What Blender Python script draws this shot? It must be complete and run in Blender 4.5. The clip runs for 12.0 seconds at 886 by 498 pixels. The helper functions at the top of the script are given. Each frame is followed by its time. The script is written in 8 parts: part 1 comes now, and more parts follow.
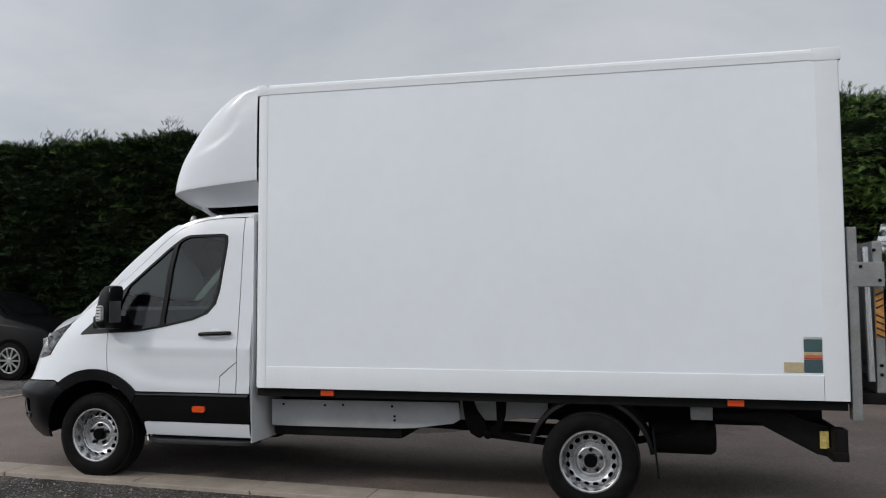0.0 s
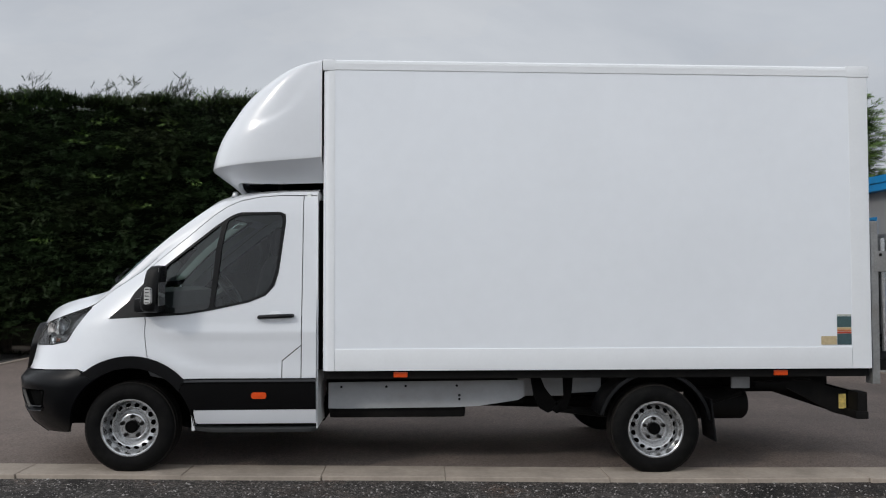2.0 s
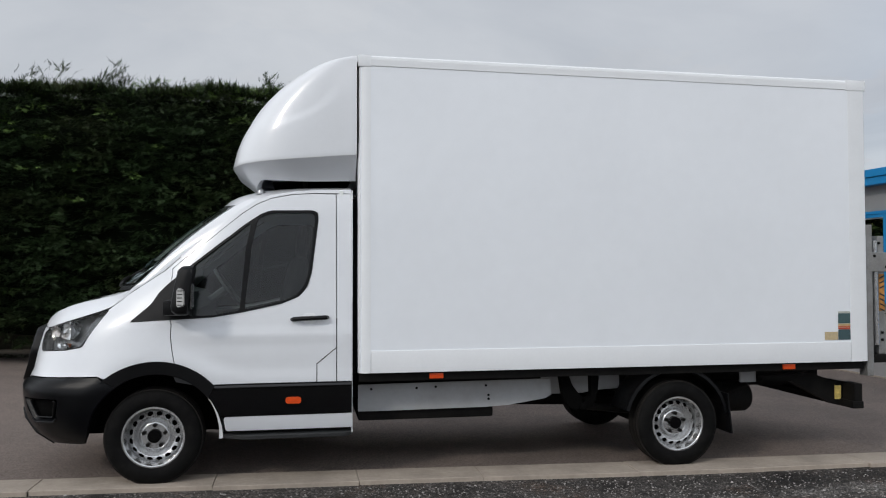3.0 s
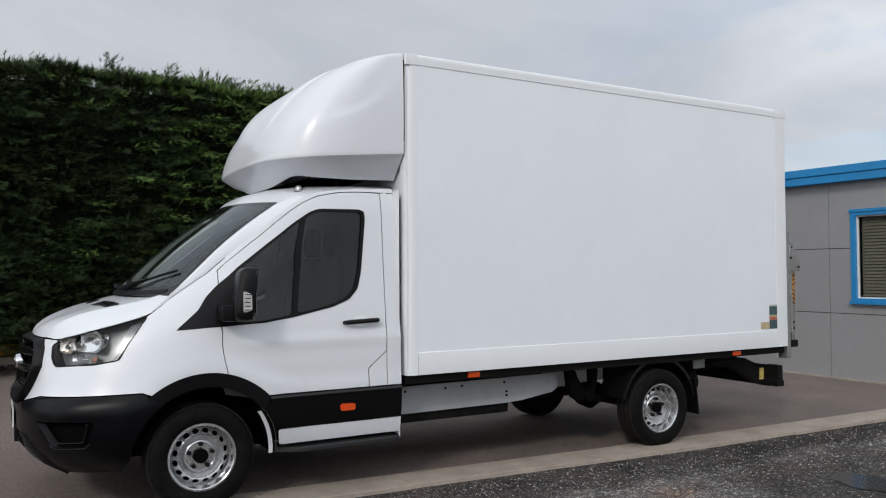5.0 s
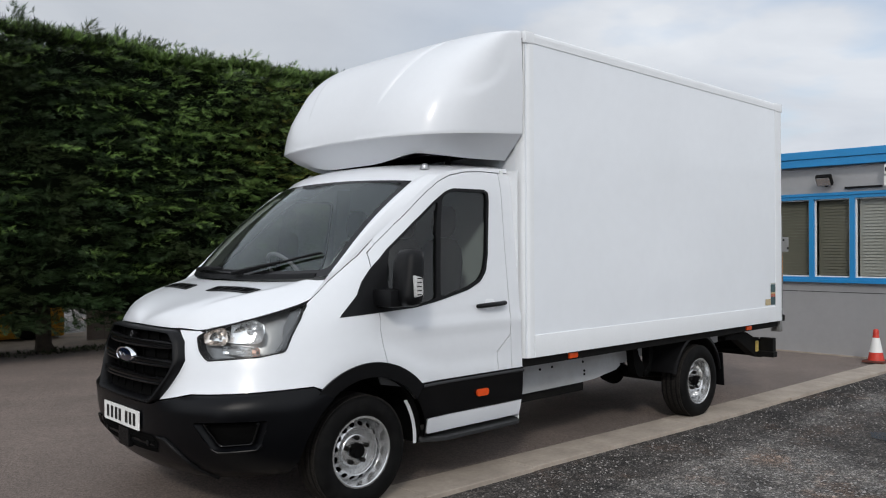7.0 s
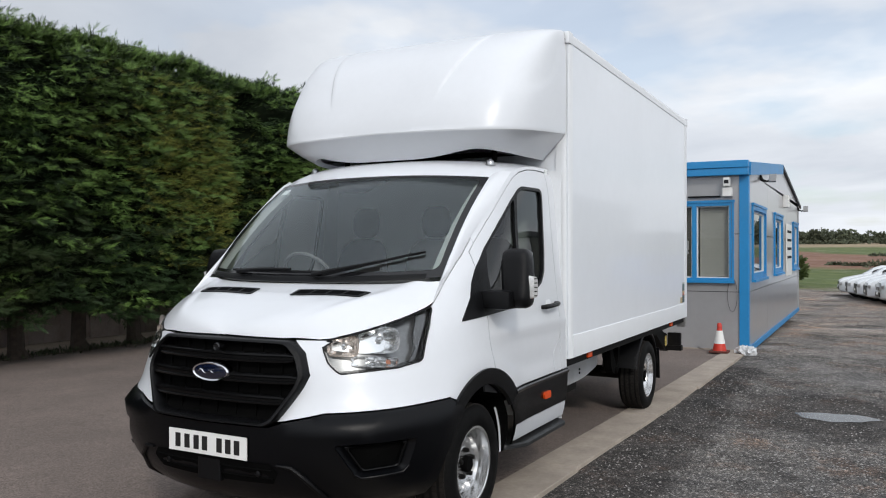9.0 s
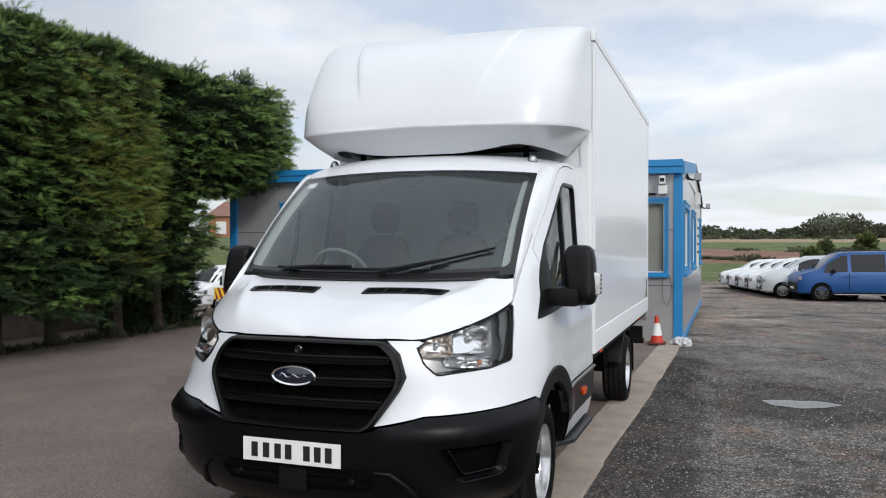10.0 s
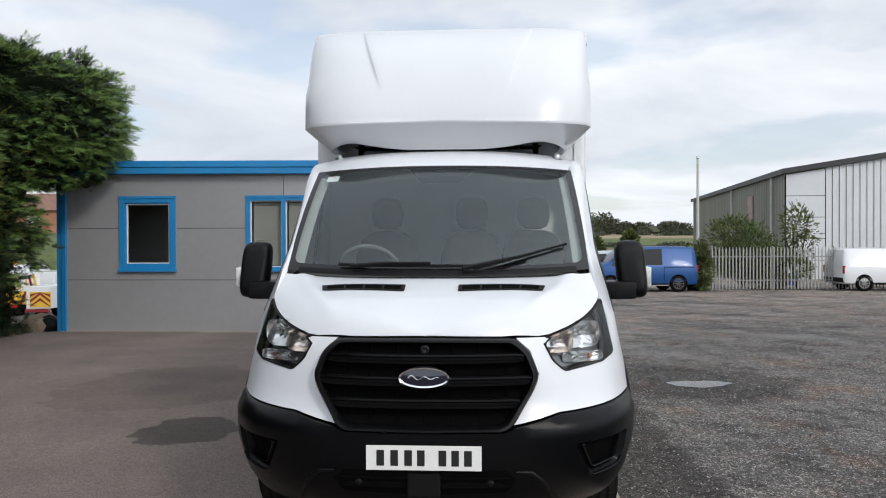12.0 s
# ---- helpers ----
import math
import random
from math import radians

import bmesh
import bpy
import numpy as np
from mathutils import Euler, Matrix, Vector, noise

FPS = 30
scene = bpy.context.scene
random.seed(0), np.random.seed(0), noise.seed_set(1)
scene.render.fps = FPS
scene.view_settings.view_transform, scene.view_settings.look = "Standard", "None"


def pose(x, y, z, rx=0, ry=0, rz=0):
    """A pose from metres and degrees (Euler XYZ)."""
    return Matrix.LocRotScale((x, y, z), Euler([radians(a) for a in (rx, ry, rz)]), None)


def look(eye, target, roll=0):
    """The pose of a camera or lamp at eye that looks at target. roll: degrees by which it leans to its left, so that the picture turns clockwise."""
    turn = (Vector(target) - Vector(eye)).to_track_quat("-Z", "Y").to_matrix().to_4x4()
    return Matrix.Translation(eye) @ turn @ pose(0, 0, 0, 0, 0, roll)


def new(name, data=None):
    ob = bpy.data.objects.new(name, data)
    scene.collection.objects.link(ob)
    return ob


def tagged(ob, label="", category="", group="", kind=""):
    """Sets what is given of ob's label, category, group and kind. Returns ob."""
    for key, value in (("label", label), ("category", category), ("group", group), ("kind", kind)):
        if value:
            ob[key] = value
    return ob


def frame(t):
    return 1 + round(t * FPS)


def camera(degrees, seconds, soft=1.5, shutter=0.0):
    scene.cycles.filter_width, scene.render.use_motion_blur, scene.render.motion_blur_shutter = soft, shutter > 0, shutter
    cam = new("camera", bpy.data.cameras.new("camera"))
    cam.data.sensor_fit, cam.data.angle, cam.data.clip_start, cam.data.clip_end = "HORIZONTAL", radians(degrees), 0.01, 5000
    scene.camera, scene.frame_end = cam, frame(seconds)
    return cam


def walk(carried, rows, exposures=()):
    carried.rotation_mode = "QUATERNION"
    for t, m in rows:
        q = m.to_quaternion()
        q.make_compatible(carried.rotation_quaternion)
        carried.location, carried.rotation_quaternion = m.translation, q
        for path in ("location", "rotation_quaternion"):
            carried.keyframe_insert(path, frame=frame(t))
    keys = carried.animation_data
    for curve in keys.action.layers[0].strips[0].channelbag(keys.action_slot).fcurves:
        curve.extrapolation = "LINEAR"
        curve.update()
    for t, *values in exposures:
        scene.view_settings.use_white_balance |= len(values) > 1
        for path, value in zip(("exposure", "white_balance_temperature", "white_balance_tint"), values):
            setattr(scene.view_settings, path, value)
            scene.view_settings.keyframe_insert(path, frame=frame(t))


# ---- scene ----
cam = camera(58.3, 12.0, 1.1)
METRES, EYE, TILT, LEAN, TURN = 12.755, 1.408, 0.0, 0.0, 13.8
ROWS = [
    (0.0, 0.0, 0.0, 0.0, 0.02, 3.76, 0.25),
    (0.5, -0.0443, 0.0009, 0.0008, -5.01, 2.15, 0.07),
    (1.0, -0.0837, -0.0085, 0.0011, -7.78, 2.0, 0.08),
    (1.5, -0.1253, 0.0084, 0.004, -11.43, 1.66, 0.16),
    (2.0, -0.1709, 0.0128, 0.0045, -15.61, 1.92, 0.1),
    (2.5, -0.2118, 0.0289, 0.0063, -19.54, 1.67, 0.11),
    (3.0, -0.2541, 0.0443, 0.0069, -23.92, 1.65, 0.13),
    (3.5, -0.2929, 0.0635, 0.0057, -27.09, 1.69, 0.19),
    (5.5, -0.4386, 0.1721, 0.009, -47.49, 1.09, 0.28),
    (6.0, -0.4661, 0.2076, 0.0103, -49.94, 0.37, 0.16),
    (6.5, -0.4947, 0.2401, 0.0118, -53.38, 0.06, 0.28),
    (7.0, -0.5117, 0.2779, 0.011, -57.02, -0.06, 0.27),
    (9.0, -0.5614, 0.4384, 0.0094, -75.59, 0.15, 0.04),
    (9.5, -0.5635, 0.4797, 0.0098, -79.83, -0.06, -0.03),
    (10.0, -0.5682, 0.5197, 0.0104, -84.12, -0.26, -0.04),
    (10.5, -0.5639, 0.5576, 0.01, -88.37, -0.37, -0.06),
    (11.0, -0.5668, 0.595, 0.0106, -92.78, -0.44, -0.08),
    (11.5, -0.5636, 0.6243, 0.0089, -96.89, -0.35, 0.08),
    (12.0, -0.5584, 0.6484, 0.0101, -100.34, -0.5, 0.18),
]
walk(cam, [(t, pose(4.302, -6.637, EYE, TILT, LEAN, TURN) @ pose(METRES * x, METRES * y, METRES * z, 90 + pitch, roll, yaw)) for t, x, y, z, yaw, pitch, roll in ROWS], [(0.0, 0.26), (3.0, 0.38), (5.5, 0.40), (7.0, 0.46), (9.0, 0.57), (12.0, 0.63)])

from mathutils.bvhtree import BVHTree

# ---- world, sun, exposure ----
world = bpy.data.worlds.new("sky")
scene.world = world
world.use_nodes = True
SUN_DIR = Vector((-1.20, -1.02, 1.0)).normalized()   # towards the sun


def build_world():
    nt = world.node_tree
    N, L = nt.nodes, nt.links
    N.clear()
    out = N.new("ShaderNodeOutputWorld")
    bg = N.new("ShaderNodeBackground")
    sky = N.new("ShaderNodeTexSky")
    sky.sky_type, sky.sun_disc = 'NISHITA', False
    sky.sun_elevation = math.asin(SUN_DIR.z)
    sky.sun_rotation = math.atan2(SUN_DIR.x, SUN_DIR.y)
    sky.air_density, sky.dust_density = 1.0, 1.5
    co = N.new("ShaderNodeTexCoord")
    # cloud layer: project the direction on a flat ceiling
    sep = N.new("ShaderNodeSeparateXYZ")
    L.new(co.outputs["Generated"], sep.inputs[0])
    up = N.new("ShaderNodeMath"); up.operation = 'MAXIMUM'; up.inputs[1].default_value = 0.0
    L.new(sep.outputs["Z"], up.inputs[0])
    add = N.new("ShaderNodeMath"); add.operation = 'ADD'; add.inputs[1].default_value = 0.14
    L.new(up.outputs[0], add.inputs[0])
    dx = N.new("ShaderNodeMath"); dx.operation = 'DIVIDE'
    dy = N.new("ShaderNodeMath"); dy.operation = 'DIVIDE'
    L.new(sep.outputs["X"], dx.inputs[0]); L.new(add.outputs[0], dx.inputs[1])
    L.new(sep.outputs["Y"], dy.inputs[0]); L.new(add.outputs[0], dy.inputs[1])
    comb = N.new("ShaderNodeCombineXYZ")
    L.new(dx.outputs[0], comb.inputs[0]); L.new(dy.outputs[0], comb.inputs[1])
    n1 = N.new("ShaderNodeTexNoise")
    n1.inputs["Scale"].default_value, n1.inputs["Detail"].default_value = 0.55, 7
    n1.inputs["Roughness"].default_value = 0.55
    n1.inputs["Distortion"].default_value = 0.6
    L.new(comb.outputs[0], n1.inputs["Vector"])
    n2 = N.new("ShaderNodeTexNoise")
    n2.inputs["Scale"].default_value, n2.inputs["Detail"].default_value = 0.9, 5
    L.new(comb.outputs[0], n2.inputs["Vector"])
    # cloud brightness
    ramp = N.new("ShaderNodeValToRGB")
    ramp.color_ramp.elements[0].position, ramp.color_ramp.elements[0].color = 0.30, (4.05, 4.38, 4.95, 1)
    ramp.color_ramp.elements[1].position, ramp.color_ramp.elements[1].color = 0.70, (6.6, 6.85, 7.2, 1)
    L.new(n1.outputs["Fac"], ramp.inputs[0])
    # thin cloud glows broadly on the sun's side
    dot = N.new("ShaderNodeVectorMath"); dot.operation = 'DOT_PRODUCT'
    dot.inputs[1].default_value = SUN_DIR
    L.new(co.outputs["Generated"], dot.inputs[0])
    glow = N.new("ShaderNodeMapRange"); glow.interpolation_type = 'SMOOTHSTEP'
    for k, v in zip(("From Min", "From Max", "To Min", "To Max"), (0.05, 1.0, 1.0, 1.55)):
        glow.inputs[k].default_value = v
    L.new(dot.outputs["Value"], glow.inputs["Value"])
    lit = N.new("ShaderNodeMix"); lit.data_type, lit.blend_type = 'RGBA', 'MULTIPLY'
    lit.inputs[0].default_value = 1
    L.new(ramp.outputs[0], lit.inputs[6]); L.new(glow.outputs[0], lit.inputs[7])
    # heavier grey cloud low over the hedge side
    heavy = N.new("ShaderNodeMapRange"); heavy.interpolation_type = 'SMOOTHSTEP'
    for k, v in zip(("From Min", "From Max", "To Min", "To Max"), (0.35, 0.95, 1.0, 0.80)):
        heavy.inputs[k].default_value = v
    L.new(sep.outputs["Y"], heavy.inputs["Value"])
    grey = N.new("ShaderNodeMix"); grey.data_type, grey.blend_type = 'RGBA', 'MULTIPLY'
    grey.inputs[0].default_value = 1
    L.new(lit.outputs[2], grey.inputs[6]); L.new(heavy.outputs[0], grey.inputs[7])
    # cover: thick over the hedge side, broken towards the open fields
    gap = N.new("ShaderNodeMapRange")
    gap.inputs["From Min"].default_value, gap.inputs["From Max"].default_value = 0.30, 0.50
    L.new(n2.outputs["Fac"], gap.inputs["Value"])
    side = N.new("ShaderNodeMapRange")
    side.inputs["From Min"].default_value, side.inputs["From Max"].default_value = 0.55, 0.95
    side.inputs["To Min"].default_value, side.inputs["To Max"].default_value = 0.97, 0.55
    L.new(sep.outputs["X"], side.inputs["Value"])
    cov = N.new("ShaderNodeMath"); cov.operation = 'MAXIMUM'
    L.new(gap.outputs[0], cov.inputs[0]); L.new(side.outputs[0], cov.inputs[1])
    mix = N.new("ShaderNodeMix"); mix.data_type = 'RGBA'
    L.new(cov.outputs[0], mix.inputs[0])
    L.new(sky.outputs[0], mix.inputs[6]); L.new(grey.outputs[2], mix.inputs[7])
    L.new(mix.outputs[2], bg.inputs["Color"])
    bg.inputs["Strength"].default_value = 0.097
    L.new(bg.outputs[0], out.inputs["Surface"])


build_world()
sun_data = bpy.data.lights.new("sun", 'SUN')
sun_data.energy, sun_data.angle, sun_data.color = 0.85, radians(7), (1.0, 0.95, 0.88)
sun = new("sun", sun_data)
sun.matrix_world = look(SUN_DIR * 60, (0, 0, 0))


# ---- materials ----
def material(name, base, rough=0.5, metal=0.0, coat=0.0, vary=0.0, scale=8.0, bump=0.0, bump_scale=60.0, spec=0.5, tint=None, emit=None, dirt=0.0, dirt_scale=2.0, stretch=None, island=0.0, grain=0.0, grain_scale=150.0):
    """Principled surface: base colour varied at two scales, with fine relief."""
    m = bpy.data.materials.new(name)
    m.use_nodes = True
    N, L = m.node_tree.nodes, m.node_tree.links
    b = N["Principled BSDF"]
    b.inputs["Base Color"].default_value = (*base, 1)
    b.inputs["Roughness"].default_value = rough
    b.inputs["Metallic"].default_value = metal
    b.inputs["Coat Weight"].default_value = coat
    b.inputs["Coat Roughness"].default_value = 0.06
    b.inputs["Specular IOR Level"].default_value = spec
    if emit:
        b.inputs["Emission Color"].default_value = (*emit[:3], 1)
        b.inputs["Emission Strength"].default_value = emit[3]
    co = N.new("ShaderNodeTexCoord")
    vec = co.outputs["Object"]
    if stretch:
        mp = N.new("ShaderNodeMapping")
        mp.inputs["Scale"].default_value = stretch
        L.new(vec, mp.inputs[0])
        vec = mp.outputs[0]
    last = None
    if vary or dirt or island or grain:
        rgb = N.new("ShaderNodeRGB")
        rgb.outputs[0].default_value = (*base, 1)
        last = rgb.outputs[0]
    if vary:
        for sc, amount in ((scale, vary), (scale * 7.3, vary * 0.6)):
            t = N.new("ShaderNodeTexNoise")
            t.inputs["Scale"].default_value, t.inputs["Detail"].default_value = sc, 6
            L.new(vec, t.inputs["Vector"])
            r = N.new("ShaderNodeMapRange")
            r.inputs["From Min"].default_value, r.inputs["From Max"].default_value = 0.25, 0.75
            r.inputs["To Min"].default_value, r.inputs["To Max"].default_value = 1 - amount, 1 + amount
            L.new(t.outputs["Fac"], r.inputs["Value"])
            mx = N.new("ShaderNodeMix"); mx.data_type, mx.blend_type = 'RGBA', 'MULTIPLY'
            mx.inputs[0].default_value = 1
            L.new(last, mx.inputs[6]); L.new(r.outputs[0], mx.inputs[7])
            last = mx.outputs[2]
    if island:
        g = N.new("ShaderNodeNewGeometry")
        r = N.new("ShaderNodeMapRange")
        r.inputs["To Min"].default_value, r.inputs["To Max"].default_value = 1 - island, 1 + island
        L.new(g.outputs["Random Per Island"], r.inputs["Value"])
        mx = N.new("ShaderNodeMix"); mx.data_type, mx.blend_type = 'RGBA', 'MULTIPLY'
        mx.inputs[0].default_value = 1
        L.new(last, mx.inputs[6]); L.new(r.outputs[0], mx.inputs[7])
        last = mx.outputs[2]
    if grain:
        t = N.new("ShaderNodeTexVoronoi")
        t.inputs["Scale"].default_value = grain_scale
        L.new(vec, t.inputs["Vector"])
        sp = N.new("ShaderNodeSeparateColor")
        L.new(t.outputs["Color"], sp.inputs[0])
        r = N.new("ShaderNodeMapRange")
        r.inputs["To Min"].default_value, r.inputs["To Max"].default_value = 1 - grain, 1 + grain
        L.new(sp.outputs[0], r.inputs["Value"])
        mx = N.new("ShaderNodeMix"); mx.data_type, mx.blend_type = 'RGBA', 'MULTIPLY'
        mx.inputs[0].default_value = 1
        L.new(last, mx.inputs[6]); L.new(r.outputs[0], mx.inputs[7])
        last = mx.outputs[2]
    if dirt:
        t = N.new("ShaderNodeTexNoise")
        t.inputs["Scale"].default_value, t.inputs["Detail"].default_value = dirt_scale, 8
        t.inputs["Roughness"].default_value = 0.65
        L.new(vec, t.inputs["Vector"])
        r = N.new("ShaderNodeMapRange")
        r.inputs["From Min"].default_value, r.inputs["From Max"].default_value = 0.48, 0.72
        r.inputs["To Max"].default_value = dirt
        L.new(t.outputs["Fac"], r.inputs["Value"])
        mx = N.new("ShaderNodeMix"); mx.data_type = 'RGBA'
        L.new(r.outputs[0], mx.inputs[0]); L.new(last, mx.inputs[6])
        mx.inputs[7].default_value = (*(tint or (0.12, 0.10, 0.08)), 1)
        last = mx.outputs[2]
    if last:
        L.new(last, b.inputs["Base Color"])
    if bump:
        t = N.new("ShaderNodeTexNoise")
        t.inputs["Scale"].default_value, t.inputs["Detail"].default_value = bump_scale, 5
        L.new(vec, t.inputs["Vector"])
        bp = N.new("ShaderNodeBump")
        bp.inputs["Strength"].default_value, bp.inputs["Distance"].default_value = bump, 0.01
        L.new(t.outputs["Fac"], bp.inputs["Height"])
        L.new(bp.outputs[0], b.inputs["Normal"])
    return m


def glass_material(name, tint, ior=1.5, sheen=(1, 1, 1), rough=0.01):
    m = bpy.data.materials.new(name)
    m.use_nodes = True
    N, L = m.node_tree.nodes, m.node_tree.links
    N.clear()
    out = N.new("ShaderNodeOutputMaterial")
    tr = N.new("ShaderNodeBsdfTransparent"); tr.inputs[0].default_value = (*tint, 1)
    gl = N.new("ShaderNodeBsdfGlossy"); gl.inputs["Roughness"].default_value = rough
    gl.inputs["Color"].default_value = (*sheen, 1)
    fr = N.new("ShaderNodeFresnel"); fr.inputs["IOR"].default_value = ior
    mix = N.new("ShaderNodeMixShader")
    L.new(fr.outputs[0], mix.inputs[0]); L.new(tr.outputs[0], mix.inputs[1]); L.new(gl.outputs[0], mix.inputs[2])
    L.new(mix.outputs[0], out.inputs[0])
    return m


def blot(N, L, vec, cx, cy, rx, ry, ragged, amount=1.6, edge=(1.55, 1.85)):
    """A stain of its own shape: 1 inside a ragged ellipse on the ground, 0 outside."""
    mp = N.new("ShaderNodeMapping")
    mp.inputs["Location"].default_value = (-cx / rx, -cy / ry, 0)
    mp.inputs["Scale"].default_value = (1 / rx, 1 / ry, 0)
    L.new(vec, mp.inputs[0])
    ln = N.new("ShaderNodeVectorMath"); ln.operation = 'LENGTH'
    L.new(mp.outputs[0], ln.inputs[0])
    a = N.new("ShaderNodeMath"); a.operation = 'MULTIPLY_ADD'; a.inputs[1].default_value = amount
    L.new(ragged, a.inputs[0]); L.new(ln.outputs["Value"], a.inputs[2])
    r = N.new("ShaderNodeMapRange")
    for k, v in zip(("From Min", "From Max", "To Min", "To Max"), (*edge, 1.0, 0.0)):
        r.inputs[k].default_value = v
    L.new(a.outputs[0], r.inputs["Value"])
    return r.outputs[0]


def stain_tarmac(m, spots):
    """Adds dark spots to a material."""
    N, L = m.node_tree.nodes, m.node_tree.links
    b = N["Principled BSDF"]
    co = N.new("ShaderNodeTexCoord")
    t = N.new("ShaderNodeTexNoise")
    t.inputs["Scale"].default_value, t.inputs["Detail"].default_value = 4.5, 8
    L.new(co.outputs["Object"], t.inputs["Vector"])
    for cx, cy, rx, ry, wet in spots:
        f = blot(N, L, co.outputs["Object"], cx, cy, rx, ry, t.outputs["Fac"], 0.7, (1.29, 1.345))
        old = b.inputs["Base Color"].links[0].from_socket
        mx = N.new("ShaderNodeMix"); mx.data_type, mx.blend_type = 'RGBA', 'MULTIPLY'
        L.new(f, mx.inputs[0]); L.new(old, mx.inputs[6]); mx.inputs[7].default_value = (wet, wet * 0.98, wet * 0.96, 1)
        L.new(mx.outputs[2], b.inputs["Base Color"])


def ground_material():
    """Old tarmac lot with loose stone near, grass and ploughed earth far out."""
    m = bpy.data.materials.new("lot_tarmac")
    m.use_nodes = True
    N, L = m.node_tree.nodes, m.node_tree.links
    b = N["Principled BSDF"]
    co = N.new("ShaderNodeTexCoord")
    vec = co.outputs["Object"]

    def noise_fac(scale, detail=6, rough=0.6):
        t = N.new("ShaderNodeTexNoise")
        t.inputs["Scale"].default_value, t.inputs["Detail"].default_value = scale, detail
        t.inputs["Roughness"].default_value = rough
        L.new(vec, t.inputs["Vector"])
        return t.outputs["Fac"]

    def ramp(fac, *stops):
        r = N.new("ShaderNodeValToRGB")
        while len(r.color_ramp.elements) < len(stops):
            r.color_ramp.elements.new(0.5)
        for e, (p, c) in zip(r.color_ramp.elements, stops):
            e.position, e.color = p, (*c, 1)
        L.new(fac, r.inputs[0])
        return r.outputs[0]

    def mix(fac, a, c, blend='MIX'):
        x = N.new("ShaderNodeMix"); x.data_type, x.blend_type = 'RGBA', blend
        if isinstance(fac, float):
            x.inputs[0].default_value = fac
        else:
            L.new(fac, x.inputs[0])
        L.new(a, x.inputs[6]); L.new(c, x.inputs[7])
        return x.outputs[2]

    def remap(fac, a, c, lo=0.0, hi=1.0):
        r = N.new("ShaderNodeMapRange")
        for k, v in zip(("From Min", "From Max", "To Min", "To Max"), (a, c, lo, hi)):
            r.inputs[k].default_value = v
        L.new(fac, r.inputs["Value"])
        return r.outputs[0]

    def channel(colour):
        p = N.new("ShaderNodeSeparateColor"); L.new(colour, p.inputs[0])
        return p.outputs[0]

    v = N.new("ShaderNodeTexVoronoi"); v.inputs["Scale"].default_value = 105
    L.new(vec, v.inputs["Vector"])
    v2 = N.new("ShaderNodeTexVoronoi"); v2.inputs["Scale"].default_value = 27
    L.new(vec, v2.inputs["Vector"])
    one = lambda tex: channel(tex.outputs["Color"])
    coarse = ramp(one(v2), (0.0, (0.62, 0.62, 0.62)), (0.7, (1.0, 1.0, 1.0)), (1.0, (1.5, 1.47, 1.44)))
    stones = ramp(one(v), (0.0, (0.030, 0.029, 0.028)), (0.50, (0.072, 0.069, 0.067)), (0.84, (0.145, 0.140, 0.135)), (0.95, (0.20, 0.195, 0.19)), (1.0, (0.34, 0.33, 0.32)))
    patches = ramp(noise_fac(0.55, 8, 0.7), (0.36, (0.48, 0.46, 0.45)), (0.44, (1.10, 1.07, 1.04)), (0.56, (1.45, 1.40, 1.35)), (0.70, (1.75, 1.68, 1.60)))
    blotches = ramp(noise_fac(1.9, 9, 0.72), (0.38, (0.42, 0.41, 0.40)), (0.47, (0.95, 0.95, 0.95)), (0.62, (1.28, 1.26, 1.24)))
    lot = mix(1.0, mix(1.0, mix(1.0, stones, coarse, 'MULTIPLY'), patches, 'MULTIPLY'), blotches, 'MULTIPLY')
    # brown earth worked into the stone, and scattered pale pebbles
    earth = N.new("ShaderNodeRGB"); earth.outputs[0].default_value = (1.20, 0.93, 0.78, 1)
    lot = mix(remap(noise_fac(0.9, 9, 0.7), 0.54, 0.62), lot, mix(1.0, lot, earth.outputs[0], 'MULTIPLY'))
    v3 = N.new("ShaderNodeTexVoronoi"); v3.inputs["Scale"].default_value = 38
    L.new(vec, v3.inputs["Vector"])
    peb = N.new("ShaderNodeMath"); peb.operation = 'MULTIPLY'
    L.new(remap(one(v3), 0.80, 0.82), peb.inputs[0]); L.new(remap(v3.outputs["Distance"], 0.40, 0.30), peb.inputs[1])
    peb_rgb = ramp(noise_fac(60, 2), (0.3, (0.22, 0.21, 0.20)), (0.7, (0.55, 0.54, 0.52)))
    lot = mix(peb.outputs[0], lot, peb_rgb)
    grass = ramp(noise_fac(0.35), (0.3, (0.055, 0.085, 0.020)), (0.7, (0.13, 0.16, 0.045)))
    soil = ramp(noise_fac(0.1), (0.3, (0.16, 0.075, 0.050)), (0.7, (0.25, 0.14, 0.09)))
    sep = N.new("ShaderNodeSeparateXYZ"); L.new(vec, sep.inputs[0])
    wob = N.new("ShaderNodeMath"); wob.operation = 'MULTIPLY_ADD'; wob.inputs[1].default_value = 30.0
    rag = N.new("ShaderNodeMath"); rag.operation = 'MULTIPLY_ADD'; rag.inputs[1].default_value = 26.0
    L.new(noise_fac(0.085, 7, 0.65), rag.inputs[0]); L.new(sep.outputs["X"], rag.inputs[2])
    calm = N.new("ShaderNodeMath"); calm.operation = 'SUBTRACT'; calm.inputs[1].default_value = 13.0
    L.new(rag.outputs[0], calm.inputs[0])
    L.new(noise_fac(0.02, 3), wob.inputs[0]); L.new(calm.outputs[0], wob.inputs[2])
    tan = ramp(noise_fac(0.06), (0.3, (0.24, 0.18, 0.11)), (0.7, (0.34, 0.27, 0.17)))
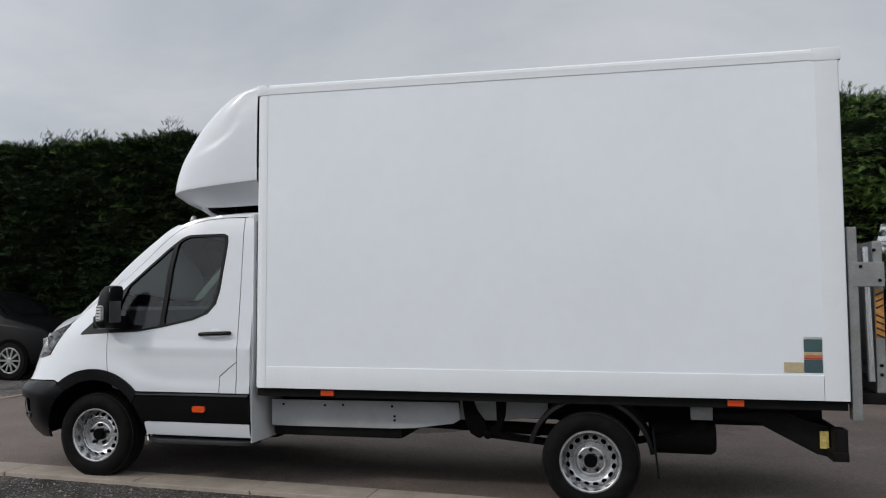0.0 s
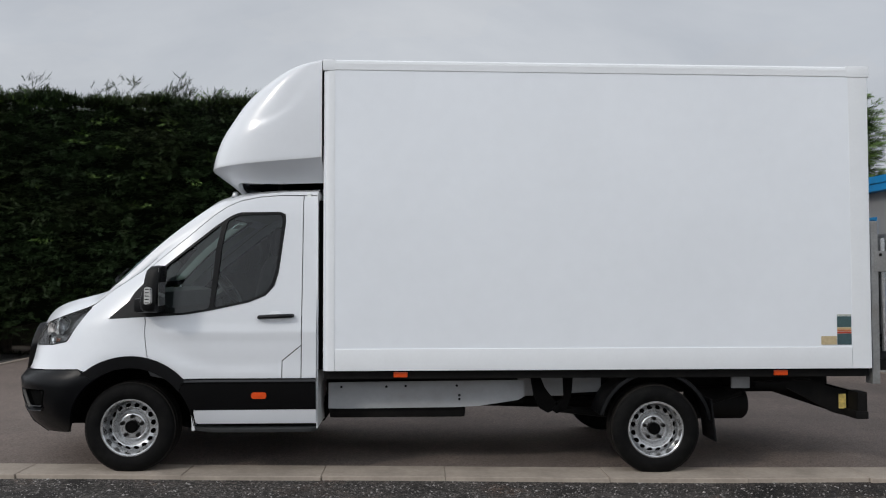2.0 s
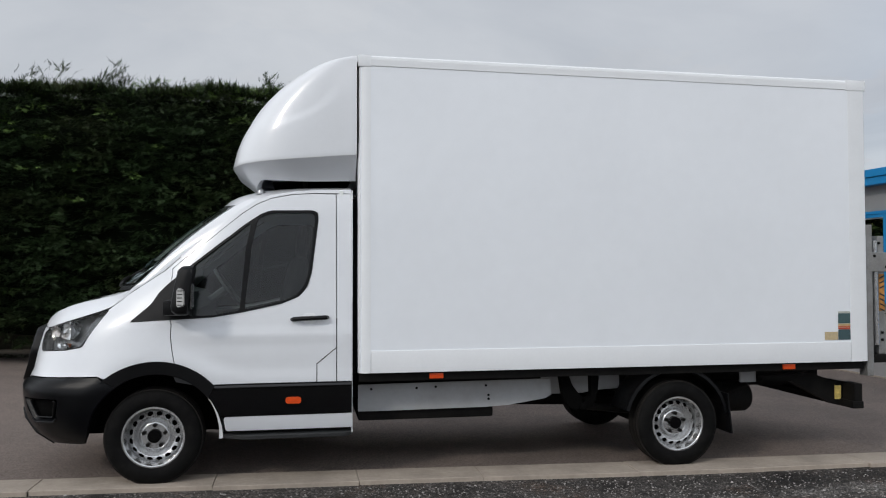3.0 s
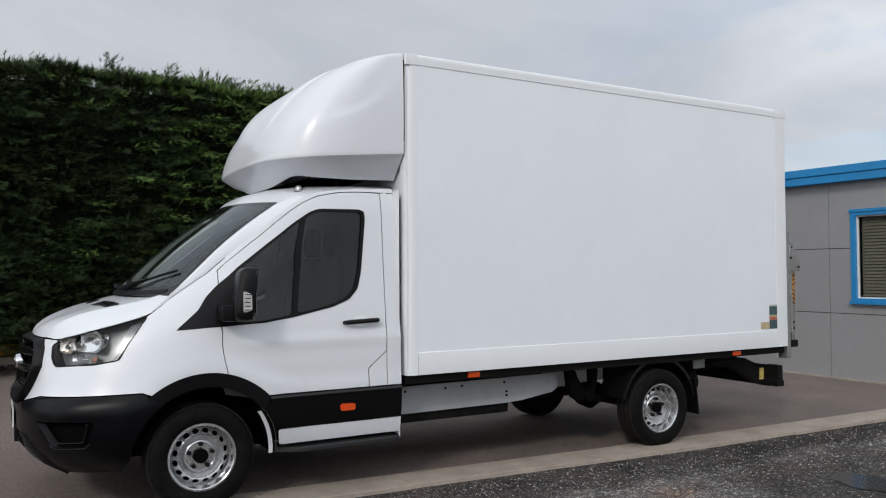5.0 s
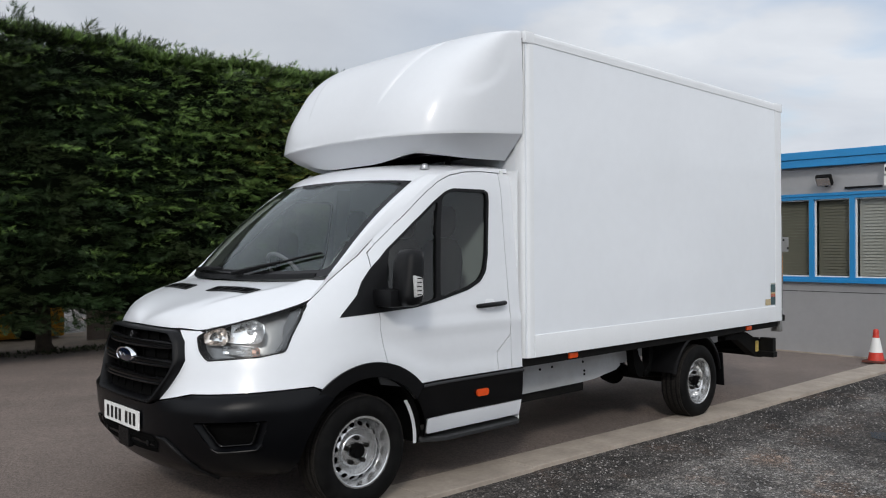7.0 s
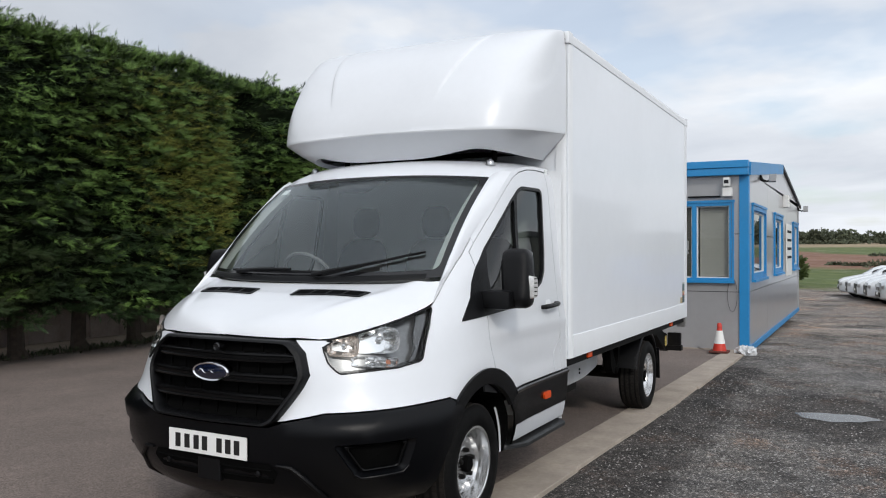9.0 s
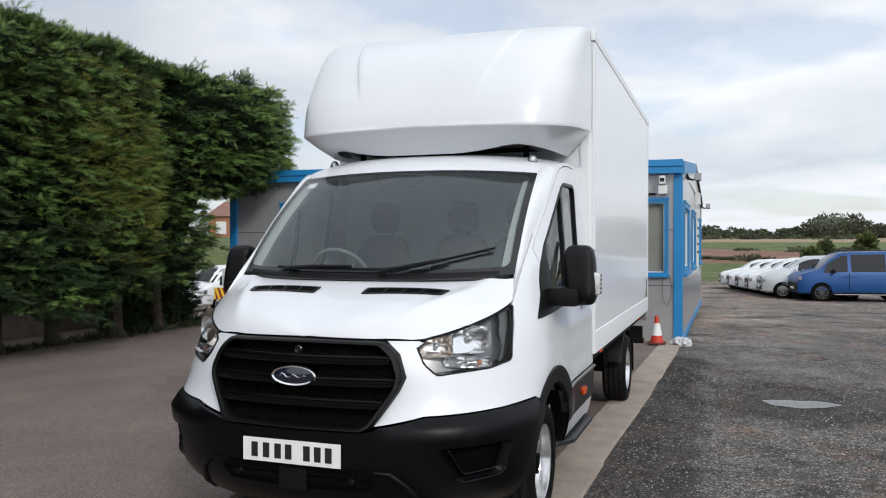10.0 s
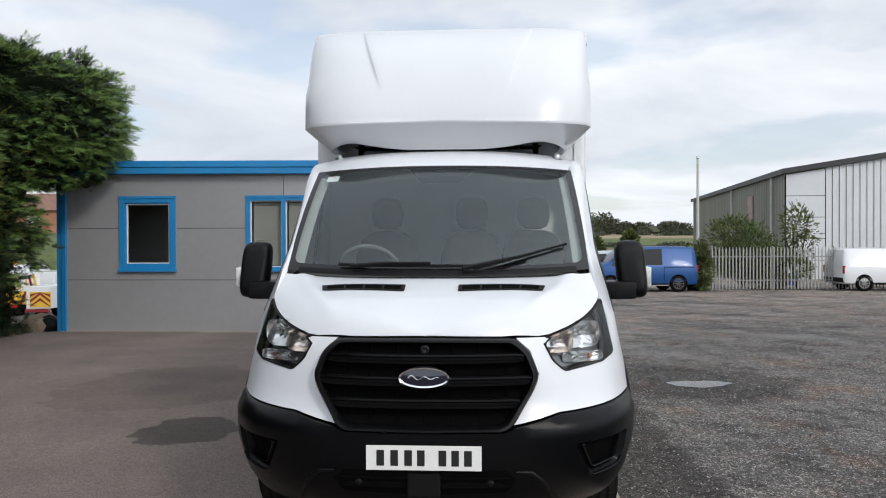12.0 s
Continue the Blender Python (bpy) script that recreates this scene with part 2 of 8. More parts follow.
    slant = N.new("ShaderNodeMath"); slant.operation = 'MULTIPLY_ADD'; slant.inputs[1].default_value = -1.5
    L.new(sep.outputs["Y"], slant.inputs[0]); L.new(wob.outputs[0], slant.inputs[2])
    field = mix(remap(wob.outputs[0], 103, 108), grass, soil)
    field = mix(remap(slant.outputs[0], 154, 160), field, grass)
    field = mix(remap(wob.outputs[0], 205, 220), field, tan)
    damp = blot(N, L, vec, 4.50, -2.68, 1.35, 1.15, noise_fac(1.6, 8, 0.7))
    dark = N.new("ShaderNodeRGB"); dark.outputs[0].default_value = (0.42, 0.40, 0.39, 1)
    wetlot = mix(1.0, lot, dark.outputs[0], 'MULTIPLY')
    lot = mix(damp, lot, wetlot)
    for cx, cy, rx, ry in ((1.0, -1.40, 7.0, 0.42), (-3.5, -1.8, 2.2, 0.6), (6.2, -1.35, 2.2, 0.35)):
        lot = mix(blot(N, L, vec, cx, cy, rx, ry, noise_fac(1.1, 8, 0.7)), lot, mix(0.95, lot, dark.outputs[0], 'MULTIPLY'))
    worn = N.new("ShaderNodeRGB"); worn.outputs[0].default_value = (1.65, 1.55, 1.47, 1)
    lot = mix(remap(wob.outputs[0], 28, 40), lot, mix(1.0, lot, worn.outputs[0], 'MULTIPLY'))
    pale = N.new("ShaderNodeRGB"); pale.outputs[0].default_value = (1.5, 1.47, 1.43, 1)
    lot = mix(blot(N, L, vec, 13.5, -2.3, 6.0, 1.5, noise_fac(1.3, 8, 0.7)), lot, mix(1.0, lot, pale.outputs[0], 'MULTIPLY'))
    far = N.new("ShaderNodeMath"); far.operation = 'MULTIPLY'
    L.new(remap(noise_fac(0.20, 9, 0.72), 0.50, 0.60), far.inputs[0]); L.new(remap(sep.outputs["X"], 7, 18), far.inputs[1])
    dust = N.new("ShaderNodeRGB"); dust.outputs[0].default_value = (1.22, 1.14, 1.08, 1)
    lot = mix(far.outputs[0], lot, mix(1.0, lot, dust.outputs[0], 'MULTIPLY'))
    soot = N.new("ShaderNodeMath"); soot.operation = 'MULTIPLY'
    L.new(remap(noise_fac(0.42, 9, 0.75), 0.47, 0.40), soot.inputs[0]); L.new(remap(sep.outputs["X"], 5, 12), soot.inputs[1])
    lot = mix(soot.outputs[0], lot, wetlot)
    colour = mix(remap(wob.outputs[0], 63, 66), lot, field)
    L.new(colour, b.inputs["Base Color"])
    wet = remap(noise_fac(0.45), 0.30, 0.5, 0.45, 0.85)
    L.new(wet, b.inputs["Roughness"])
    b.inputs["Specular IOR Level"].default_value = 0.35
    bp = N.new("ShaderNodeBump"); bp.inputs["Strength"].default_value, bp.inputs["Distance"].default_value = 0.7, 0.012
    L.new(v.outputs["Distance"], bp.inputs["Height"]); L.new(bp.outputs[0], b.inputs["Normal"])
    return m


M = dict(
    paint=material("white_paint", (0.715, 0.735, 0.765), 0.30, coat=0.55, vary=0.015, scale=3),
    grp=material("white_panel", (0.82, 0.85, 0.89), 0.30, coat=0.35, vary=0.02, scale=1.3),
    trim=material("white_trim", (0.80, 0.82, 0.84), 0.38, vary=0.02, scale=6),
    black=material("black_plastic", (0.0036, 0.0037, 0.0043), 0.36, spec=0.20, vary=0.15, scale=30, bump=0.25, bump_scale=400),
    grille=material("satin_black_grille", (0.004, 0.004, 0.0043), 0.22, spec=0.17, vary=0.1, scale=30),
    bumper=material("black_bumper_plastic", (0.0022, 0.0024, 0.0032), 0.30, spec=0.17, vary=0.12, scale=30, bump=0.10, bump_scale=400),
    step=material("grey_step_plastic", (0.016, 0.017, 0.018), 0.5, vary=0.2, scale=20),
    gloss_black=material("gloss_black", (0.008, 0.008, 0.009), 0.15),
    band=material("satin_black_cladding", (0.003, 0.003, 0.0034), 0.18, spec=0.22, vary=0.1, scale=20),
    dark=material("dark_steel", (0.005, 0.0048, 0.0046), 0.7, spec=0.15, vary=0.3, scale=12, dirt=0.4, tint=(0.016, 0.014, 0.012), dirt_scale=5),
    # near black for some black parts, and as painted shade in gaps and openings
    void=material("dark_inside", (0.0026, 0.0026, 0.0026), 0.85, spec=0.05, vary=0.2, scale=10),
    tread=material("dusty_tread", (0.020, 0.018, 0.0165), 0.85, spec=0.1, vary=0.3, scale=30),
    rubber=material("tyre_rubber", (0.0048, 0.0048, 0.0048), 0.70, spec=0.10, vary=0.25, scale=18, dirt=0.3, tint=(0.018, 0.017, 0.015), dirt_scale=9),
    silver=material("silver_steel", (0.68, 0.685, 0.69), 0.22, metal=0.85, vary=0.10, scale=25, dirt=0.2, tint=(0.22, 0.21, 0.20), dirt_scale=14),
    chrome=material("chrome", (0.80, 0.80, 0.82), 0.06, metal=1.0),
    galv=material("galvanised_steel", (0.30, 0.30, 0.295), 0.5, metal=0.6, vary=0.18, scale=9, dirt=0.4, tint=(0.2, 0.17, 0.14), dirt_scale=4),
    chassis=material("grey_white_chassis_paint", (0.38, 0.39, 0.40), 0.45, vary=0.06, scale=5, dirt=0.35, tint=(0.25, 0.22, 0.19), dirt_scale=3),
    glass=glass_material("clear_glass", (0.93, 0.98, 0.98), 1.84, (0.90, 0.98, 1.0)),
    tint=glass_material("tinted_glass", (0.30, 0.36, 0.35), 1.5),
    lens=glass_material("lamp_lens", (0.95, 0.96, 0.96), 1.22, rough=0.25),
    indicator_lens=material("clear_indicator", (0.66, 0.66, 0.65), 0.18, metal=0.3, coat=0.5, vary=0.25, scale=45),
    amber=material("amber_lens", (0.70, 0.075, 0.010), 0.25, vary=0.1, scale=60),
    red=material("red_lens", (0.35, 0.01, 0.01), 0.2),
    blue=material("blue_paint", (0.015, 0.22, 0.50), 0.42, vary=0.06, scale=3, dirt=0.15, tint=(0.1, 0.2, 0.3), dirt_scale=2),
    cladding=material("grey_cladding", (0.40, 0.40, 0.407), 0.28, metal=0.3, coat=0.25, vary=0.05, scale=1.2, dirt=0.18, tint=(0.20, 0.19, 0.18), dirt_scale=1.2),
    fabric=material("dark_seat_fabric", (0.018, 0.0175, 0.019), 0.9, vary=0.2, scale=60),
    lining=material("grey_door_lining", (0.07, 0.07, 0.073), 0.7, vary=0.1, scale=12),
    bulkhead=material("grey_bulkhead", (0.80, 0.83, 0.82), 0.8, vary=0.05, scale=6),
    pillar_trim=material("pale_pillar_trim", (0.42, 0.45, 0.43), 0.8, vary=0.05, scale=8),
    dash=material("dark_dashboard", (0.16, 0.164, 0.17), 0.7, vary=0.1, scale=20),
    office_glass=glass_material("office_glass", (0.66, 0.67, 0.65), 1.55),
    inner=material("grey_cab_lining", (0.60, 0.62, 0.61), 0.8, vary=0.05, scale=8),
    plate=material("white_plate", (0.82, 0.82, 0.80), 0.3, vary=0.02),
    ink=material("black_ink", (0.01, 0.01, 0.01), 0.5),
    tarmac=material("brown_grey_tarmac", (0.176, 0.140, 0.121), 0.82, grain=0.42, grain_scale=120, vary=0.16, scale=1.1, bump=0.5, bump_scale=160, dirt=0.35, tint=(0.055, 0.047, 0.042), dirt_scale=0.5),
    kerb=material("concrete_edging", (0.355, 0.303, 0.252), 0.85, vary=0.16, scale=4, bump=0.35, bump_scale=80, dirt=0.5, tint=(0.20, 0.17, 0.14), dirt_scale=2.5),
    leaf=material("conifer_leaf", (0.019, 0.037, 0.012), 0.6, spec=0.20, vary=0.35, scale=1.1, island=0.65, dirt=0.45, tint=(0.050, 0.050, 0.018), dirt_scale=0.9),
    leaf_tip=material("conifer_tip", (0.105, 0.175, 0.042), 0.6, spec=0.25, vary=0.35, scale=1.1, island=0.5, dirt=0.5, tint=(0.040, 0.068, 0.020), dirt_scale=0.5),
    leaf_dry=material("conifer_dry", (0.130, 0.140, 0.030), 0.8, spec=0.15, vary=0.35, scale=2.0, island=0.6),
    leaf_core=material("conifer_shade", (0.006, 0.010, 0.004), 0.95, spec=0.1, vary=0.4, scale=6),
    bark=material("bark", (0.055, 0.042, 0.032), 0.9, vary=0.3, scale=14, bump=0.8, bump_scale=40),
    lamp_grey=material("lamp_grey", (0.46, 0.465, 0.475), 0.28, metal=0.9, vary=0.1, scale=20),
    reflector=material("lamp_reflector", (0.76, 0.77, 0.78), 0.20, metal=0.9),
    reflector_warm=material("lamp_reflector_warm", (0.84, 0.76, 0.70), 0.18, metal=0.85),
    lamp_dark=material("lamp_dark_grey", (0.12, 0.123, 0.128), 0.25, metal=0.6, vary=0.1, scale=20),
    lamp_back=material("lamp_graphite", (0.19, 0.195, 0.20), 0.28, metal=0.6, vary=0.15, scale=25),
    lot=ground_material(),
)


# ---- builders ----
def thing(name, at, label, category, group="", kind=""):
    ob = new(name)
    ob.location = at
    ob.empty_display_size = 0.1
    bpy.context.view_layer.update()
    return tagged(ob, label, category, group, kind)


def link(ob, parent):
    if parent is not None:
        ob.parent = parent
        ob.matrix_parent_inverse = Matrix.Translation(parent.location).inverted() if parent.parent is None else Matrix.Identity(4)
    return ob


def part(name, bm, mat, parent=None, label="", smooth=False, angle=35):
    """One mesh object out of a bmesh, in world coordinates, under a thing or a part."""
    me = bpy.data.meshes.new(name)
    bm.to_mesh(me)
    bm.free()
    for mm in (mat if isinstance(mat, (list, tuple)) else [mat]):
        me.materials.append(mm)
    if smooth:
        me.shade_smooth()
        me.set_sharp_from_angle(angle=radians(angle))
    ob = link(new(name, me), parent)
    if label:
        ob["label"] = label
    return ob


def structure(name, bm, mat, label, category, smooth=False):
    return tagged(part(name, bm, mat, None, "", smooth), label, category, "", "structure")


def box(bm, x0, x1, y0, y1, z0, z1, bevel=0.0, mi=0):
    vs = [bm.verts.new((x, y, z)) for x in (x0, x1) for y in (y0, y1) for z in (z0, z1)]
    fs = [bm.faces.new([vs[i] for i in q]) for q in ((0, 1, 3, 2), (4, 6, 7, 5), (0, 4, 5, 1), (2, 3, 7, 6), (0, 2, 6, 4), (1, 5, 7, 3))]
    for f in fs:
        f.material_index = mi
    if bevel:
        es = list({e for f in fs for e in f.edges})
        bmesh.ops.bevel(bm, geom=es, offset=bevel, segments=2, profile=0.7, affect='EDGES')
    return vs


def obox(bm, centre, axes, size, bevel=0.0):
    """Box with its own axes: three unit vectors and full sizes."""
    c = Vector(centre)
    vs = [bm.verts.new(c + Vector(axes[0]) * size[0] * i / 2 + Vector(axes[1]) * size[1] * j / 2 + Vector(axes[2]) * size[2] * k / 2) for i in (-1, 1) for j in (-1, 1) for k in (-1, 1)]
    fs = [bm.faces.new([vs[i] for i in q]) for q in ((0, 1, 3, 2), (4, 6, 7, 5), (0, 4, 5, 1), (2, 3, 7, 6), (0, 2, 6, 4), (1, 5, 7, 3))]
    if bevel:
        bmesh.ops.bevel(bm, geom=list({e for f in fs for e in f.edges}), offset=bevel, segments=2, profile=0.7, affect='EDGES')


def loft(bm, rings, closed=True, caps=False, mi=0):
    """Skin rings of equal length; closed: each ring is a loop."""
    vr = [[bm.verts.new(p) for p in r] for r in rings]
    n = len(vr[0])
    for a, b in zip(vr, vr[1:]):
        for i in range(n if closed else n - 1):
            j = (i + 1) % n
            f = bm.faces.new((a[i], a[j], b[j], b[i]))
            f.material_index = mi
    if caps:
        for r, flip in ((vr[0], True), (vr[-1], False)):
            f = bm.faces.new(list(reversed(r)) if flip else r)
            f.material_index = mi
    return vr


def tube(bm, pts, r, seg=10, caps=True, mi=0):
    """Round bar along points; r: one radius or one a point."""
    pts = [Vector(p) for p in pts]
    rs = r if isinstance(r, (list, tuple)) else [r] * len(pts)
    rings, ref = [], None
    for i, p in enumerate(pts):
        d = (pts[min(i + 1, len(pts) - 1)] - pts[max(i - 1, 0)]).normalized()
        if ref is None:
            ref = d.orthogonal().normalized()
        ref = (ref - d * ref.dot(d)).normalized()
        s = d.cross(ref)
        rings.append([p + (ref * math.cos(a) + s * math.sin(a)) * rs[i] for a in [2 * math.pi * k / seg for k in range(seg)]])
    loft(bm, rings, True, caps, mi)


def lathe(bm, centre, axis, profile, seg=32, mi=0):
    """Turn a profile of (along, radius) about an axis through centre."""
    c, ax = Vector(centre), Vector(axis).normalized()
    u = ax.orthogonal().normalized()
    v = ax.cross(u)
    loft(bm, [[c + ax * h + (u * math.cos(2 * math.pi * k / seg) + v * math.sin(2 * math.pi * k / seg)) * r for k in range(seg)] for h, r in profile], True, False, mi)


def lerp_table(table):
    xs, ys = [a for a, _ in table], [b for _, b in table]
    return lambda v: float(np.interp(v, xs, ys))


def dense(poly, step, close=True):
    out, n = [], len(poly)
    for i in range(n if close else n - 1):
        a, b = poly[i], poly[(i + 1) % n]
        k = max(1, int(math.ceil(math.dist(a, b) / step)))
        out += [(a[0] + (b[0] - a[0]) * j / k, a[1] + (b[1] - a[1]) * j / k) for j in range(k)]
    if not close:
        out.append(tuple(poly[-1]))
    return out


def inside(p, poly):
    x, y, hit = p[0], p[1], False
    for (x0, y0), (x1, y1) in zip(poly, poly[1:] + poly[:1]):
        if (y0 > y) != (y1 > y) and x < (x1 - x0) * (y - y0) / (y1 - y0) + x0:
            hit = not hit
    return hit


def rounded(poly, r, k=4):
    """A polygon with its corners rounded; r: one radius or one a corner."""
    out, n = [], len(poly)
    for i in range(n):
        p, a, b = Vector(poly[i]), Vector(poly[i - 1]), Vector(poly[(i + 1) % n])
        rr = r[i] if isinstance(r, (list, tuple)) else r
        if rr <= 0:
            out.append(tuple(p))
            continue
        da, db = (a - p), (b - p)
        t = min(rr, da.length * 0.45, db.length * 0.45)
        s, e = p + da.normalized() * t, p + db.normalized() * t
        for j in range(k + 1):
            f = j / k
            out.append(tuple(s * (1 - f) ** 2 + p * 2 * f * (1 - f) + e * f * f))
    return out


def panel(bm, outline, holes, place, step=0.06, depth=0.0, mi=0):
    """A sheet cut to an outline with holes in a flat chart, then carried into space by place(u, v, off); depth thickens it inwards."""
    from mathutils.geometry import delaunay_2d_cdt
    loops = [dense(list(outline), step)] + [dense(list(h), step) for h in holes]
    pts, edges = [], []
    for lp in loops:
        o = len(pts)
        pts += lp
        edges += [(o + i, o + (i + 1) % len(lp)) for i in range(len(lp))]
    xs, ys = [p[0] for p in loops[0]], [p[1] for p in loops[0]]
    allb = np.array(pts)
    for i in range(int((max(xs) - min(xs)) / step) + 1):
        for j in range(int((max(ys) - min(ys)) / step) + 1):
            p = (min(xs) + (i + 0.5 + 0.25 * (j % 2)) * step, min(ys) + (j + 0.5) * step)
            if inside(p, loops[0]) and not any(inside(p, h) for h in loops[1:]) and np.min(np.hypot(allb[:, 0] - p[0], allb[:, 1] - p[1])) > step * 0.45:
                pts.append(p)
    vs, _, fs, *_ = delaunay_2d_cdt([Vector(p) for p in pts], edges, [], 0, 1e-6)
    keep = []
    for f in fs:
        c = [sum(vs[i][k] for i in f) / len(f) for k in (0, 1)]
        if inside(c, loops[0]) and not any(inside(c, h) for h in loops[1:]):
            keep.append(f)
    front = {i: bm.verts.new(place(vs[i][0], vs[i][1], 0.0)) for f in keep for i in f}
    faces = []
    for f in keep:
        faces.append(bm.faces.new([front[i] for i in f]))
    if depth:
        back = {i: bm.verts.new(place(vs[i][0], vs[i][1], -depth)) for i in front}
        count = {}
        for f in keep:
            for a, b in zip(f, f[1:] + f[:1]):
                count[(a, b)] = 1
            faces.append(bm.faces.new([back[i] for i in reversed(f)]))
        for a, b in list(count):
            if (b, a) not in count:
                faces.append(bm.faces.new((front[b], front[a], back[a], back[b])))
    for f in faces:
        f.material_index = mi


def mirror_y(bm):
    """Adds the mirror image across the plane y = 0."""
    geom = bmesh.ops.duplicate(bm, geom=bm.verts[:] + bm.edges[:] + bm.faces[:])["geom"]
    vs = [g for g in geom if isinstance(g, bmesh.types.BMVert)]
    fs = [g for g in geom if isinstance(g, bmesh.types.BMFace)]
    for v in vs:
        v.co.y = -v.co.y
    bmesh.ops.reverse_faces(bm, faces=fs)


def flip_y(bm):
    for v in bm.verts:
        v.co.y = -v.co.y
    bmesh.ops.reverse_faces(bm, faces=bm.faces[:])


# ---- ground, tarmac, kerb ----
GROUND = lerp_table([(-60, 0.06), (-6, 0.05), (-2, 0.022), (0, 0.0), (4, -0.045), (9.4, -0.065), (18, -0.28), (30, -0.62), (48, -0.75), (75, -0.6), (265, 4.0), (2500, 6.0)])


def kerb_in(x):
    return -0.74 - 0.018 * x


def dip(x, y):
    """The yard behind the office lies lower."""
    s = lambda v: max(0.0, min(1.0, v)) ** 2 * (3 - 2 * max(0.0, min(1.0, v)))
    return -0.85 * s((x - 10.5) / 8) * s((y - 8.5) / 3) * (1 - s((x - 42) / 20))


def sheet(bm, xs, ys, lift=0.0):
    rows = [[(x, y(x) if callable(y) else y, GROUND(x) + dip(x, 0 if callable(y) else y) + lift) for y in ys] for x in xs]
    loft(bm, rows, False)
    bmesh.ops.reverse_faces(bm, faces=[f for f in bm.faces if f.calc_center_median() is not None and f.normal.z < 0])
    bm.normal_update()
    for f in bm.faces:
        if f.normal.z < 0:
            f.normal_flip()


bm = bmesh.new()
sheet(bm, [-2500, -60, -30, -15, -6, -2, 0, 2, 4, 7, 9.4, 10.5, 11.7, 13, 14.5, 16, 18, 22, 27, 30, 35, 48, 60, 75, 120, 265, 800, 2500], [-2500, -400, -80, -30, -10, 0, 8.5, 9.2, 10, 10.8, 11.5, 14, 30, 80, 400, 2500], -0.02)
structure("ground", bm, M["lot"], "worn tarmac lot with loose stone running out to fields", "ground")
bm = bmesh.new()
sheet(bm, [-4.6, -3.5, -2, -1, 0, 1, 2, 3, 4, 5.5, 7, 8, 9.36], [kerb_in, 0.5, 2, 4, 6, 8.05], -0.004)
structure("road", bm, M["tarmac"], "smooth brown-grey tarmac yard", "tarmac")

# ---- the box truck ----
truck = thing("box_truck", (2.0, 0, 0), "white box truck with black lower trim parked on tarmac", "truck")

HALF_WIDTH = lerp_table([(0.22, 0.90), (0.30, 0.955), (0.40, 0.99), (0.55, 1.012), (0.75, 1.018), (0.90, 1.020), (1.02, 1.014), (1.15, 1.004), (1.45, 0.972), (1.75, 0.945), (1.95, 0.928), (2.03, 0.912), (2.09, 0.893), (2.13, 0.870)])
NOSE = lerp_table([(0.22, -0.82), (0.26, -0.86), (0.30, -0.905), (0.36, -0.955), (0.44, -0.995), (0.52, -1.012), (0.69, -1.01), (0.76, -0.985), (0.95, -0.98), (1.05, -0.955), (1.10, -0.93), (1.20, -0.87), (1.35, -0.74), (1.5, -0.48), (1.75, -0.27), (2.0, -0.17), (2.13, -0.15)])
WRAP = lerp_table([(0.72, -0.10), (0.85, -0.05), (1.0, 0.02), (1.15, 0.12), (1.35, 0.40), (1.55, 0.60), (2.0, 0.95), (2.13, 1.0)])      # where the plan starts to curve in
LOBE = lerp_table([(0.26, 2.5), (0.50, 2.8), (0.70, 3.1), (0.80, 2.6), (0.95, 2.35), (1.2, 2.2)])     # squareness of that curve
CENTRE_U = -1.4


def flank(u, z, off=0.0):
    """A point of the cab's outer skin (passenger side, y < 0): u runs along the side and on round the nose."""
    y, xn, xc, n = HALF_WIDTH(z), NOSE(z), WRAP(z), LOBE(z)
    if u >= xc:
        x, c = u, 1.0
    else:
        th = min((xc - u) / (xc - CENTRE_U), 1.0) * math.pi / 2
        x = xc - (xc - xn + off) * math.sin(th) ** (2 / n)
        c = max(math.cos(th), 0.0) ** (2 / n)
    d = math.hypot(x, z - 0.36)
    if z > 0.35:
        y += 0.016 * math.exp(-((d - 0.52) / 0.10) ** 2) * min(1.0, (z - 0.35) / 0.2)
    side_on = max(0.0, min(1.0, (x - 0.1) / 0.35))
    y += 0.010 * math.exp(-((z - 1.045) / 0.035) ** 2) * side_on
    low = 0.77 + 0.30 * max(0.0, 0.62 - x)
    y += 0.011 * side_on / (1 + math.exp((z - low) / 0.012)) if z > 0.6 else 0.011 * side_on
    return (x, -(y + off) * c, z)


def u_at_x(x, z):
    xc = WRAP(z)
    if x >= xc:
        return x
    s = min(1.0, ((xc - x) / (xc - NOSE(z))) ** (LOBE(z) / 2))
    return xc - (xc - CENTRE_U) * math.asin(s) / (math.pi / 2)


def u_at_y(y, z):
    xc = WRAP(z)
    return xc - (xc - CENTRE_U) * math.acos(min(1.0, (y / HALF_WIDTH(z)) ** (LOBE(z) / 2))) / (math.pi / 2)


def chart(points):
    """Outline given in x and z, carried into the skin's chart."""
    return [(u_at_x(x, z), z) for x, z in points]


# upper edge of the skin: bonnet line, A-pillar, roof rail
EDGE = [(CENTRE_U, 1.10), (u_at_y(0.42, 1.09), 1.092), (u_at_y(0.56, 1.085), 1.088)] + chart([(-0.68, 1.13), (-0.48, 1.19), (-0.32, 1.240), (-0.24, 1.300), (-0.15, 1.372), (0.0, 1.475), (0.164, 1.610), (0.33, 1.745), (0.489, 1.875), (0.60, 1.965), (0.70, 2.030), (0.80, 2.066), (0.95, 2.092), (1.12, 2.108), (1.385, 2.115)])
edge_z = lerp_table(EDGE)
EDGE_X = sorted((flank(u, z)[0], u) for u, z in EDGE)
u_on_edge = lerp_table(EDGE_X)
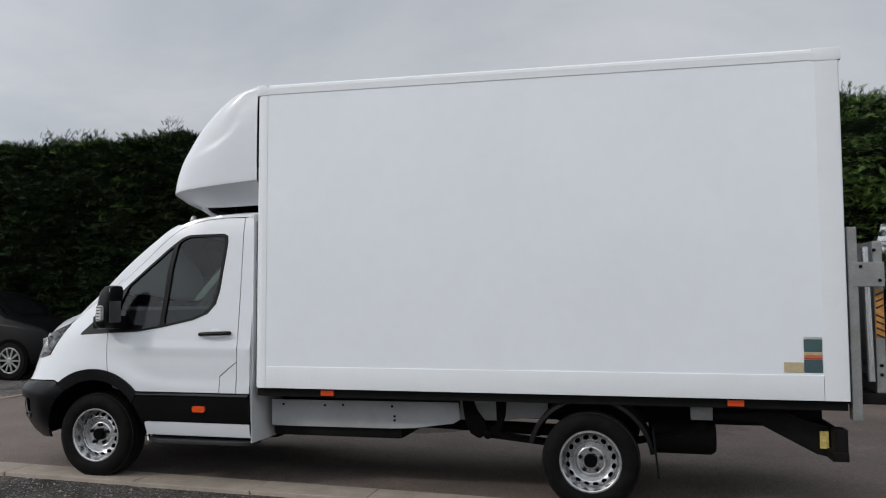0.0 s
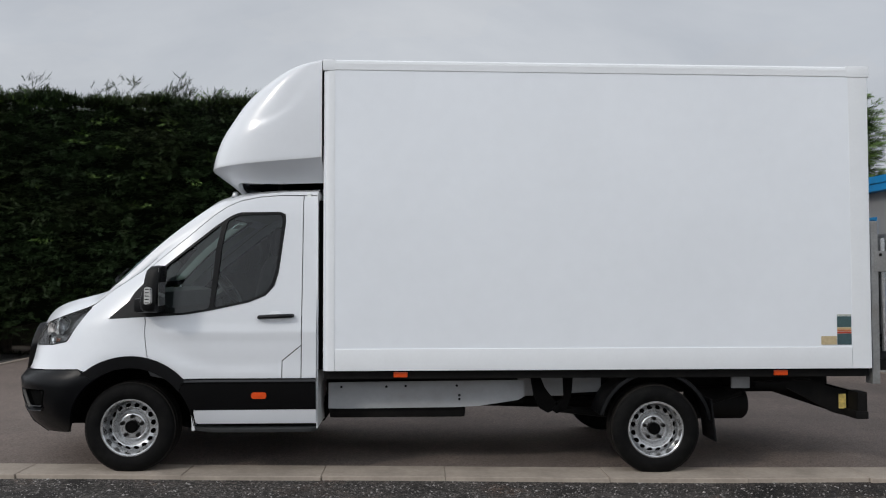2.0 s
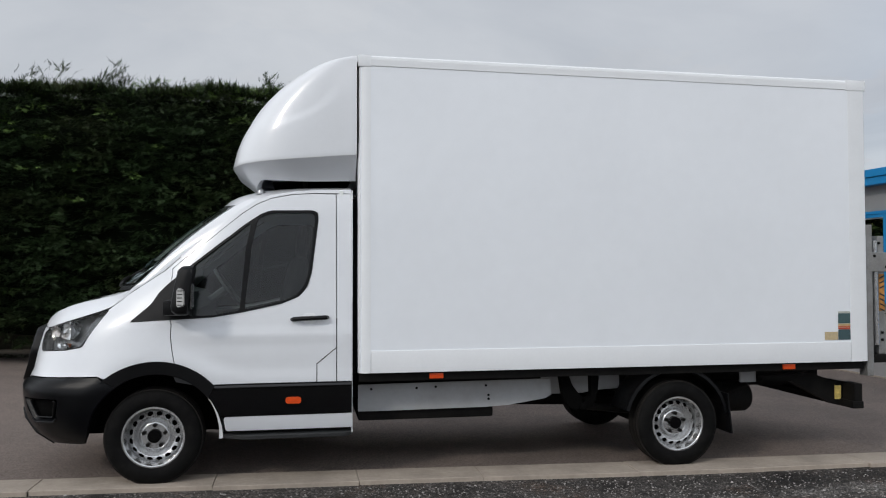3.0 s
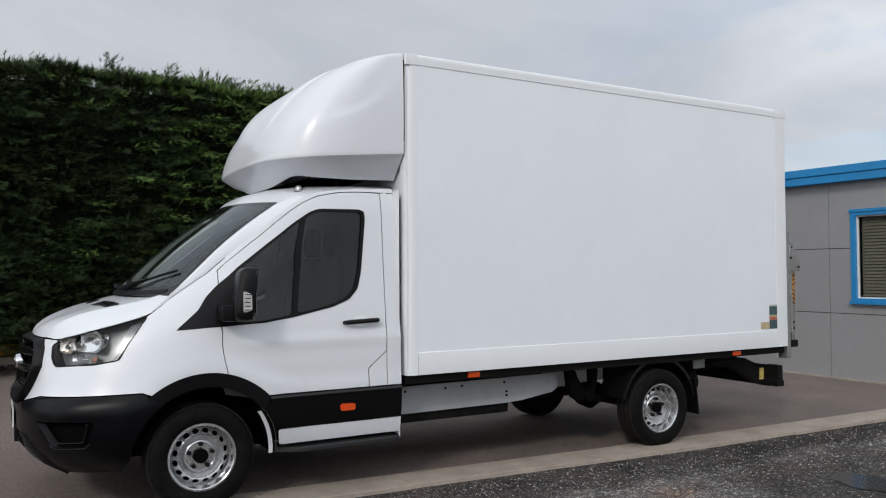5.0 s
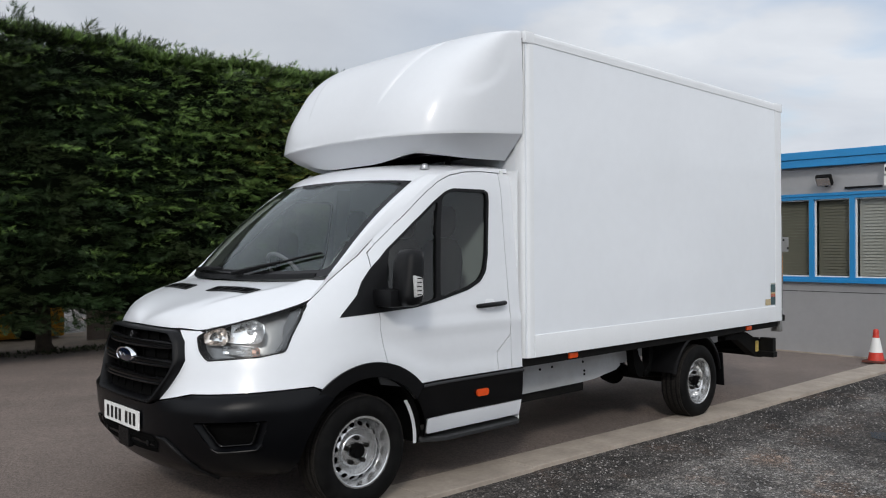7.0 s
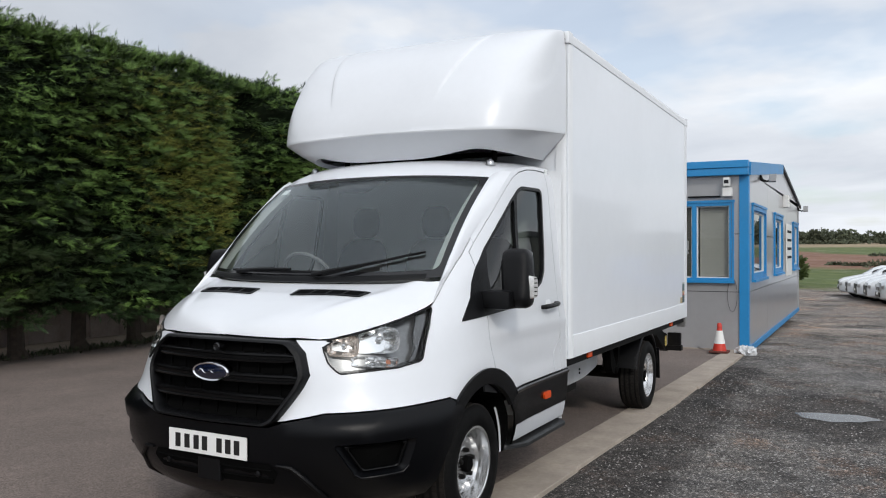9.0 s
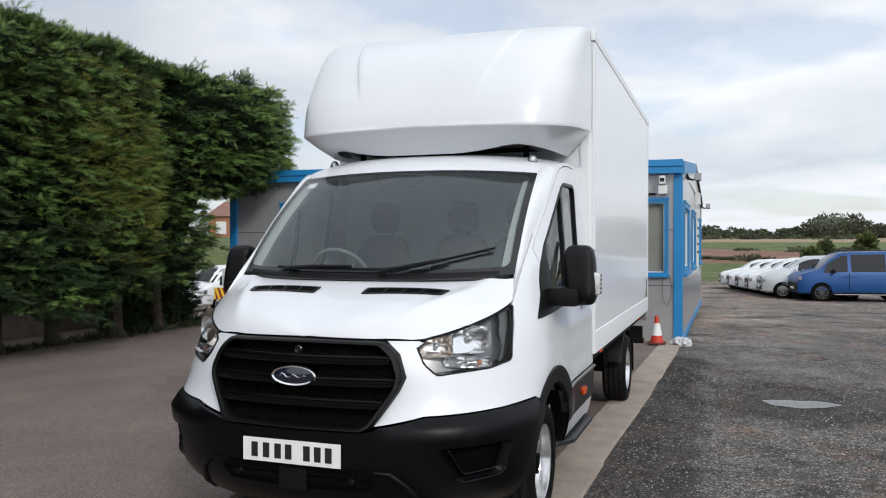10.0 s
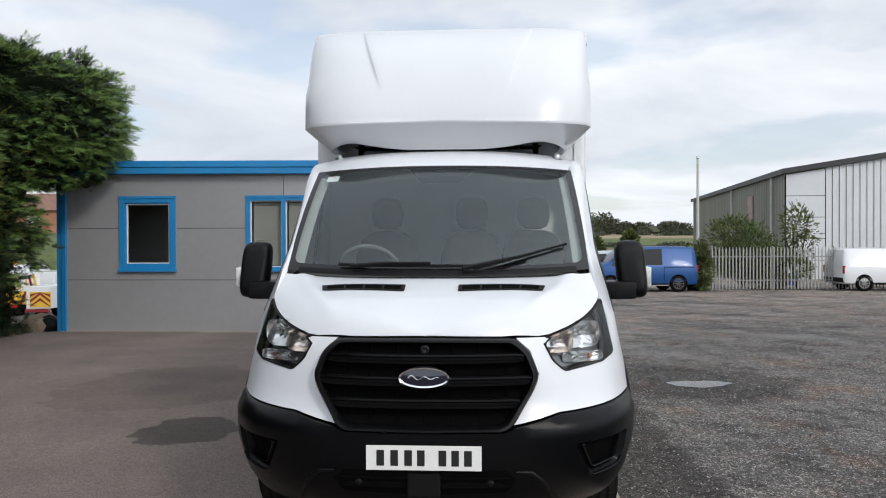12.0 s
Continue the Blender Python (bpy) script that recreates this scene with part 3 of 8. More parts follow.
DLO = chart([(-0.165, 1.148), (0.11, 1.163), (0.40, 1.176), (0.60, 1.208), (0.878, 1.268), (1.00, 1.318), (1.065, 1.39), (1.095, 1.50), (1.142, 1.88), (1.138, 1.935), (1.10, 1.953), (0.80, 1.949), (0.735, 1.925), (0.62, 1.848), (0.45, 1.715), (0.23, 1.540), (0.10, 1.428), (-0.02, 1.275)])


def arc_points(r, a0, a1, n=18, cx=0.0, cz=0.335):
    return [(cx + r * math.cos(radians(a0 + (a1 - a0) * i / n)), cz + r * math.sin(radians(a0 + (a1 - a0) * i / n))) for i in range(n + 1)]


def arch(r, a0, a1, n=18, cx=0.02):
    """Wheel arch curve in the skin's chart."""
    return chart(arc_points(r, a0, a1, n, cx))


def sides(name, outline, holes, mat, parent, depth=0.012, off=0.0, step=0.06, label="", smooth=True):
    """The same panel on both flanks, as two parts."""
    obs = []
    for other in (False, True):
        bm = bmesh.new()
        panel(bm, outline, holes, lambda u, z, o: flank(u, z, o + off), step, depth)
        if other:
            flip_y(bm)
        bmesh.ops.recalc_face_normals(bm, faces=bm.faces[:])
        obs.append(part(name, bm, mat, parent, label, smooth))
    return obs


# front wing: from the grille's edge to the door seam
HL_IN = (u_at_y(0.590, 1.086), 1.085)
HL_IN2 = (u_at_y(0.552, 1.058), 1.056)
HL_IN3 = (u_at_y(0.590, 0.985), 0.982)
HL_LOW = (u_at_y(0.650, 0.93), 0.930)
HL_LOW2 = (u_at_x(-0.62, 0.950), 0.950)
HL_OUT = (u_at_x(-0.493, 0.975), 0.975)
HL_TIP = (u_at_x(-0.32, 1.235), 1.235)
GR = [(0.0, 1.095), (0.42, 1.088), (0.485, 1.03), (0.525, 0.925), (0.50, 0.86), (0.40, 0.705), (0.36, 0.685), (0.0, 0.68)]   # half grille outline (y, z)
seam_front = chart([(0.108, 1.160), (0.112, 1.05), (0.125, 0.95), (0.150, 0.83)])
wing = [(u_at_y(y, z), z) for y, z in GR[1:6]] + [(u_at_y(0.62, 0.745), 0.752), (u_at_x(-0.55, 0.765), 0.772), (u_at_x(-0.37, 0.775), 0.778)]
wing += arch(0.532, 128, 70, 14) + seam_front[::-1]
wing += chart([(-0.165, 1.145), (-0.025, 1.272), (0.106, 1.432), (0.106, 1.524), (0.161, 1.571), (0.164, 1.604), (0.0, 1.470), (-0.15, 1.368), (-0.24, 1.296)]) + [(HL_TIP[0], HL_TIP[1]), (HL_OUT[0] + 0.004, HL_OUT[1]), (HL_LOW2[0], HL_LOW2[1] - 0.004), (HL_LOW[0], HL_LOW[1] - 0.004), (HL_IN3[0] - 0.004, HL_IN3[1]), (HL_IN2[0] - 0.004, HL_IN2[1]), (HL_IN[0], HL_IN[1])]
sides("front_wing", wing, [], M["paint"], truck, step=0.05)
# door: skin with the window cut out
door = [(x + 0.006, z) for x, z in seam_front] + chart([(0.20, 0.80), (0.30, 0.742), (0.376, 0.706), (1.130, 0.706), (1.130, 0.835), (1.272, 0.950), (1.272, 2.075), (1.10, 2.078), (0.95, 2.066), (0.80, 2.036), (0.70, 1.992), (0.60, 1.925), (0.489, 1.835), (0.33, 1.705), (0.164, 1.570), (0.112, 1.52), (0.112, 1.44)])
door_hole = [(x + (0.004 if x > 0.5 else -0.0), z) for x, z in DLO[1:-2]][1:]
door_outline = door
doors = []
for k, ob in enumerate(sides("door", door_outline, [chart([(0.118, 1.160)]) + door_hole + chart([(0.125, 1.445)])], M["paint"], truck, step=0.034)):
    doors.append(ob)
# pillar over the door: roof side
rail = chart([(0.165, 1.576), (0.33, 1.711), (0.489, 1.841), (0.60, 1.931), (0.70, 1.998), (0.80, 2.042), (0.95, 2.072), (1.10, 2.084), (1.385, 2.084)]) + [(u, z) for u, z in EDGE[::-1] if z > 1.6]
sides("roof_rail", rail, [], M["paint"], truck, step=0.05)
sides("rear_pillar", [(1.279, 0.706), (1.385, 0.706), (1.385, 2.078), (1.279, 2.078)], [], M["paint"], truck)
sides("filler_flap", [(1.137, 0.706), (1.272, 0.706), (1.272, 0.942), (1.137, 0.830)], [], M["paint"], truck)
# black band, white sill, step
band = [(0.386, 0.700)] + [(1.385, 0.700), (1.385, 0.476), (0.470, 0.476), (0.475, 0.36), (0.500, 0.352)] + arch(0.455, 2, 38, 8) + arch(0.532, 44, 45, 1)
sides("side_cladding", band, [], M["band"], truck, off=0.008, step=0.07)
sides("sill", rounded([(0.480, 0.470), (1.385, 0.470), (1.385, 0.366), (0.494, 0.366)], [0.02, 0, 0, 0.02]), [], M["paint"], truck, off=0.004)
sides("wheel_arch_trim", arch(0.540, 132, 42, 26) + arch(0.450, 38, 142, 26), [], M["black"], truck, depth=0.03, off=0.014, step=0.05)
for s in (-1, 1):
    bm = bmesh.new()
    tube(bm, [(x, s * abs(flank(x, 0.69, 0.006)[1]), 0.684) for x in (0.42, 0.6, 0.9, 1.12, 1.25, 1.384)], 0.014, 10)
    part("cladding_lip", bm, M["gloss_black"], truck, "rounded glossy black lip", True)
    bm = bmesh.new()
    plan = rounded([(0.475, 0.80), (0.475, 0.955), (0.62, 1.036), (1.34, 1.036), (1.39, 0.99), (1.39, 0.80)], 0.03)
    rows = [[(x, s * (y - inset), z) for x, y in plan] for z, inset in ((0.306, 0.014), (0.312, 0.0), (0.332, 0.0), (0.340, 0.012))]
    loft(bm, rows, True, True)
    bmesh.ops.recalc_face_normals(bm, faces=bm.faces[:])
    part("step_bar", bm, M["step"], truck, "dark grey plastic step board", True)
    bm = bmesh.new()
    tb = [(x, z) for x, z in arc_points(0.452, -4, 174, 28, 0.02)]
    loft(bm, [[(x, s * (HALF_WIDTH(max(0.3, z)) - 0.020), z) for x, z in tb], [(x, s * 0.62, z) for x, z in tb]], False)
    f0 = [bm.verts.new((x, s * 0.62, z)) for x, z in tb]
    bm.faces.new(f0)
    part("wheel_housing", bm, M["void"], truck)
    bm = bmesh.new()
    fl = arc_points(0.452, -4, 34, 10, 0.02)
    loft(bm, [[(x - 0.028, s * 0.925, z) for x, z in fl], [(x, s * 0.925, z) for x, z in fl], [(x + 0.004, s * 0.90, z) for x, z in fl]], False)
    part("arch_flange", bm, M["trim"], truck, "white painted inner arch flange", True)
# orange side repeaters and handles
for s, d in zip((-1, 1), doors):
    bm = bmesh.new()
    loop = rounded([(0.912, 0.556), (1.022, 0.556), (1.022, 0.603), (0.912, 0.603)], 0.02)
    panel(bm, loop, [], lambda u, z, o: flank(u, z, o + 0.022), 0.04, 0.014)
    if s > 0:
        flip_y(bm)
    bmesh.ops.recalc_face_normals(bm, faces=bm.faces[:])
    part("side_marker", bm, M["amber"], truck, "orange side marker lamp", True)
    bm = bmesh.new()
    ys = HALF_WIDTH(1.16)
    pts = [(0.955, 1.155, 0.0), (0.965, 1.158, 0.03), (1.02, 1.162, 0.042), (1.14, 1.166, 0.042), (1.20, 1.168, 0.03), (1.21, 1.168, 0.0)]
    tube(bm, [(x, s * (ys + o), z) for x, z, o in pts], [0.013, 0.016, 0.016, 0.016, 0.016, 0.013], 8)
    part("handle", bm, M["black"], d, "black plastic handle", True)
    bm = bmesh.new()
    panel(bm, rounded([(1.03, 1.125), (1.13, 1.125), (1.13, 1.20), (1.03, 1.20)], 0.035), [], lambda u, z, o: flank(u, z, 0.003 + o), 0.04, 0.004)
    if s > 0:
        flip_y(bm)
    bmesh.ops.recalc_face_normals(bm, faces=bm.faces[:])
    part("handle_recess", bm, M["trim"], d, "", True)

# side windows: black surround, division bar, glass, sail panel
GLASS_F = chart([(0.235, 1.185), (0.40, 1.192), (0.585, 1.222), (0.665, 1.86), (0.62, 1.828), (0.45, 1.693), (0.25, 1.538)])
GLASS_R = chart([(0.620, 1.230), (0.87, 1.284), (0.99, 1.334), (1.045, 1.40), (1.075, 1.51), (1.120, 1.88), (1.115, 1.92), (1.095, 1.932), (0.80, 1.929), (0.74, 1.905), (0.705, 1.88)])
for s, d in zip((-1, 1), doors):
    def one(name, outline, holes, mat, off, depth, parent, label=""):
        bm = bmesh.new()
        panel(bm, outline, holes, lambda u, z, o: flank(u, z, o + off), 0.07, depth)
        if s > 0:
            flip_y(bm)
        bmesh.ops.recalc_face_normals(bm, faces=bm.faces[:])
        return part(name, bm, mat, parent, label, True)
    one("window_surround", rounded(DLO, 0.02, 2), [rounded(GLASS_F, 0.025, 2), rounded(GLASS_R, 0.03, 2)], M["black"], 0.004, 0.024, d)
    one("quarter_glass", GLASS_F, [], M["tint"], -0.012, 0.0, d).visible_shadow = False
    one("window_glass", GLASS_R, [], M["tint"], -0.012, 0.0, d).visible_shadow = False

# bonnet, windscreen, pillars and roof span between the two skins
BONNET_C = [(-0.93, 1.10), (-0.905, 1.135), (-0.86, 1.172), (-0.78, 1.213), (-0.66, 1.260), (-0.52, 1.304), (-0.385, 1.346)]


def resample(pts, n):
    p = np.array(pts, float)
    d = np.concatenate(([0], np.cumsum(np.linalg.norm(np.diff(p, axis=0), axis=1))))
    t = np.linspace(0, d[-1], n)
    return [tuple(float(np.interp(a, d, p[:, k])) for k in range(p.shape[1])) for a in t]


def span(bm, centre, edge, n=12, bow=2.2, crown=2.6):
    """Surface from a centre line (x, z) to an edge line (x, y, z), both sides."""
    rows = []
    for (cx, cz), (ex, ey, ez) in zip(centre, edge):
        rows.append([(cx + (ex - cx) * abs(v) ** bow, v * abs(ey), cz + (ez - cz) * abs(v) ** crown) for v in [k / n for k in range(-n, n + 1)]])
    loft(bm, rows, False)


NB = 22
us = [CENTRE_U + (u_at_x(-0.17, 1.355) - CENTRE_U) * (k / (NB - 1)) for k in range(NB)]
edge_b = [flank(u, edge_z(u) + 0.004) for u in us]
bm = bmesh.new()
span(bm, resample(BONNET_C, NB), edge_b, n=44, bow=2.0, crown=6.0)
ridge_y = lerp_table([(-0.95, 0.40), (-0.80, 0.46), (-0.45, 0.645), (-0.2, 0.74)])
for v in bm.verts:
    v.co.z += 0.011 * math.exp(-((abs(v.co.y) - ridge_y(v.co.x)) / 0.040) ** 2) * max(0.0, min(1.0, (v.co.x + 0.93) / 0.15))
bmesh.ops.remove_doubles(bm, verts=bm.verts[:], dist=0.0005)
bmesh.ops.recalc_face_normals(bm, faces=bm.faces[:])
bonnet_tree = BVHTree.FromBMesh(bm)
bonnet = part("bonnet", bm, M["paint"], truck, smooth=True, angle=60)
# two shallow air slots on the bonnet


def bonnet_z(x, y):
    return bonnet_tree.ray_cast(Vector((x, y, 3)), Vector((0, 0, -1)))[0].z


SLOT = [(-0.578, 0.137), (-0.492, 0.137), (-0.446, 0.585), (-0.530, 0.566)]


def on_bonnet(u, v, o):
    """u along the slot, v across it, both 0..1."""
    (ax, ay), (bx, by), (cx, cy), (dx, dy) = SLOT
    x = (ax + (dx - ax) * u) * (1 - v) + (bx + (cx - bx) * u) * v
    y = (ay + (dy - ay) * u) * (1 - v) + (by + (cy - by) * u) * v
    return (x, -y, bonnet_z(x, -y) + o)


for s in (-1, 1):
    def slot_part(name, outline, holes, off, mat, parent, label=""):
        bm = bmesh.new()
        panel(bm, outline, holes, lambda u, v, o: on_bonnet(u, v, o + off), 0.12, 0.003 if holes else 0.0)
        if s > 0:
            flip_y(bm)
        bmesh.ops.recalc_face_normals(bm, faces=bm.faces[:])
        return part(name, bm, mat, parent, label, True)
    cells = [[(u, 0.17), (u + 0.205, 0.17), (u + 0.205, 0.83), (u, 0.83)] for u in (0.045, 0.275, 0.505, 0.735)]
    slot = slot_part("air_slot", rounded([(0, 0), (1, 0), (1, 1), (0, 1)], 0.06), cells, 0.006, M["black"], bonnet, "black framed air slot")
    slot_part("slot_void", [(0.01, 0.04), (0.99, 0.04), (0.99, 0.96), (0.01, 0.96)], [], 0.0015, M["void"], slot)

# windscreen: curved glass with a black printed border
WS_B, WS_T = [(-0.395, 0.0, 1.362), (-0.145, 0.850, 1.385)], [(0.385, 0.0, 2.015), (0.545, 0.815, 1.992)]


def screen(s, v, off=0.0):
    """s up from the cowl, v across (-1..1)."""
    a = abs(v)
    x0 = WS_B[0][0] + (WS_B[1][0] - WS_B[0][0]) * a ** 2.3
    x1 = WS_T[0][0] + (WS_T[1][0] - WS_T[0][0]) * a ** 2.3
    y = v * (WS_B[1][1] + (WS_T[1][1] - WS_B[1][1]) * s)
    z0 = WS_B[0][2] + (WS_B[1][2] - WS_B[0][2]) * a ** 2.3
    z1 = WS_T[0][2] + (WS_T[1][2] - WS_T[0][2]) * a ** 2.3
    b = 0.035 * math.sin(math.pi * s)
    return (x0 + (x1 - x0) * s - (b + off) * 0.64, y, z0 + (z1 - z0) * s + (b + off) * 0.77)


def on_screen(u, w, o):
    return screen(w, u, o)


bm = bmesh.new()
SCREEN_IN = rounded([(-0.962, 0.058), (0.962, 0.058), (0.955, 0.965), (-0.955, 0.965)], 0.06)
panel(bm, SCREEN_IN, [], on_screen, 0.08)
bmesh.ops.recalc_face_normals(bm, faces=bm.faces[:])
windscreen = part("windscreen", bm, M["glass"], truck, "clear curved windscreen with black border", True)
windscreen.visible_shadow = False
bm = bmesh.new()
panel(bm, rounded([(-1, 0.0), (1, 0.0), (1, 1.0), (-1, 1.0)], 0.015), [SCREEN_IN], lambda u, w, o: screen(w, u, o + 0.001), 0.08)
panel(bm, rounded([(-0.14, 0.80), (0.14, 0.80), (0.25, 0.965), (-0.25, 0.965)], 0.02), [], lambda u, w, o: screen(w, u, o - 0.003), 0.06)
bmesh.ops.recalc_face_normals(bm, faces=bm.faces[:])
part("screen_border", bm, M["gloss_black"], windscreen, "black printed border", True)
# A-pillars
for s in (-1, 1):
    bm = bmesh.new()
    rows = []
    for k in range(-2, 14):
        t = k / 12
        a = Vector(screen(t, s * 0.995, -0.001 if t <= 1 else -0.02))
        xx = -0.165 + (0.645 + 0.165) * t
        u = u_on_edge(xx)
        e = Vector(flank(u, edge_z(u)))
        e.y = abs(e.y) * s
        mid = (a + e) / 2 + Vector((-0.012, s * 0.010, 0.012))
        rows.append([tuple(a), tuple(a * 0.6 + mid * 0.4 + Vector((-0.004, 0, 0.004))), tuple(mid), tuple(e)])
    loft(bm, rows, False)
    bmesh.ops.recalc_face_normals(bm, faces=bm.faces[:])
    part("windscreen_pillar", bm, M["paint"], truck, smooth=True, angle=80)
for s in (-1, 1):
    bm = bmesh.new()
    rows = []
    for k in range(11):
        t = 0.04 + 0.92 * k / 10
        a = Vector(screen(t, s * 0.985, -0.012))
        b = Vector(screen(t, s * 0.90, -0.045))
        rows.append([tuple(a), tuple(b), tuple(b + Vector((0.07, s * 0.03, -0.02)))])
    loft(bm, rows, False)
    part("pillar_trim", bm, M["pillar_trim"], truck, "pale inner pillar trim", True)
# roof
NR = 16
ue = [u_on_edge(0.645 + (1.385 - 0.645) * (k / (NR - 1))) for k in range(NR)]
bm = bmesh.new()
ROOF_C = resample([(0.385, 2.016), (0.43, 2.058), (0.50, 2.095), (0.62, 2.130), (0.80, 2.155), (1.05, 2.172), (1.385, 2.178)], NR)
rows = []
for (cx, cz), u in zip(ROOF_C, ue):
    ex, ey, ez = flank(u, edge_z(u))
    row = []
    for k in range(-12, 13):
        v = k / 12
        a = abs(v)
        row.append((cx + (ex - cx) * a ** 2.3, -ey * v, cz + (ez - cz) * a ** 3.2))
    rows.append(row)
lip = []
for x, y, z in rows[0]:
    f = min(1.0, abs(y) / 0.812)
    a = Vector(screen(0.985, math.copysign(f, y), -0.003))
    b = Vector(rows[0][0 if y * rows[0][0][1] > 0 else -1])
    g = max(0.0, abs(y) - 0.812) / max(0.001, abs(b.y) - 0.812)
    a = a.lerp(b, min(1.0, g))
    lip.append((a.x, y, a.z) if abs(y) < 0.812 else (x - 0.008, y, z - 0.012))
rows.insert(0, lip)
loft(bm, rows, False)
bmesh.ops.recalc_face_normals(bm, faces=bm.faces[:])
roof_tree = BVHTree.FromBMesh(bm)
part("cab_roof", bm, M["paint"], truck, smooth=True, angle=60)
# cab rear wall and dark filling behind seams
bm = bmesh.new()
ring = [(1.384, -HALF_WIDTH(z) + 0.01, z) for z in (0.40, 0.7, 1.1, 1.5, 1.95, 2.05, 2.11)]
ring += [(1.384, -y * 0.8, 2.165 - 0.06 * abs(y) ** 3) for y in (0.8, 0.4, 0, -0.4, -0.8)] + [(x, -y, z) for x, y, z in ring[::-1]]
bm.faces.new([bm.verts.new(p) for p in ring])
part("cab_back", bm, M["paint"], truck)
sides("door_lining", [(0.15, 0.72), (1.375, 0.48), (1.375, 1.16), (1.05, 1.30), (0.85, 1.235), (0.6, 1.18), (0.40, 1.15), (0.06, 1.13), (0.06, 0.92)], [], M["lining"], truck, off=-0.05, step=0.12)
sides("pillar_lining", [(1.15, 1.16), (1.375, 1.16), (1.375, 2.05), (1.16, 2.05)], [], M["inner"], truck, off=-0.03, step=0.12)

# bumper: one black moulding round the nose
bump = [(CENTRE_U, 0.672), (u_at_y(0.36, 0.68), 0.678), (u_at_y(0.42, 0.70), 0.700), (u_at_y(0.62, 0.745), 0.744), (u_at_x(-0.55, 0.765), 0.764), (u_at_x(-0.36, 0.775), 0.770)] + arch(0.448, 126, 176, 14) + [(u_at_x(-0.46, 0.30), 0.300), (u_at_x(-0.62, 0.28), 0.288), (u_at_y(0.6, 0.27), 0.268), (CENTRE_U, 0.262)]
FOG = rounded([(u_at_y(0.670, 0.62), 0.612), (u_at_x(-0.615, 0.62), 0.622), (u_at_x(-0.640, 0.47), 0.462), (u_at_y(0.745, 0.45), 0.446)], 0.03)
FOG_C = (sum(u for u, z in FOG) / len(FOG), sum(z for u, z in FOG) / len(FOG))
LOW = [(CENTRE_U, 0.505), (u_at_y(0.36, 0.5), 0.505), (u_at_y(0.40, 0.45), 0.46), (u_at_y(0.36, 0.40), 0.40), (CENTRE_U, 0.39)]


def shelf(z):
    """The bumper swells below its top edge."""
    return 0.004 + 0.022 * max(0.0, min(1.0, (0.76 - z) / 0.06)) * max(0.0, min(1.0, (z - 0.22) / 0.12))


bm = bmesh.new()
panel(bm, bump, [FOG], lambda u, z, o: flank(u, z, o + shelf(z)), 0.05, 0.02)
mirror_y(bm)
bmesh.ops.remove_doubles(bm, verts=bm.verts[:], dist=0.0008)
bmesh.ops.recalc_face_normals(bm, faces=bm.faces[:])
bumper = part("front_bumper", bm, M["bumper"], truck, "textured black plastic front bumper", True, 50)
for s in (-1, 1):
    def fog_ring(f, off, lift=0.0):
        return [Vector(flank(FOG_C[0] + (u - FOG_C[0]) * f, FOG_C[1] + lift + (z - FOG_C[1]) * f, shelf(z) + off)) for u, z in FOG]
    bm = bmesh.new()
    loft(bm, [fog_ring(1.0, 0.0), fog_ring(0.97, -0.008), fog_ring(0.80, -0.030, 0.006), fog_ring(0.78, -0.034, 0.006)], True)
    if s > 0:
        flip_y(bm)
    bmesh.ops.recalc_face_normals(bm, faces=bm.faces[:])
    recess = part("fog_recess", bm, M["bumper"], bumper, "", True, 50)
    bm = bmesh.new()
    loft(bm, [fog_ring(0.80, -0.034, 0.006), fog_ring(0.79, -0.020, 0.006), fog_ring(0.74, -0.016, 0.006), fog_ring(0.69, -0.020, 0.006), fog_ring(0.67, -0.045, 0.006)], True)
    if s > 0:
        flip_y(bm)
    bmesh.ops.recalc_face_normals(bm, faces=bm.faces[:])
    part("fog_rim", bm, M["grille"], recess, "", True, 50)
    bm = bmesh.new()
    loft(bm, [fog_ring(0.70, -0.044, 0.006), fog_ring(0.35, -0.046, 0.006), fog_ring(0.02, -0.046, 0.006)], True)
    if s > 0:
        flip_y(bm)
    bmesh.ops.recalc_face_normals(bm, faces=bm.faces[:])
    part("fog_blank", bm, M["void"], recess)
    # lip under the pocket catching the sky
    bm = bmesh.new()
    tube(bm, [flank(u, z - 0.004, shelf(z) + 0.001) for u, z in resample([p for p in FOG if p[1] < 0.50], 8)], 0.007, 8)
    if s > 0:
        flip_y(bm)
    part("fog_lip", bm, M["bumper"], bumper, "", True)
    # raised blade beside the lower intake
    bm = bmesh.new()
    tube(bm, [flank(u_at_y(y, z), z, shelf(z) + 0.004) for y, z in ((0.40, 0.50), (0.47, 0.495), (0.53, 0.44), (0.58, 0.34), (0.62, 0.26))], [0.006, 0.012, 0.014, 0.014, 0.008], 8)
    if s > 0:
        flip_y(bm)
    part("bumper_blade", bm, M["black"], bumper, "", True)
# near-black panel laid on the bumper paints the dark of the intake opening
bm = bmesh.new()
panel(bm, LOW, [], lambda u, z, o: flank(u, z, shelf(z) + 0.003 + o), 0.06)
mirror_y(bm)
bmesh.ops.recalc_face_normals(bm, faces=bm.faces[:])
intake = part("lower_intake", bm, M["void"], bumper)
for z in (0.428, 0.470):
    bm = bmesh.new()
    ring = [flank(u_at_y(y, z), z, shelf(z) + 0.002) for y in (0.37, 0.28, 0.18, 0.09, 0.001)]
    ring += [(x, -y, zz) for x, y, zz in ring[-2::-1]]
    tube(bm, ring, 0.006, 6)
    part("intake_bar", bm, M["void"], bumper, "", True)
bm = bmesh.new()
x0 = flank(u_at_y(0.001, 0.45), 0.45, shelf(0.45))[0]
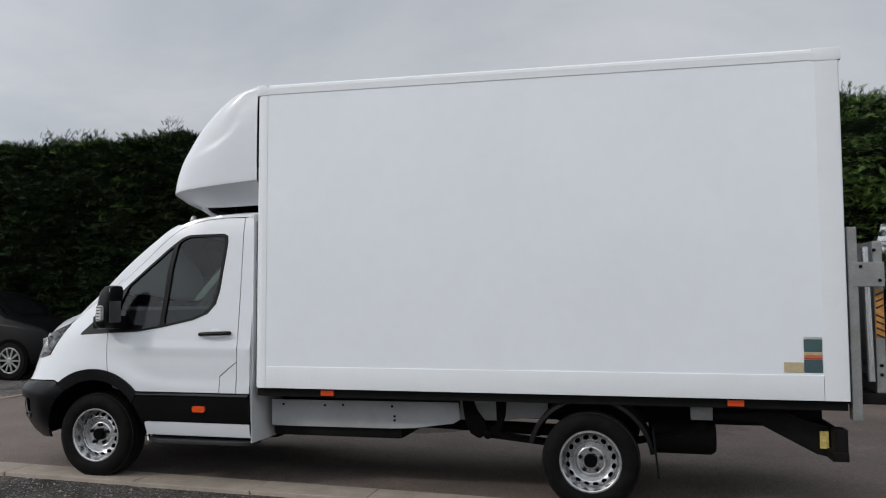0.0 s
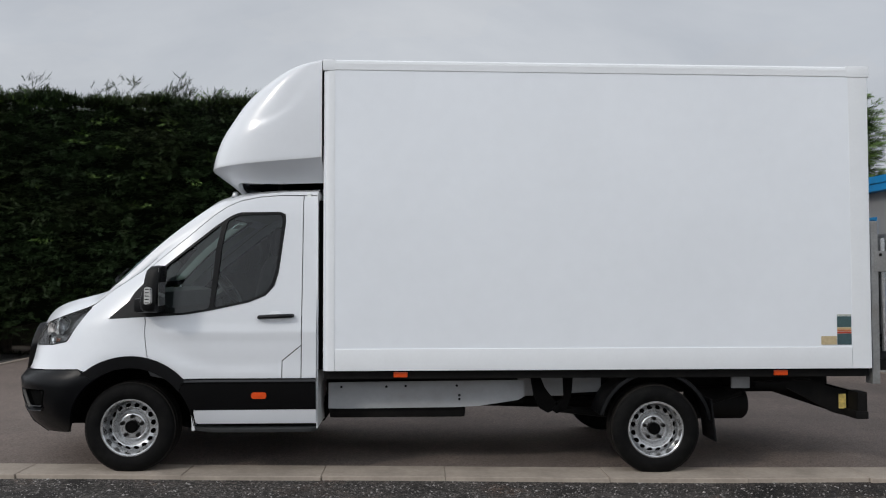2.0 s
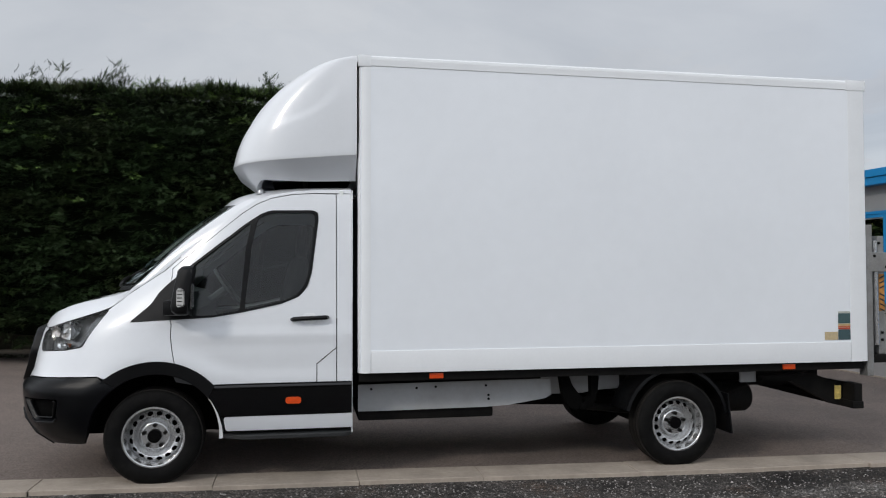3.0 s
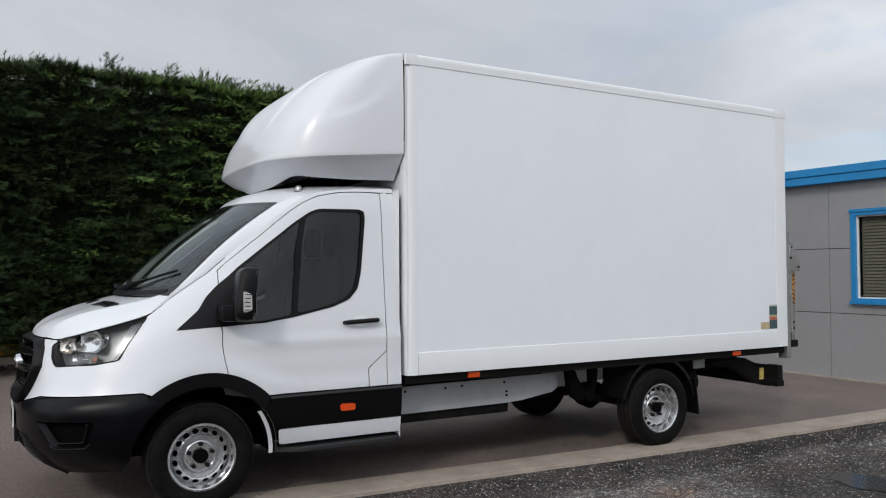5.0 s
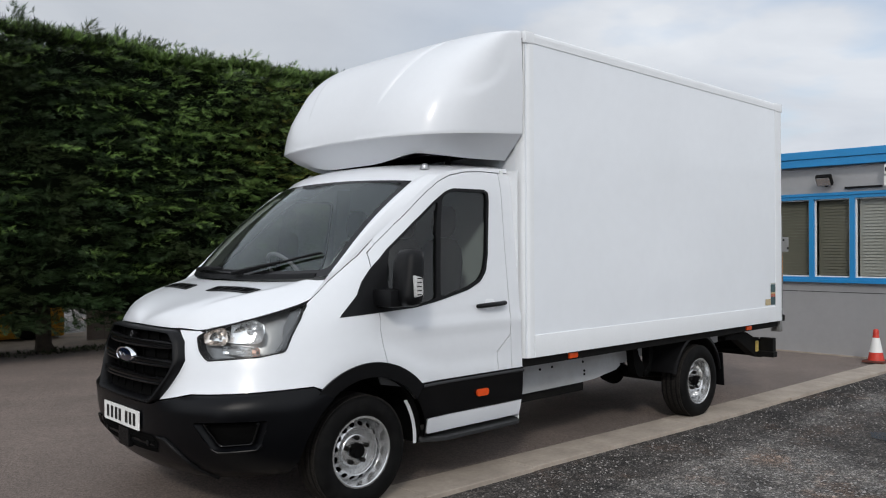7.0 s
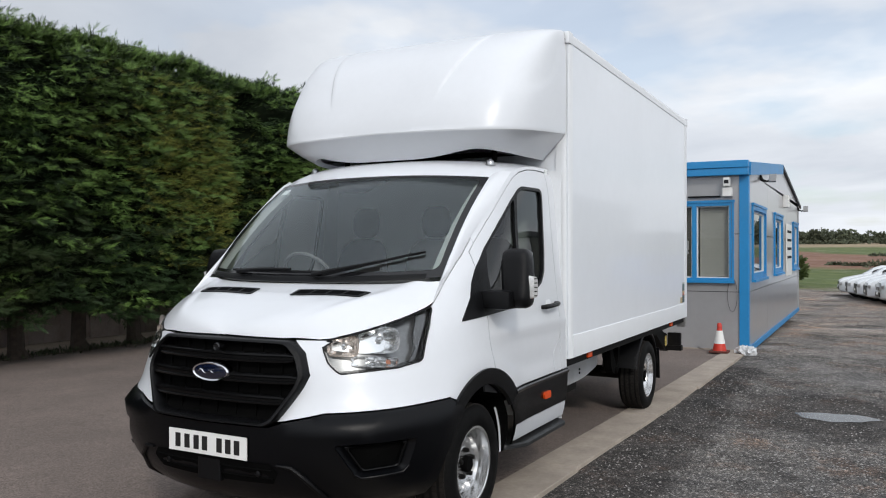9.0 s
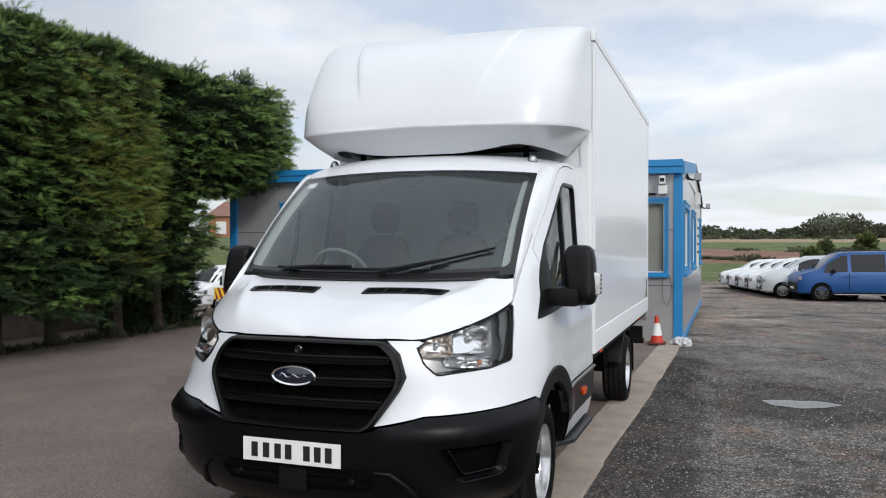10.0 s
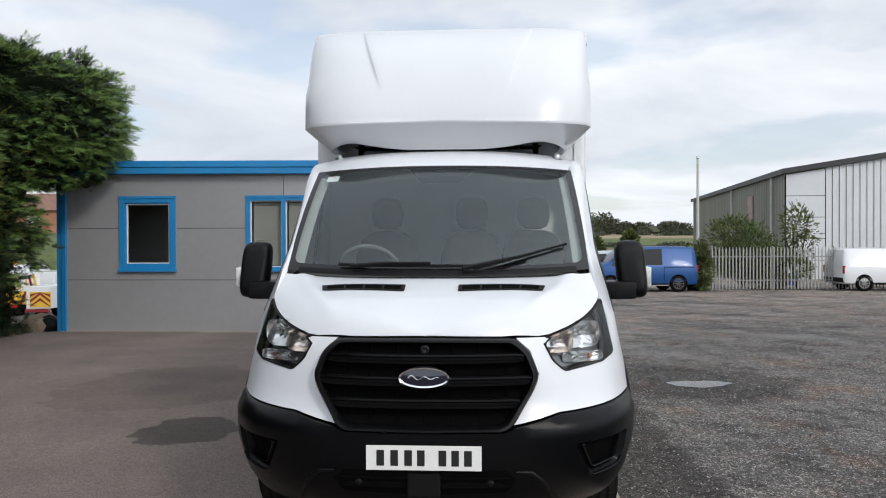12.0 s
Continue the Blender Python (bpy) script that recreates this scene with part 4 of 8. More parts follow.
box(bm, x0 - 0.012, x0 + 0.02, -0.075, 0.075, 0.385, 0.508, 0.008)
part("tow_cover", bm, M["black"], bumper)
for s in (-1, 1):
    bm = bmesh.new()
    lathe(bm, (flank(u_at_y(0.30, 0.45), 0.45, shelf(0.45))[0] + 0.004, s * 0.30, 0.448), (-1, 0, 0), [(0, 0.016), (0.010, 0.016), (0.013, 0.010), (0.013, 0.0005)], 12)
    part("parking_sensor", bm, M["black"], bumper, "", True)
# number plate with unreadable bars
px = -1.046
bm = bmesh.new()
box(bm, px - 0.004, px + 0.004, -0.26, 0.26, 0.513, 0.624, 0.003)
plate = part("number_plate", bm, M["plate"], truck, "white number plate with black characters as bars")
for k, y in enumerate((0.195, 0.132, 0.069, 0.012, -0.085, -0.142, -0.199)):
    bm = bmesh.new()
    box(bm, px - 0.0065, px - 0.003, y - 0.017, y + 0.017, 0.534, 0.604)
    part("plate_bar", bm, M["ink"], plate)

# grille
bm = bmesh.new()


def front_face(y, z, off=0.0):
    x, yy, zz = flank(u_at_y(abs(y), z), z, 0.0)
    return (x - off - 0.030, y, z)


full = [(y, z) for y, z in GR] + [(-y, z) for y, z in GR[-2:0:-1]]
panel(bm, full, [], lambda y, z, o: front_face(y, z, -0.055 + o), 0.06)
bmesh.ops.recalc_face_normals(bm, faces=bm.faces[:])
grille = part("grille", bm, M["void"], truck, "black plastic radiator grille with three double bars")
bm = bmesh.new()
loop = rounded(full, 0.03, 3)
shrink = lambda f, g: [(y * f, 0.89 + (z - 0.89) * g) for y, z in loop]
rows = [[front_face(y, z, o) for y, z in lp] for lp, o in ((loop, -0.05), (loop, 0.008), (shrink(0.985, 0.976), 0.020), (shrink(0.955, 0.935), 0.021), (shrink(0.94, 0.91), 0.010), (shrink(0.935, 0.90), -0.055))]
loft(bm, rows, True)
bmesh.ops.recalc_face_normals(bm, faces=bm.faces[:])
part("grille_frame", bm, M["black"], grille, "", True, 40)
for zc, half in ((1.005, 0.455), (0.905, 0.49), (0.805, 0.435)):
    bm = bmesh.new()
    rows = []
    for y in [half * (1 - 2 * k / 24) for k in range(25)]:
        x = front_face(y, zc)[0]
        f = 1.0 if abs(y) < half * 0.95 else 0.72
        rows.append([(x + dx, y, zc + dz * f) for dx, dz in ((0.040, -0.024), (0.0, -0.025), (-0.009, -0.020), (-0.010, -0.012), (-0.001, -0.005), (-0.001, 0.005), (-0.010, 0.012), (-0.009, 0.020), (0.0, 0.025), (0.040, 0.024))])
    loft(bm, rows, True, True)
    bmesh.ops.recalc_face_normals(bm, faces=bm.faces[:])
    part("grille_bar", bm, M["grille"], grille, "", True, 40)
for zc, h in ((1.05, 0.034), (0.955, 0.026), (0.855, 0.026), (0.745, 0.036)):
    for k in range(-3, 4):
        y = 0.125 * k + 0.0
        if abs(y) > 0.44 or (zc > 1.0 and abs(y) > 0.40):
            continue
        bm = bmesh.new()
        x = front_face(y, zc)[0]
        box(bm, x + 0.042, x + 0.054, y - 0.004, y + 0.004, zc - h, zc + h)
        part("grille_slat", bm, M["void"], grille)
# oval badge, plain
bm = bmesh.new()
xb = front_face(0, 0.925)[0]
rings = [[(xb - o, a * math.cos(2 * math.pi * k / 40), 0.925 + b * math.sin(2 * math.pi * k / 40)) for k in range(40)] for o, a, b in ((-0.03, 0.120, 0.050), (0.012, 0.120, 0.050), (0.020, 0.114, 0.045), (0.016, 0.106, 0.038))]
loft(bm, rings, True)
bmesh.ops.recalc_face_normals(bm, faces=bm.faces[:])
badge = part("badge_ring", bm, M["chrome"], grille, "chrome ring of oval badge", True)
bm = bmesh.new()
rings = [[(xb - o, a * math.cos(2 * math.pi * k / 40), 0.925 + b * math.sin(2 * math.pi * k / 40)) for k in range(40)] for o, a, b in ((0.014, 0.107, 0.039), (0.020, 0.05, 0.018), (0.021, 0.002, 0.001))]
loft(bm, rings, True)
part("badge_oval", bm, material("badge_blue", (0.004, 0.007, 0.022), 0.15, coat=1.0, vary=0.05), grille, "dark blue oval badge", True)
bm = bmesh.new()
tube(bm, [(xb - 0.022, 0.070 - 0.0117 * k, 0.925 + 0.012 * math.sin(1.25 * k) * (1 - k / 16)) for k in range(13)], [0.004 - 0.0002 * k for k in range(13)], 6)
part("badge_stroke", bm, M["chrome"], grille)
bm = bmesh.new()
lathe(bm, (front_face(0, 1.045)[0] + 0.05, 0, 1.045), (-1, 0, 0), [(0, 0.022), (0.045, 0.022), (0.05, 0.016), (0.045, 0.012), (0.044, 0.0005)], 20)
part("grille_camera", bm, M["gloss_black"], grille, "", True)

# headlamps
HEAD = [HL_IN, HL_IN2, HL_IN3, HL_LOW, HL_LOW2, HL_OUT, HL_TIP] + [(u, edge_z(u) - 0.004) for u in (-0.40, -0.55, -0.72, -0.9)]
for s in (-1, 1):
    def lamp(name, outline, off, mat, parent, depth=0.0, label="", step=0.05):
        bm = bmesh.new()
        panel(bm, outline, [], lambda u, z, o: flank(u, z, o + off), step, depth)
        if s > 0:
            flip_y(bm)
        bmesh.ops.recalc_face_normals(bm, faces=bm.faces[:])
        return part(name, bm, mat, parent, label, True)
    head = lamp("headlamp", rounded(HEAD, 0.02), -0.075, M["lamp_back"], truck, 0.0, "clear headlamp with chrome reflectors and dark housing")
    bm = bmesh.new()
    hl = rounded(HEAD, 0.02)
    loft(bm, [[flank(u, z, 0.0) for u, z in hl], [flank(u, z, -0.075) for u, z in hl]], True)
    if s > 0:
        flip_y(bm)
    part("lamp_housing", bm, M["gloss_black"], head, "", True)
    lamp("lamp_cover", rounded(HEAD, 0.02), 0.004, M["lens"], head, 0.0, "clear plastic cover")
    def bowl(cu, cz, w, h, deep, mat, label, square=0.55):
        bm = bmesh.new()
        c = Vector(flank(cu, cz, -0.066))
        n = (Vector(flank(cu, cz, 0.05)) - c).normalized()
        n = (n + Vector((-0.7, 0, 0))).normalized()
        t = n.cross(Vector((0, 0, 1))).normalized()
        up = t.cross(n)
        rings = []
        for d, f in ((deep, 1.0), (deep * 0.9, 0.97), (deep * 0.62, 0.88), (deep * 0.3, 0.68), (deep * 0.1, 0.42), (0.0, 0.2), (0.0, 0.02)):
            ring = []
            for k in range(32):
                a = 2 * math.pi * k / 32
                step = 0.004 * (1 if (k // 4) % 2 else -1) * (1 if 0.3 < f < 0.95 else 0)
                ring.append(c + n * (d + step) + t * w * f * math.copysign(abs(math.cos(a)) ** square, math.cos(a)) + up * h * f * math.copysign(abs(math.sin(a)) ** square, math.sin(a)))
            rings.append(ring)
        loft(bm, rings, True)
        if s > 0:
            flip_y(bm)
        bmesh.ops.recalc_face_normals(bm, faces=bm.faces[:])
        ob = part("reflector", bm, mat, head, label, True, 25)
        bm = bmesh.new()
        lathe(bm, c, n, [(0.0, h * 0.26), (deep * 0.55, h * 0.26), (deep * 0.72, h * 0.16), (deep * 0.75, 0.0005)], 12)
        if s > 0:
            flip_y(bm)
        part("bulb", bm, M["silver"], ob, "", True)
    lamp("reflector_plate", rounded([(-0.88, 1.035), (-0.70, 1.016), (-0.58, 1.016), (-0.53, 1.06), (-0.54, 1.12), (-0.62, 1.140), (-0.80, 1.110), (-0.88, 1.09)], 0.02), -0.060, M["reflector"], head, 0.004)
    bowl(-0.80, 1.058, 0.080, 0.052, 0.050, M["reflector_warm"], "chrome low beam reflector", 0.42)
    bowl(-0.61, 1.083, 0.104, 0.068, 0.052, M["reflector"], "chrome high beam reflector", 0.6)
    bowl(-0.65, 0.978, 0.120, 0.027, 0.034, M["reflector"], "chrome indicator reflector", 0.4)
    lamp("indicator_bulb", [(-0.60, 0.966), (-0.565, 0.966), (-0.565, 0.990), (-0.60, 0.990)], -0.036, material("indicator_orange", (0.42, 0.16, 0.09), 0.3), head, 0.01)
    lamp("lamp_bezel", chart([(-0.545, 0.968), (-0.51, 0.980), (-0.345, 1.215), (-0.42, 1.190), (-0.475, 1.11), (-0.495, 1.03)]), -0.034, M["lamp_dark"], head, 0.012)
    bm = bmesh.new()
    hl = rounded(HEAD, 0.02)
    tube(bm, [flank(u, z, 0.002) for u, z in hl + hl[:1]], 0.0045, 5, False)
    if s > 0:
        flip_y(bm)
    part("lamp_seal", bm, M["black"], head, "", True)

# wipers
for y0, y1, x0 in ((0.10, 0.62, 0.0), (-0.30, -0.78, 0.0)):
    bm = bmesh.new()
    if y0 > 0:
        pts = [screen(0.025, 0.53, 0.03), screen(0.045, 0.30, 0.035), screen(0.055, 0.02, 0.03)]
        blade = [screen(0.045, v, 0.020) for v in (0.62, 0.4, 0.2, 0.0, -0.22)]
    else:
        pts = [screen(0.015, -0.18, 0.03), screen(0.06, -0.42, 0.035), screen(0.105, -0.60, 0.03)]
        blade = [screen(0.02 + 0.165 * (abs(v) - 0.25) / 0.6, v, 0.020) for v in (-0.25, -0.4, -0.55, -0.7, -0.86)]
    tube(bm, pts, [0.014, 0.011, 0.008], 6)
    wiper = part("wiper", bm, M["black"], windscreen, "black wiper arm", True)
    bm = bmesh.new()
    tube(bm, blade, 0.008, 6)
    part("wiper_blade", bm, M["black"], windscreen, "", True)
bm = bmesh.new()
rows = [[screen(t, v, o) for v in [k / 15.4 for k in range(-14, 15)]] for t, o in ((-0.012, 0.002), (0.012, 0.008), (0.03, 0.004))]
loft(bm, rows, False)
part("scuttle", bm, M["black"], truck, "", True)
bm = bmesh.new()
panel(bm, [(0.80, 0.86), (0.90, 0.86), (0.90, 0.93), (0.80, 0.93)], [], lambda u, w, o: screen(w, u, o - 0.004), 0.05)
part("screen_sticker", bm, M["plate"], windscreen)

# door mirrors
for s, d in zip((-1, 1), doors):
    bm = bmesh.new()
    rings = []
    for x, f, oy in ((0.160, 0.62, 0.02), (0.168, 0.84, 0.01), (0.195, 0.97, 0.0), (0.235, 1.0, 0.0), (0.27, 0.98, 0.0), (0.275, 0.93, 0.0)):
        ring = []
        for k in range(28):
            a = 2 * math.pi * k / 28
            cy, cz = math.copysign(abs(math.cos(a)) ** 0.45, math.cos(a)), math.copysign(abs(math.sin(a)) ** 0.45, math.sin(a))
            lean = 0.012 * cz
            ring.append((x + 0.02 * cz, s * (1.140 + 0.088 * f * cy - lean), 1.372 + 0.172 * f * cz))
        rings.append(ring)
    loft(bm, rings, True, True)
    bmesh.ops.recalc_face_normals(bm, faces=bm.faces[:])
    mirror = part("door_mirror", bm, M["black"], d, "large black door mirror", True, 50)
    bm = bmesh.new()
    box(bm, 0.08, 0.26, min(s * 0.97, s * 1.15), max(s * 0.97, s * 1.15), 1.198, 1.305, 0.03)
    part("mirror_arm", bm, M["black"], d, "", True)
    bm = bmesh.new()
    loop = rounded([(0.0, -0.085), (0.055, -0.070), (0.050, 0.045), (0.0, 0.060)], 0.02)
    vs = [[(0.190 + u, s * (1.222 - 0.10 * max(0, 0.03 - u)), 1.335 + w) for u, w in loop], [(0.190 + u * 0.9, s * (1.260 - 0.2 * max(0, 0.035 - u)), 1.335 + w * 0.88) for u, w in loop]]
    loft(bm, vs, True, True)
    bmesh.ops.recalc_face_normals(bm, faces=bm.faces[:])
    ind = part("mirror_indicator", bm, M["indicator_lens"], d, "clear side indicator on mirror", True)
    for k in range(5):
        bm = bmesh.new()
        tube(bm, [(0.196, s * 1.254, 1.275 + 0.024 * k), (0.226, s * 1.2585, 1.275 + 0.024 * k), (0.238, s * 1.246, 1.275 + 0.024 * k)], 0.0035, 6)
        part("lens_rib", bm, M["dark"], ind, "", True)
    bm = bmesh.new()
    obox(bm, (0.279, s * 1.14, 1.385), ((1, 0, 0), (0, 1, 0), (0, 0, 1)), (0.004, 0.145, 0.27), 0.0015)
    part("mirror_glass", bm, M["chrome"], d)
# roof marker lamps
for x, y in ((0.72, -0.74), (0.785, 0.72)):
    bm = bmesh.new()
    z = roof_tree.ray_cast(Vector((x, y, 3)), Vector((0, 0, -1)))[0].z
    lathe(bm, (x, y, z - 0.006), (0, 0, 1), [(0, 0.034), (0.010, 0.034), (0.012, 0.028), (0.024, 0.027), (0.036, 0.021), (0.043, 0.010), (0.044, 0.001)], 18)
    part("roof_lamp", bm, M["lamp_grey"], truck, "small grey domed roof marker lamp", True)

# cab inside: dash, wheel, seats, bulkhead
bm = bmesh.new()
rows = []
for y in [k / 8 * 0.84 for k in range(-8, 9)]:
    rows.append([(-0.28 + 0.20 * abs(y) ** 2.3, y, 1.345), (0.02, y, 1.37), (0.16, y, 1.34), (0.24, y, 1.22), (0.22, y, 0.9)])
loft(bm, rows, False)
bmesh.ops.recalc_face_normals(bm, faces=bm.faces[:])
part("dashboard", bm, M["dash"], truck, "dark plastic dashboard", True)
bm = bmesh.new()
c, ax = Vector((0.38, 0.46, 1.36)), Vector((0.75, 0, 0.55)).normalized()
up = ax.cross(Vector((0, 1, 0))).normalized()
tube(bm, [c + (Vector((0, 1, 0)) * math.cos(a) + up * math.sin(a)) * 0.19 for a in [2 * math.pi * k / 28 for k in range(29)]], 0.014, 8, False)
tube(bm, [c + Vector((0, 0.18, 0)), c - ax * 0.03, c - Vector((0, 0.18, 0))], 0.016, 6)
tube(bm, [c - ax * 0.02, c - ax * 0.25], 0.04, 8)
part("steering_wheel", bm, M["dash"], truck, "", True)
for y in (0.43, -0.17, -0.60):
    oval = lambda x0, d, w, z, e=0.6: [(x0 + d * math.cos(a), y + w * math.copysign(abs(math.sin(a)) ** e, math.sin(a)), z) for a in [2 * math.pi * k / 24 for k in range(24)]]
    bm = bmesh.new()
    loft(bm, [oval(x0, d, w, z) for x0, d, w, z in ((0.90, 0.08, 0.19, 0.95), (0.92, 0.09, 0.225, 1.10), (0.95, 0.09, 0.225, 1.30), (0.98, 0.085, 0.215, 1.45), (1.0, 0.075, 0.185, 1.55), (1.01, 0.055, 0.13, 1.605), (1.015, 0.02, 0.06, 1.62))], True, True)
    seat = part("seat", bm, M["fabric"], truck, "dark fabric cab seat with headrest", True, 60)
    bm = bmesh.new()
    loft(bm, [oval(x0, d, w, z, 0.75) for x0, d, w, z in ((1.02, 0.03, 0.05, 1.625), (1.02, 0.045, 0.095, 1.645), (1.025, 0.05, 0.115, 1.70), (1.03, 0.05, 0.118, 1.76), (1.035, 0.045, 0.105, 1.815), (1.035, 0.03, 0.075, 1.845), (1.035, 0.01, 0.03, 1.852))], True, True)
    part("headrest", bm, M["fabric"], seat, "", True, 60)
    bm = bmesh.new()
    box(bm, 0.45, 0.95, y - 0.20, y + 0.20, 0.85, 1.0, 0.04)
    part("cushion", bm, M["fabric"], seat, "", True)
bm = bmesh.new()
box(bm, 1.30, 1.33, -0.90, 0.90, 0.6, 2.10, 0.004)
part("bulkhead", bm, M["bulkhead"], truck)
bm = bmesh.new()
box(bm, -0.3, 1.35, -0.60, 0.60, 0.45, 0.55)
part("cab_floor", bm, M["void"], truck)
bm = bmesh.new()
rows = [[(cx + 0.05 + 0.20 * abs(v) ** 2.3, v * 0.76, cz - 0.05 - 0.05 * abs(v) ** 3) for v in [k / 6 for k in range(-6, 7)]] for cx, cz in ROOF_C[1:]]
loft(bm, rows, False)
part("headlining", bm, M["inner"], truck, "", True)
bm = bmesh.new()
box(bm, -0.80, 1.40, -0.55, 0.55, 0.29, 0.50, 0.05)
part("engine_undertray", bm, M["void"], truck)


# wheels
def wheel(x, z, s, dual=False):
    R = 0.338
    bm = bmesh.new()
    lathe(bm, (x, s * 0.87, z), (0, s, 0), [(-0.10, 0.205), (-0.115, 0.25), (-0.108, 0.315), (-0.085, R - 0.006), (-0.03, R), (0.03, R), (0.085, R - 0.006), (0.108, 0.315), (0.116, 0.265), (0.110, 0.222), (0.098, 0.212), (0.09, 0.206)], 56)
    bmesh.ops.recalc_face_normals(bm, faces=bm.faces[:])
    w = part("tyre", bm, M["rubber"], truck, "black road tyre", True, 50)
    bm = bmesh.new()
    for k in range(72):
        a = 2 * math.pi * k / 72
        for off, wd in ((-0.075, 0.028), (-0.03, 0.03), (0.02, 0.03), (0.068, 0.028)):
            a2 = a + (0.03 if off > 0 else 0)
            rr = R - (0.0055 if abs(off) < 0.05 else 0.008)
            c = Vector((x + rr * math.cos(a2), s * 0.87 + off, z + rr * math.sin(a2)))
            rad, tan = Vector((math.cos(a2), 0, math.sin(a2))), Vector((-math.sin(a2), 0, math.cos(a2)))
            obox(bm, c, (rad, (0, 1, 0), tan), (0.012, wd, 0.0262))
    tread = part("tread", bm, M["tread"], w)
    tread["kind"] = "stuff"
    bm = bmesh.new()
    dish = lerp_table([(0.0, 0.012), (0.094, 0.012), (0.103, 0.002), (0.113, -0.020), (0.122, -0.021), (0.134, 0.010), (0.143, 0.032), (0.148, 0.034), (0.178, 0.006), (0.187, -0.012), (0.195, -0.016)])
    turn = 0.0 if s < 0 else 0.1

    def at(r, a, o=0.0):
        q = r * 0.985
        return (x + q * math.cos(a), s * (0.898 + dish(r) + o), z + q * math.sin(a))
    ring = lambda r: [at(r, 2 * math.pi * k / 64 + turn) for k in range(64)]
    loft(bm, [ring(r) for r in (0.036, 0.06, 0.085, 0.091, 0.096, 0.100, 0.104, 0.107, 0.110, 0.116, 0.122, 0.127, 0.132, 0.138, 0.143, 0.147)], True)
    loft(bm, [ring(r) for r in (0.179, 0.184, 0.191)], True)
    for q in range(16):
        a0, da = 2 * math.pi * q / 16 + turn, 2 * math.pi / 64
        r0, r1 = 0.147, 0.179
        rim_pts = [(r0, k) for k in range(4)] + [(r0 + (r1 - r0) * k / 4, 4) for k in range(4)] + [(r1, 4 - k) for k in range(4)] + [(r1 - (r1 - r0) * k / 4, 0) for k in range(4)]
        ac, rc = a0 + 2 * da, (r0 + r1) / 2
        outer = [(r, a0 + k * da) for r, k in rim_pts]
        hole = []
        for r, a in outer:
            th = math.atan2((a - ac) * rc, r - rc)
            hole.append((rc + 0.0154 * math.cos(th), ac + 0.0205 * math.sin(th) / rc))
        loft(bm, [[at(r, a) for r, a in outer], [at(r, a) for r, a in hole], [at(r, a, -0.012) for r, a in hole]], True)
    bmesh.ops.remove_doubles(bm, verts=bm.verts[:], dist=0.0002)
    lathe(bm, (x, s * 0.87, z), (0, s, 0), [(-0.01, 0.190), (0.0, 0.187), (0.05, 0.188), (0.075, 0.195), (0.100, 0.199), (0.104, 0.204), (0.104, 0.214), (0.096, 0.217), (0.086, 0.210), (0.0, 0.204), (-0.1, 0.204)], 56)
    bmesh.ops.recalc_face_normals(bm, faces=bm.faces[:])
    part("rim", bm, M["silver"], w, "silver painted steel wheel with round vent holes", True, 30)
    bm = bmesh.new()
    lathe(bm, (x, s * 0.912, z), (0, s, 0), [(-0.05, 0.046), (0.026, 0.046), (0.034, 0.040), (0.035, 0.001)], 24)
    bmesh.ops.recalc_face_normals(bm, faces=bm.faces[:])
    part("hub_cap", bm, M["void"], w, "", True)
    bm = bmesh.new()
    lathe(bm, (x, s * 0.84, z), (0, s, 0), [(0.005, 0.001), (0.005, 0.187), (-0.08, 0.187)], 24)
    part("brake_drum", bm, M["void"], w)
    for k in range(5):
        bm = bmesh.new()
        a = 2 * math.pi * k / 5 + 0.3
        lathe(bm, (x + 0.076 * math.cos(a), s * 0.908, z + 0.076 * math.sin(a)), (0, s, 0), [(0, 0.016), (0.026, 0.0145), (0.031, 0.009), (0.032, 0.0005)], 6)
        part("wheel_nut", bm, M["dark"], w)


for s in (-1, 1):
    wheel(0.0, 0.337, s)
    wheel(3.954, 0.293, s)

# box body: side sheets in a frame of rails and posts
BX0, BX1, BY, BZ0 = 1.432, 5.61, 1.028, 0.755


def roof_z(x):
    return 3.100 + (3.070 - 3.100) * (x - BX0) / (BX1 - BX0)


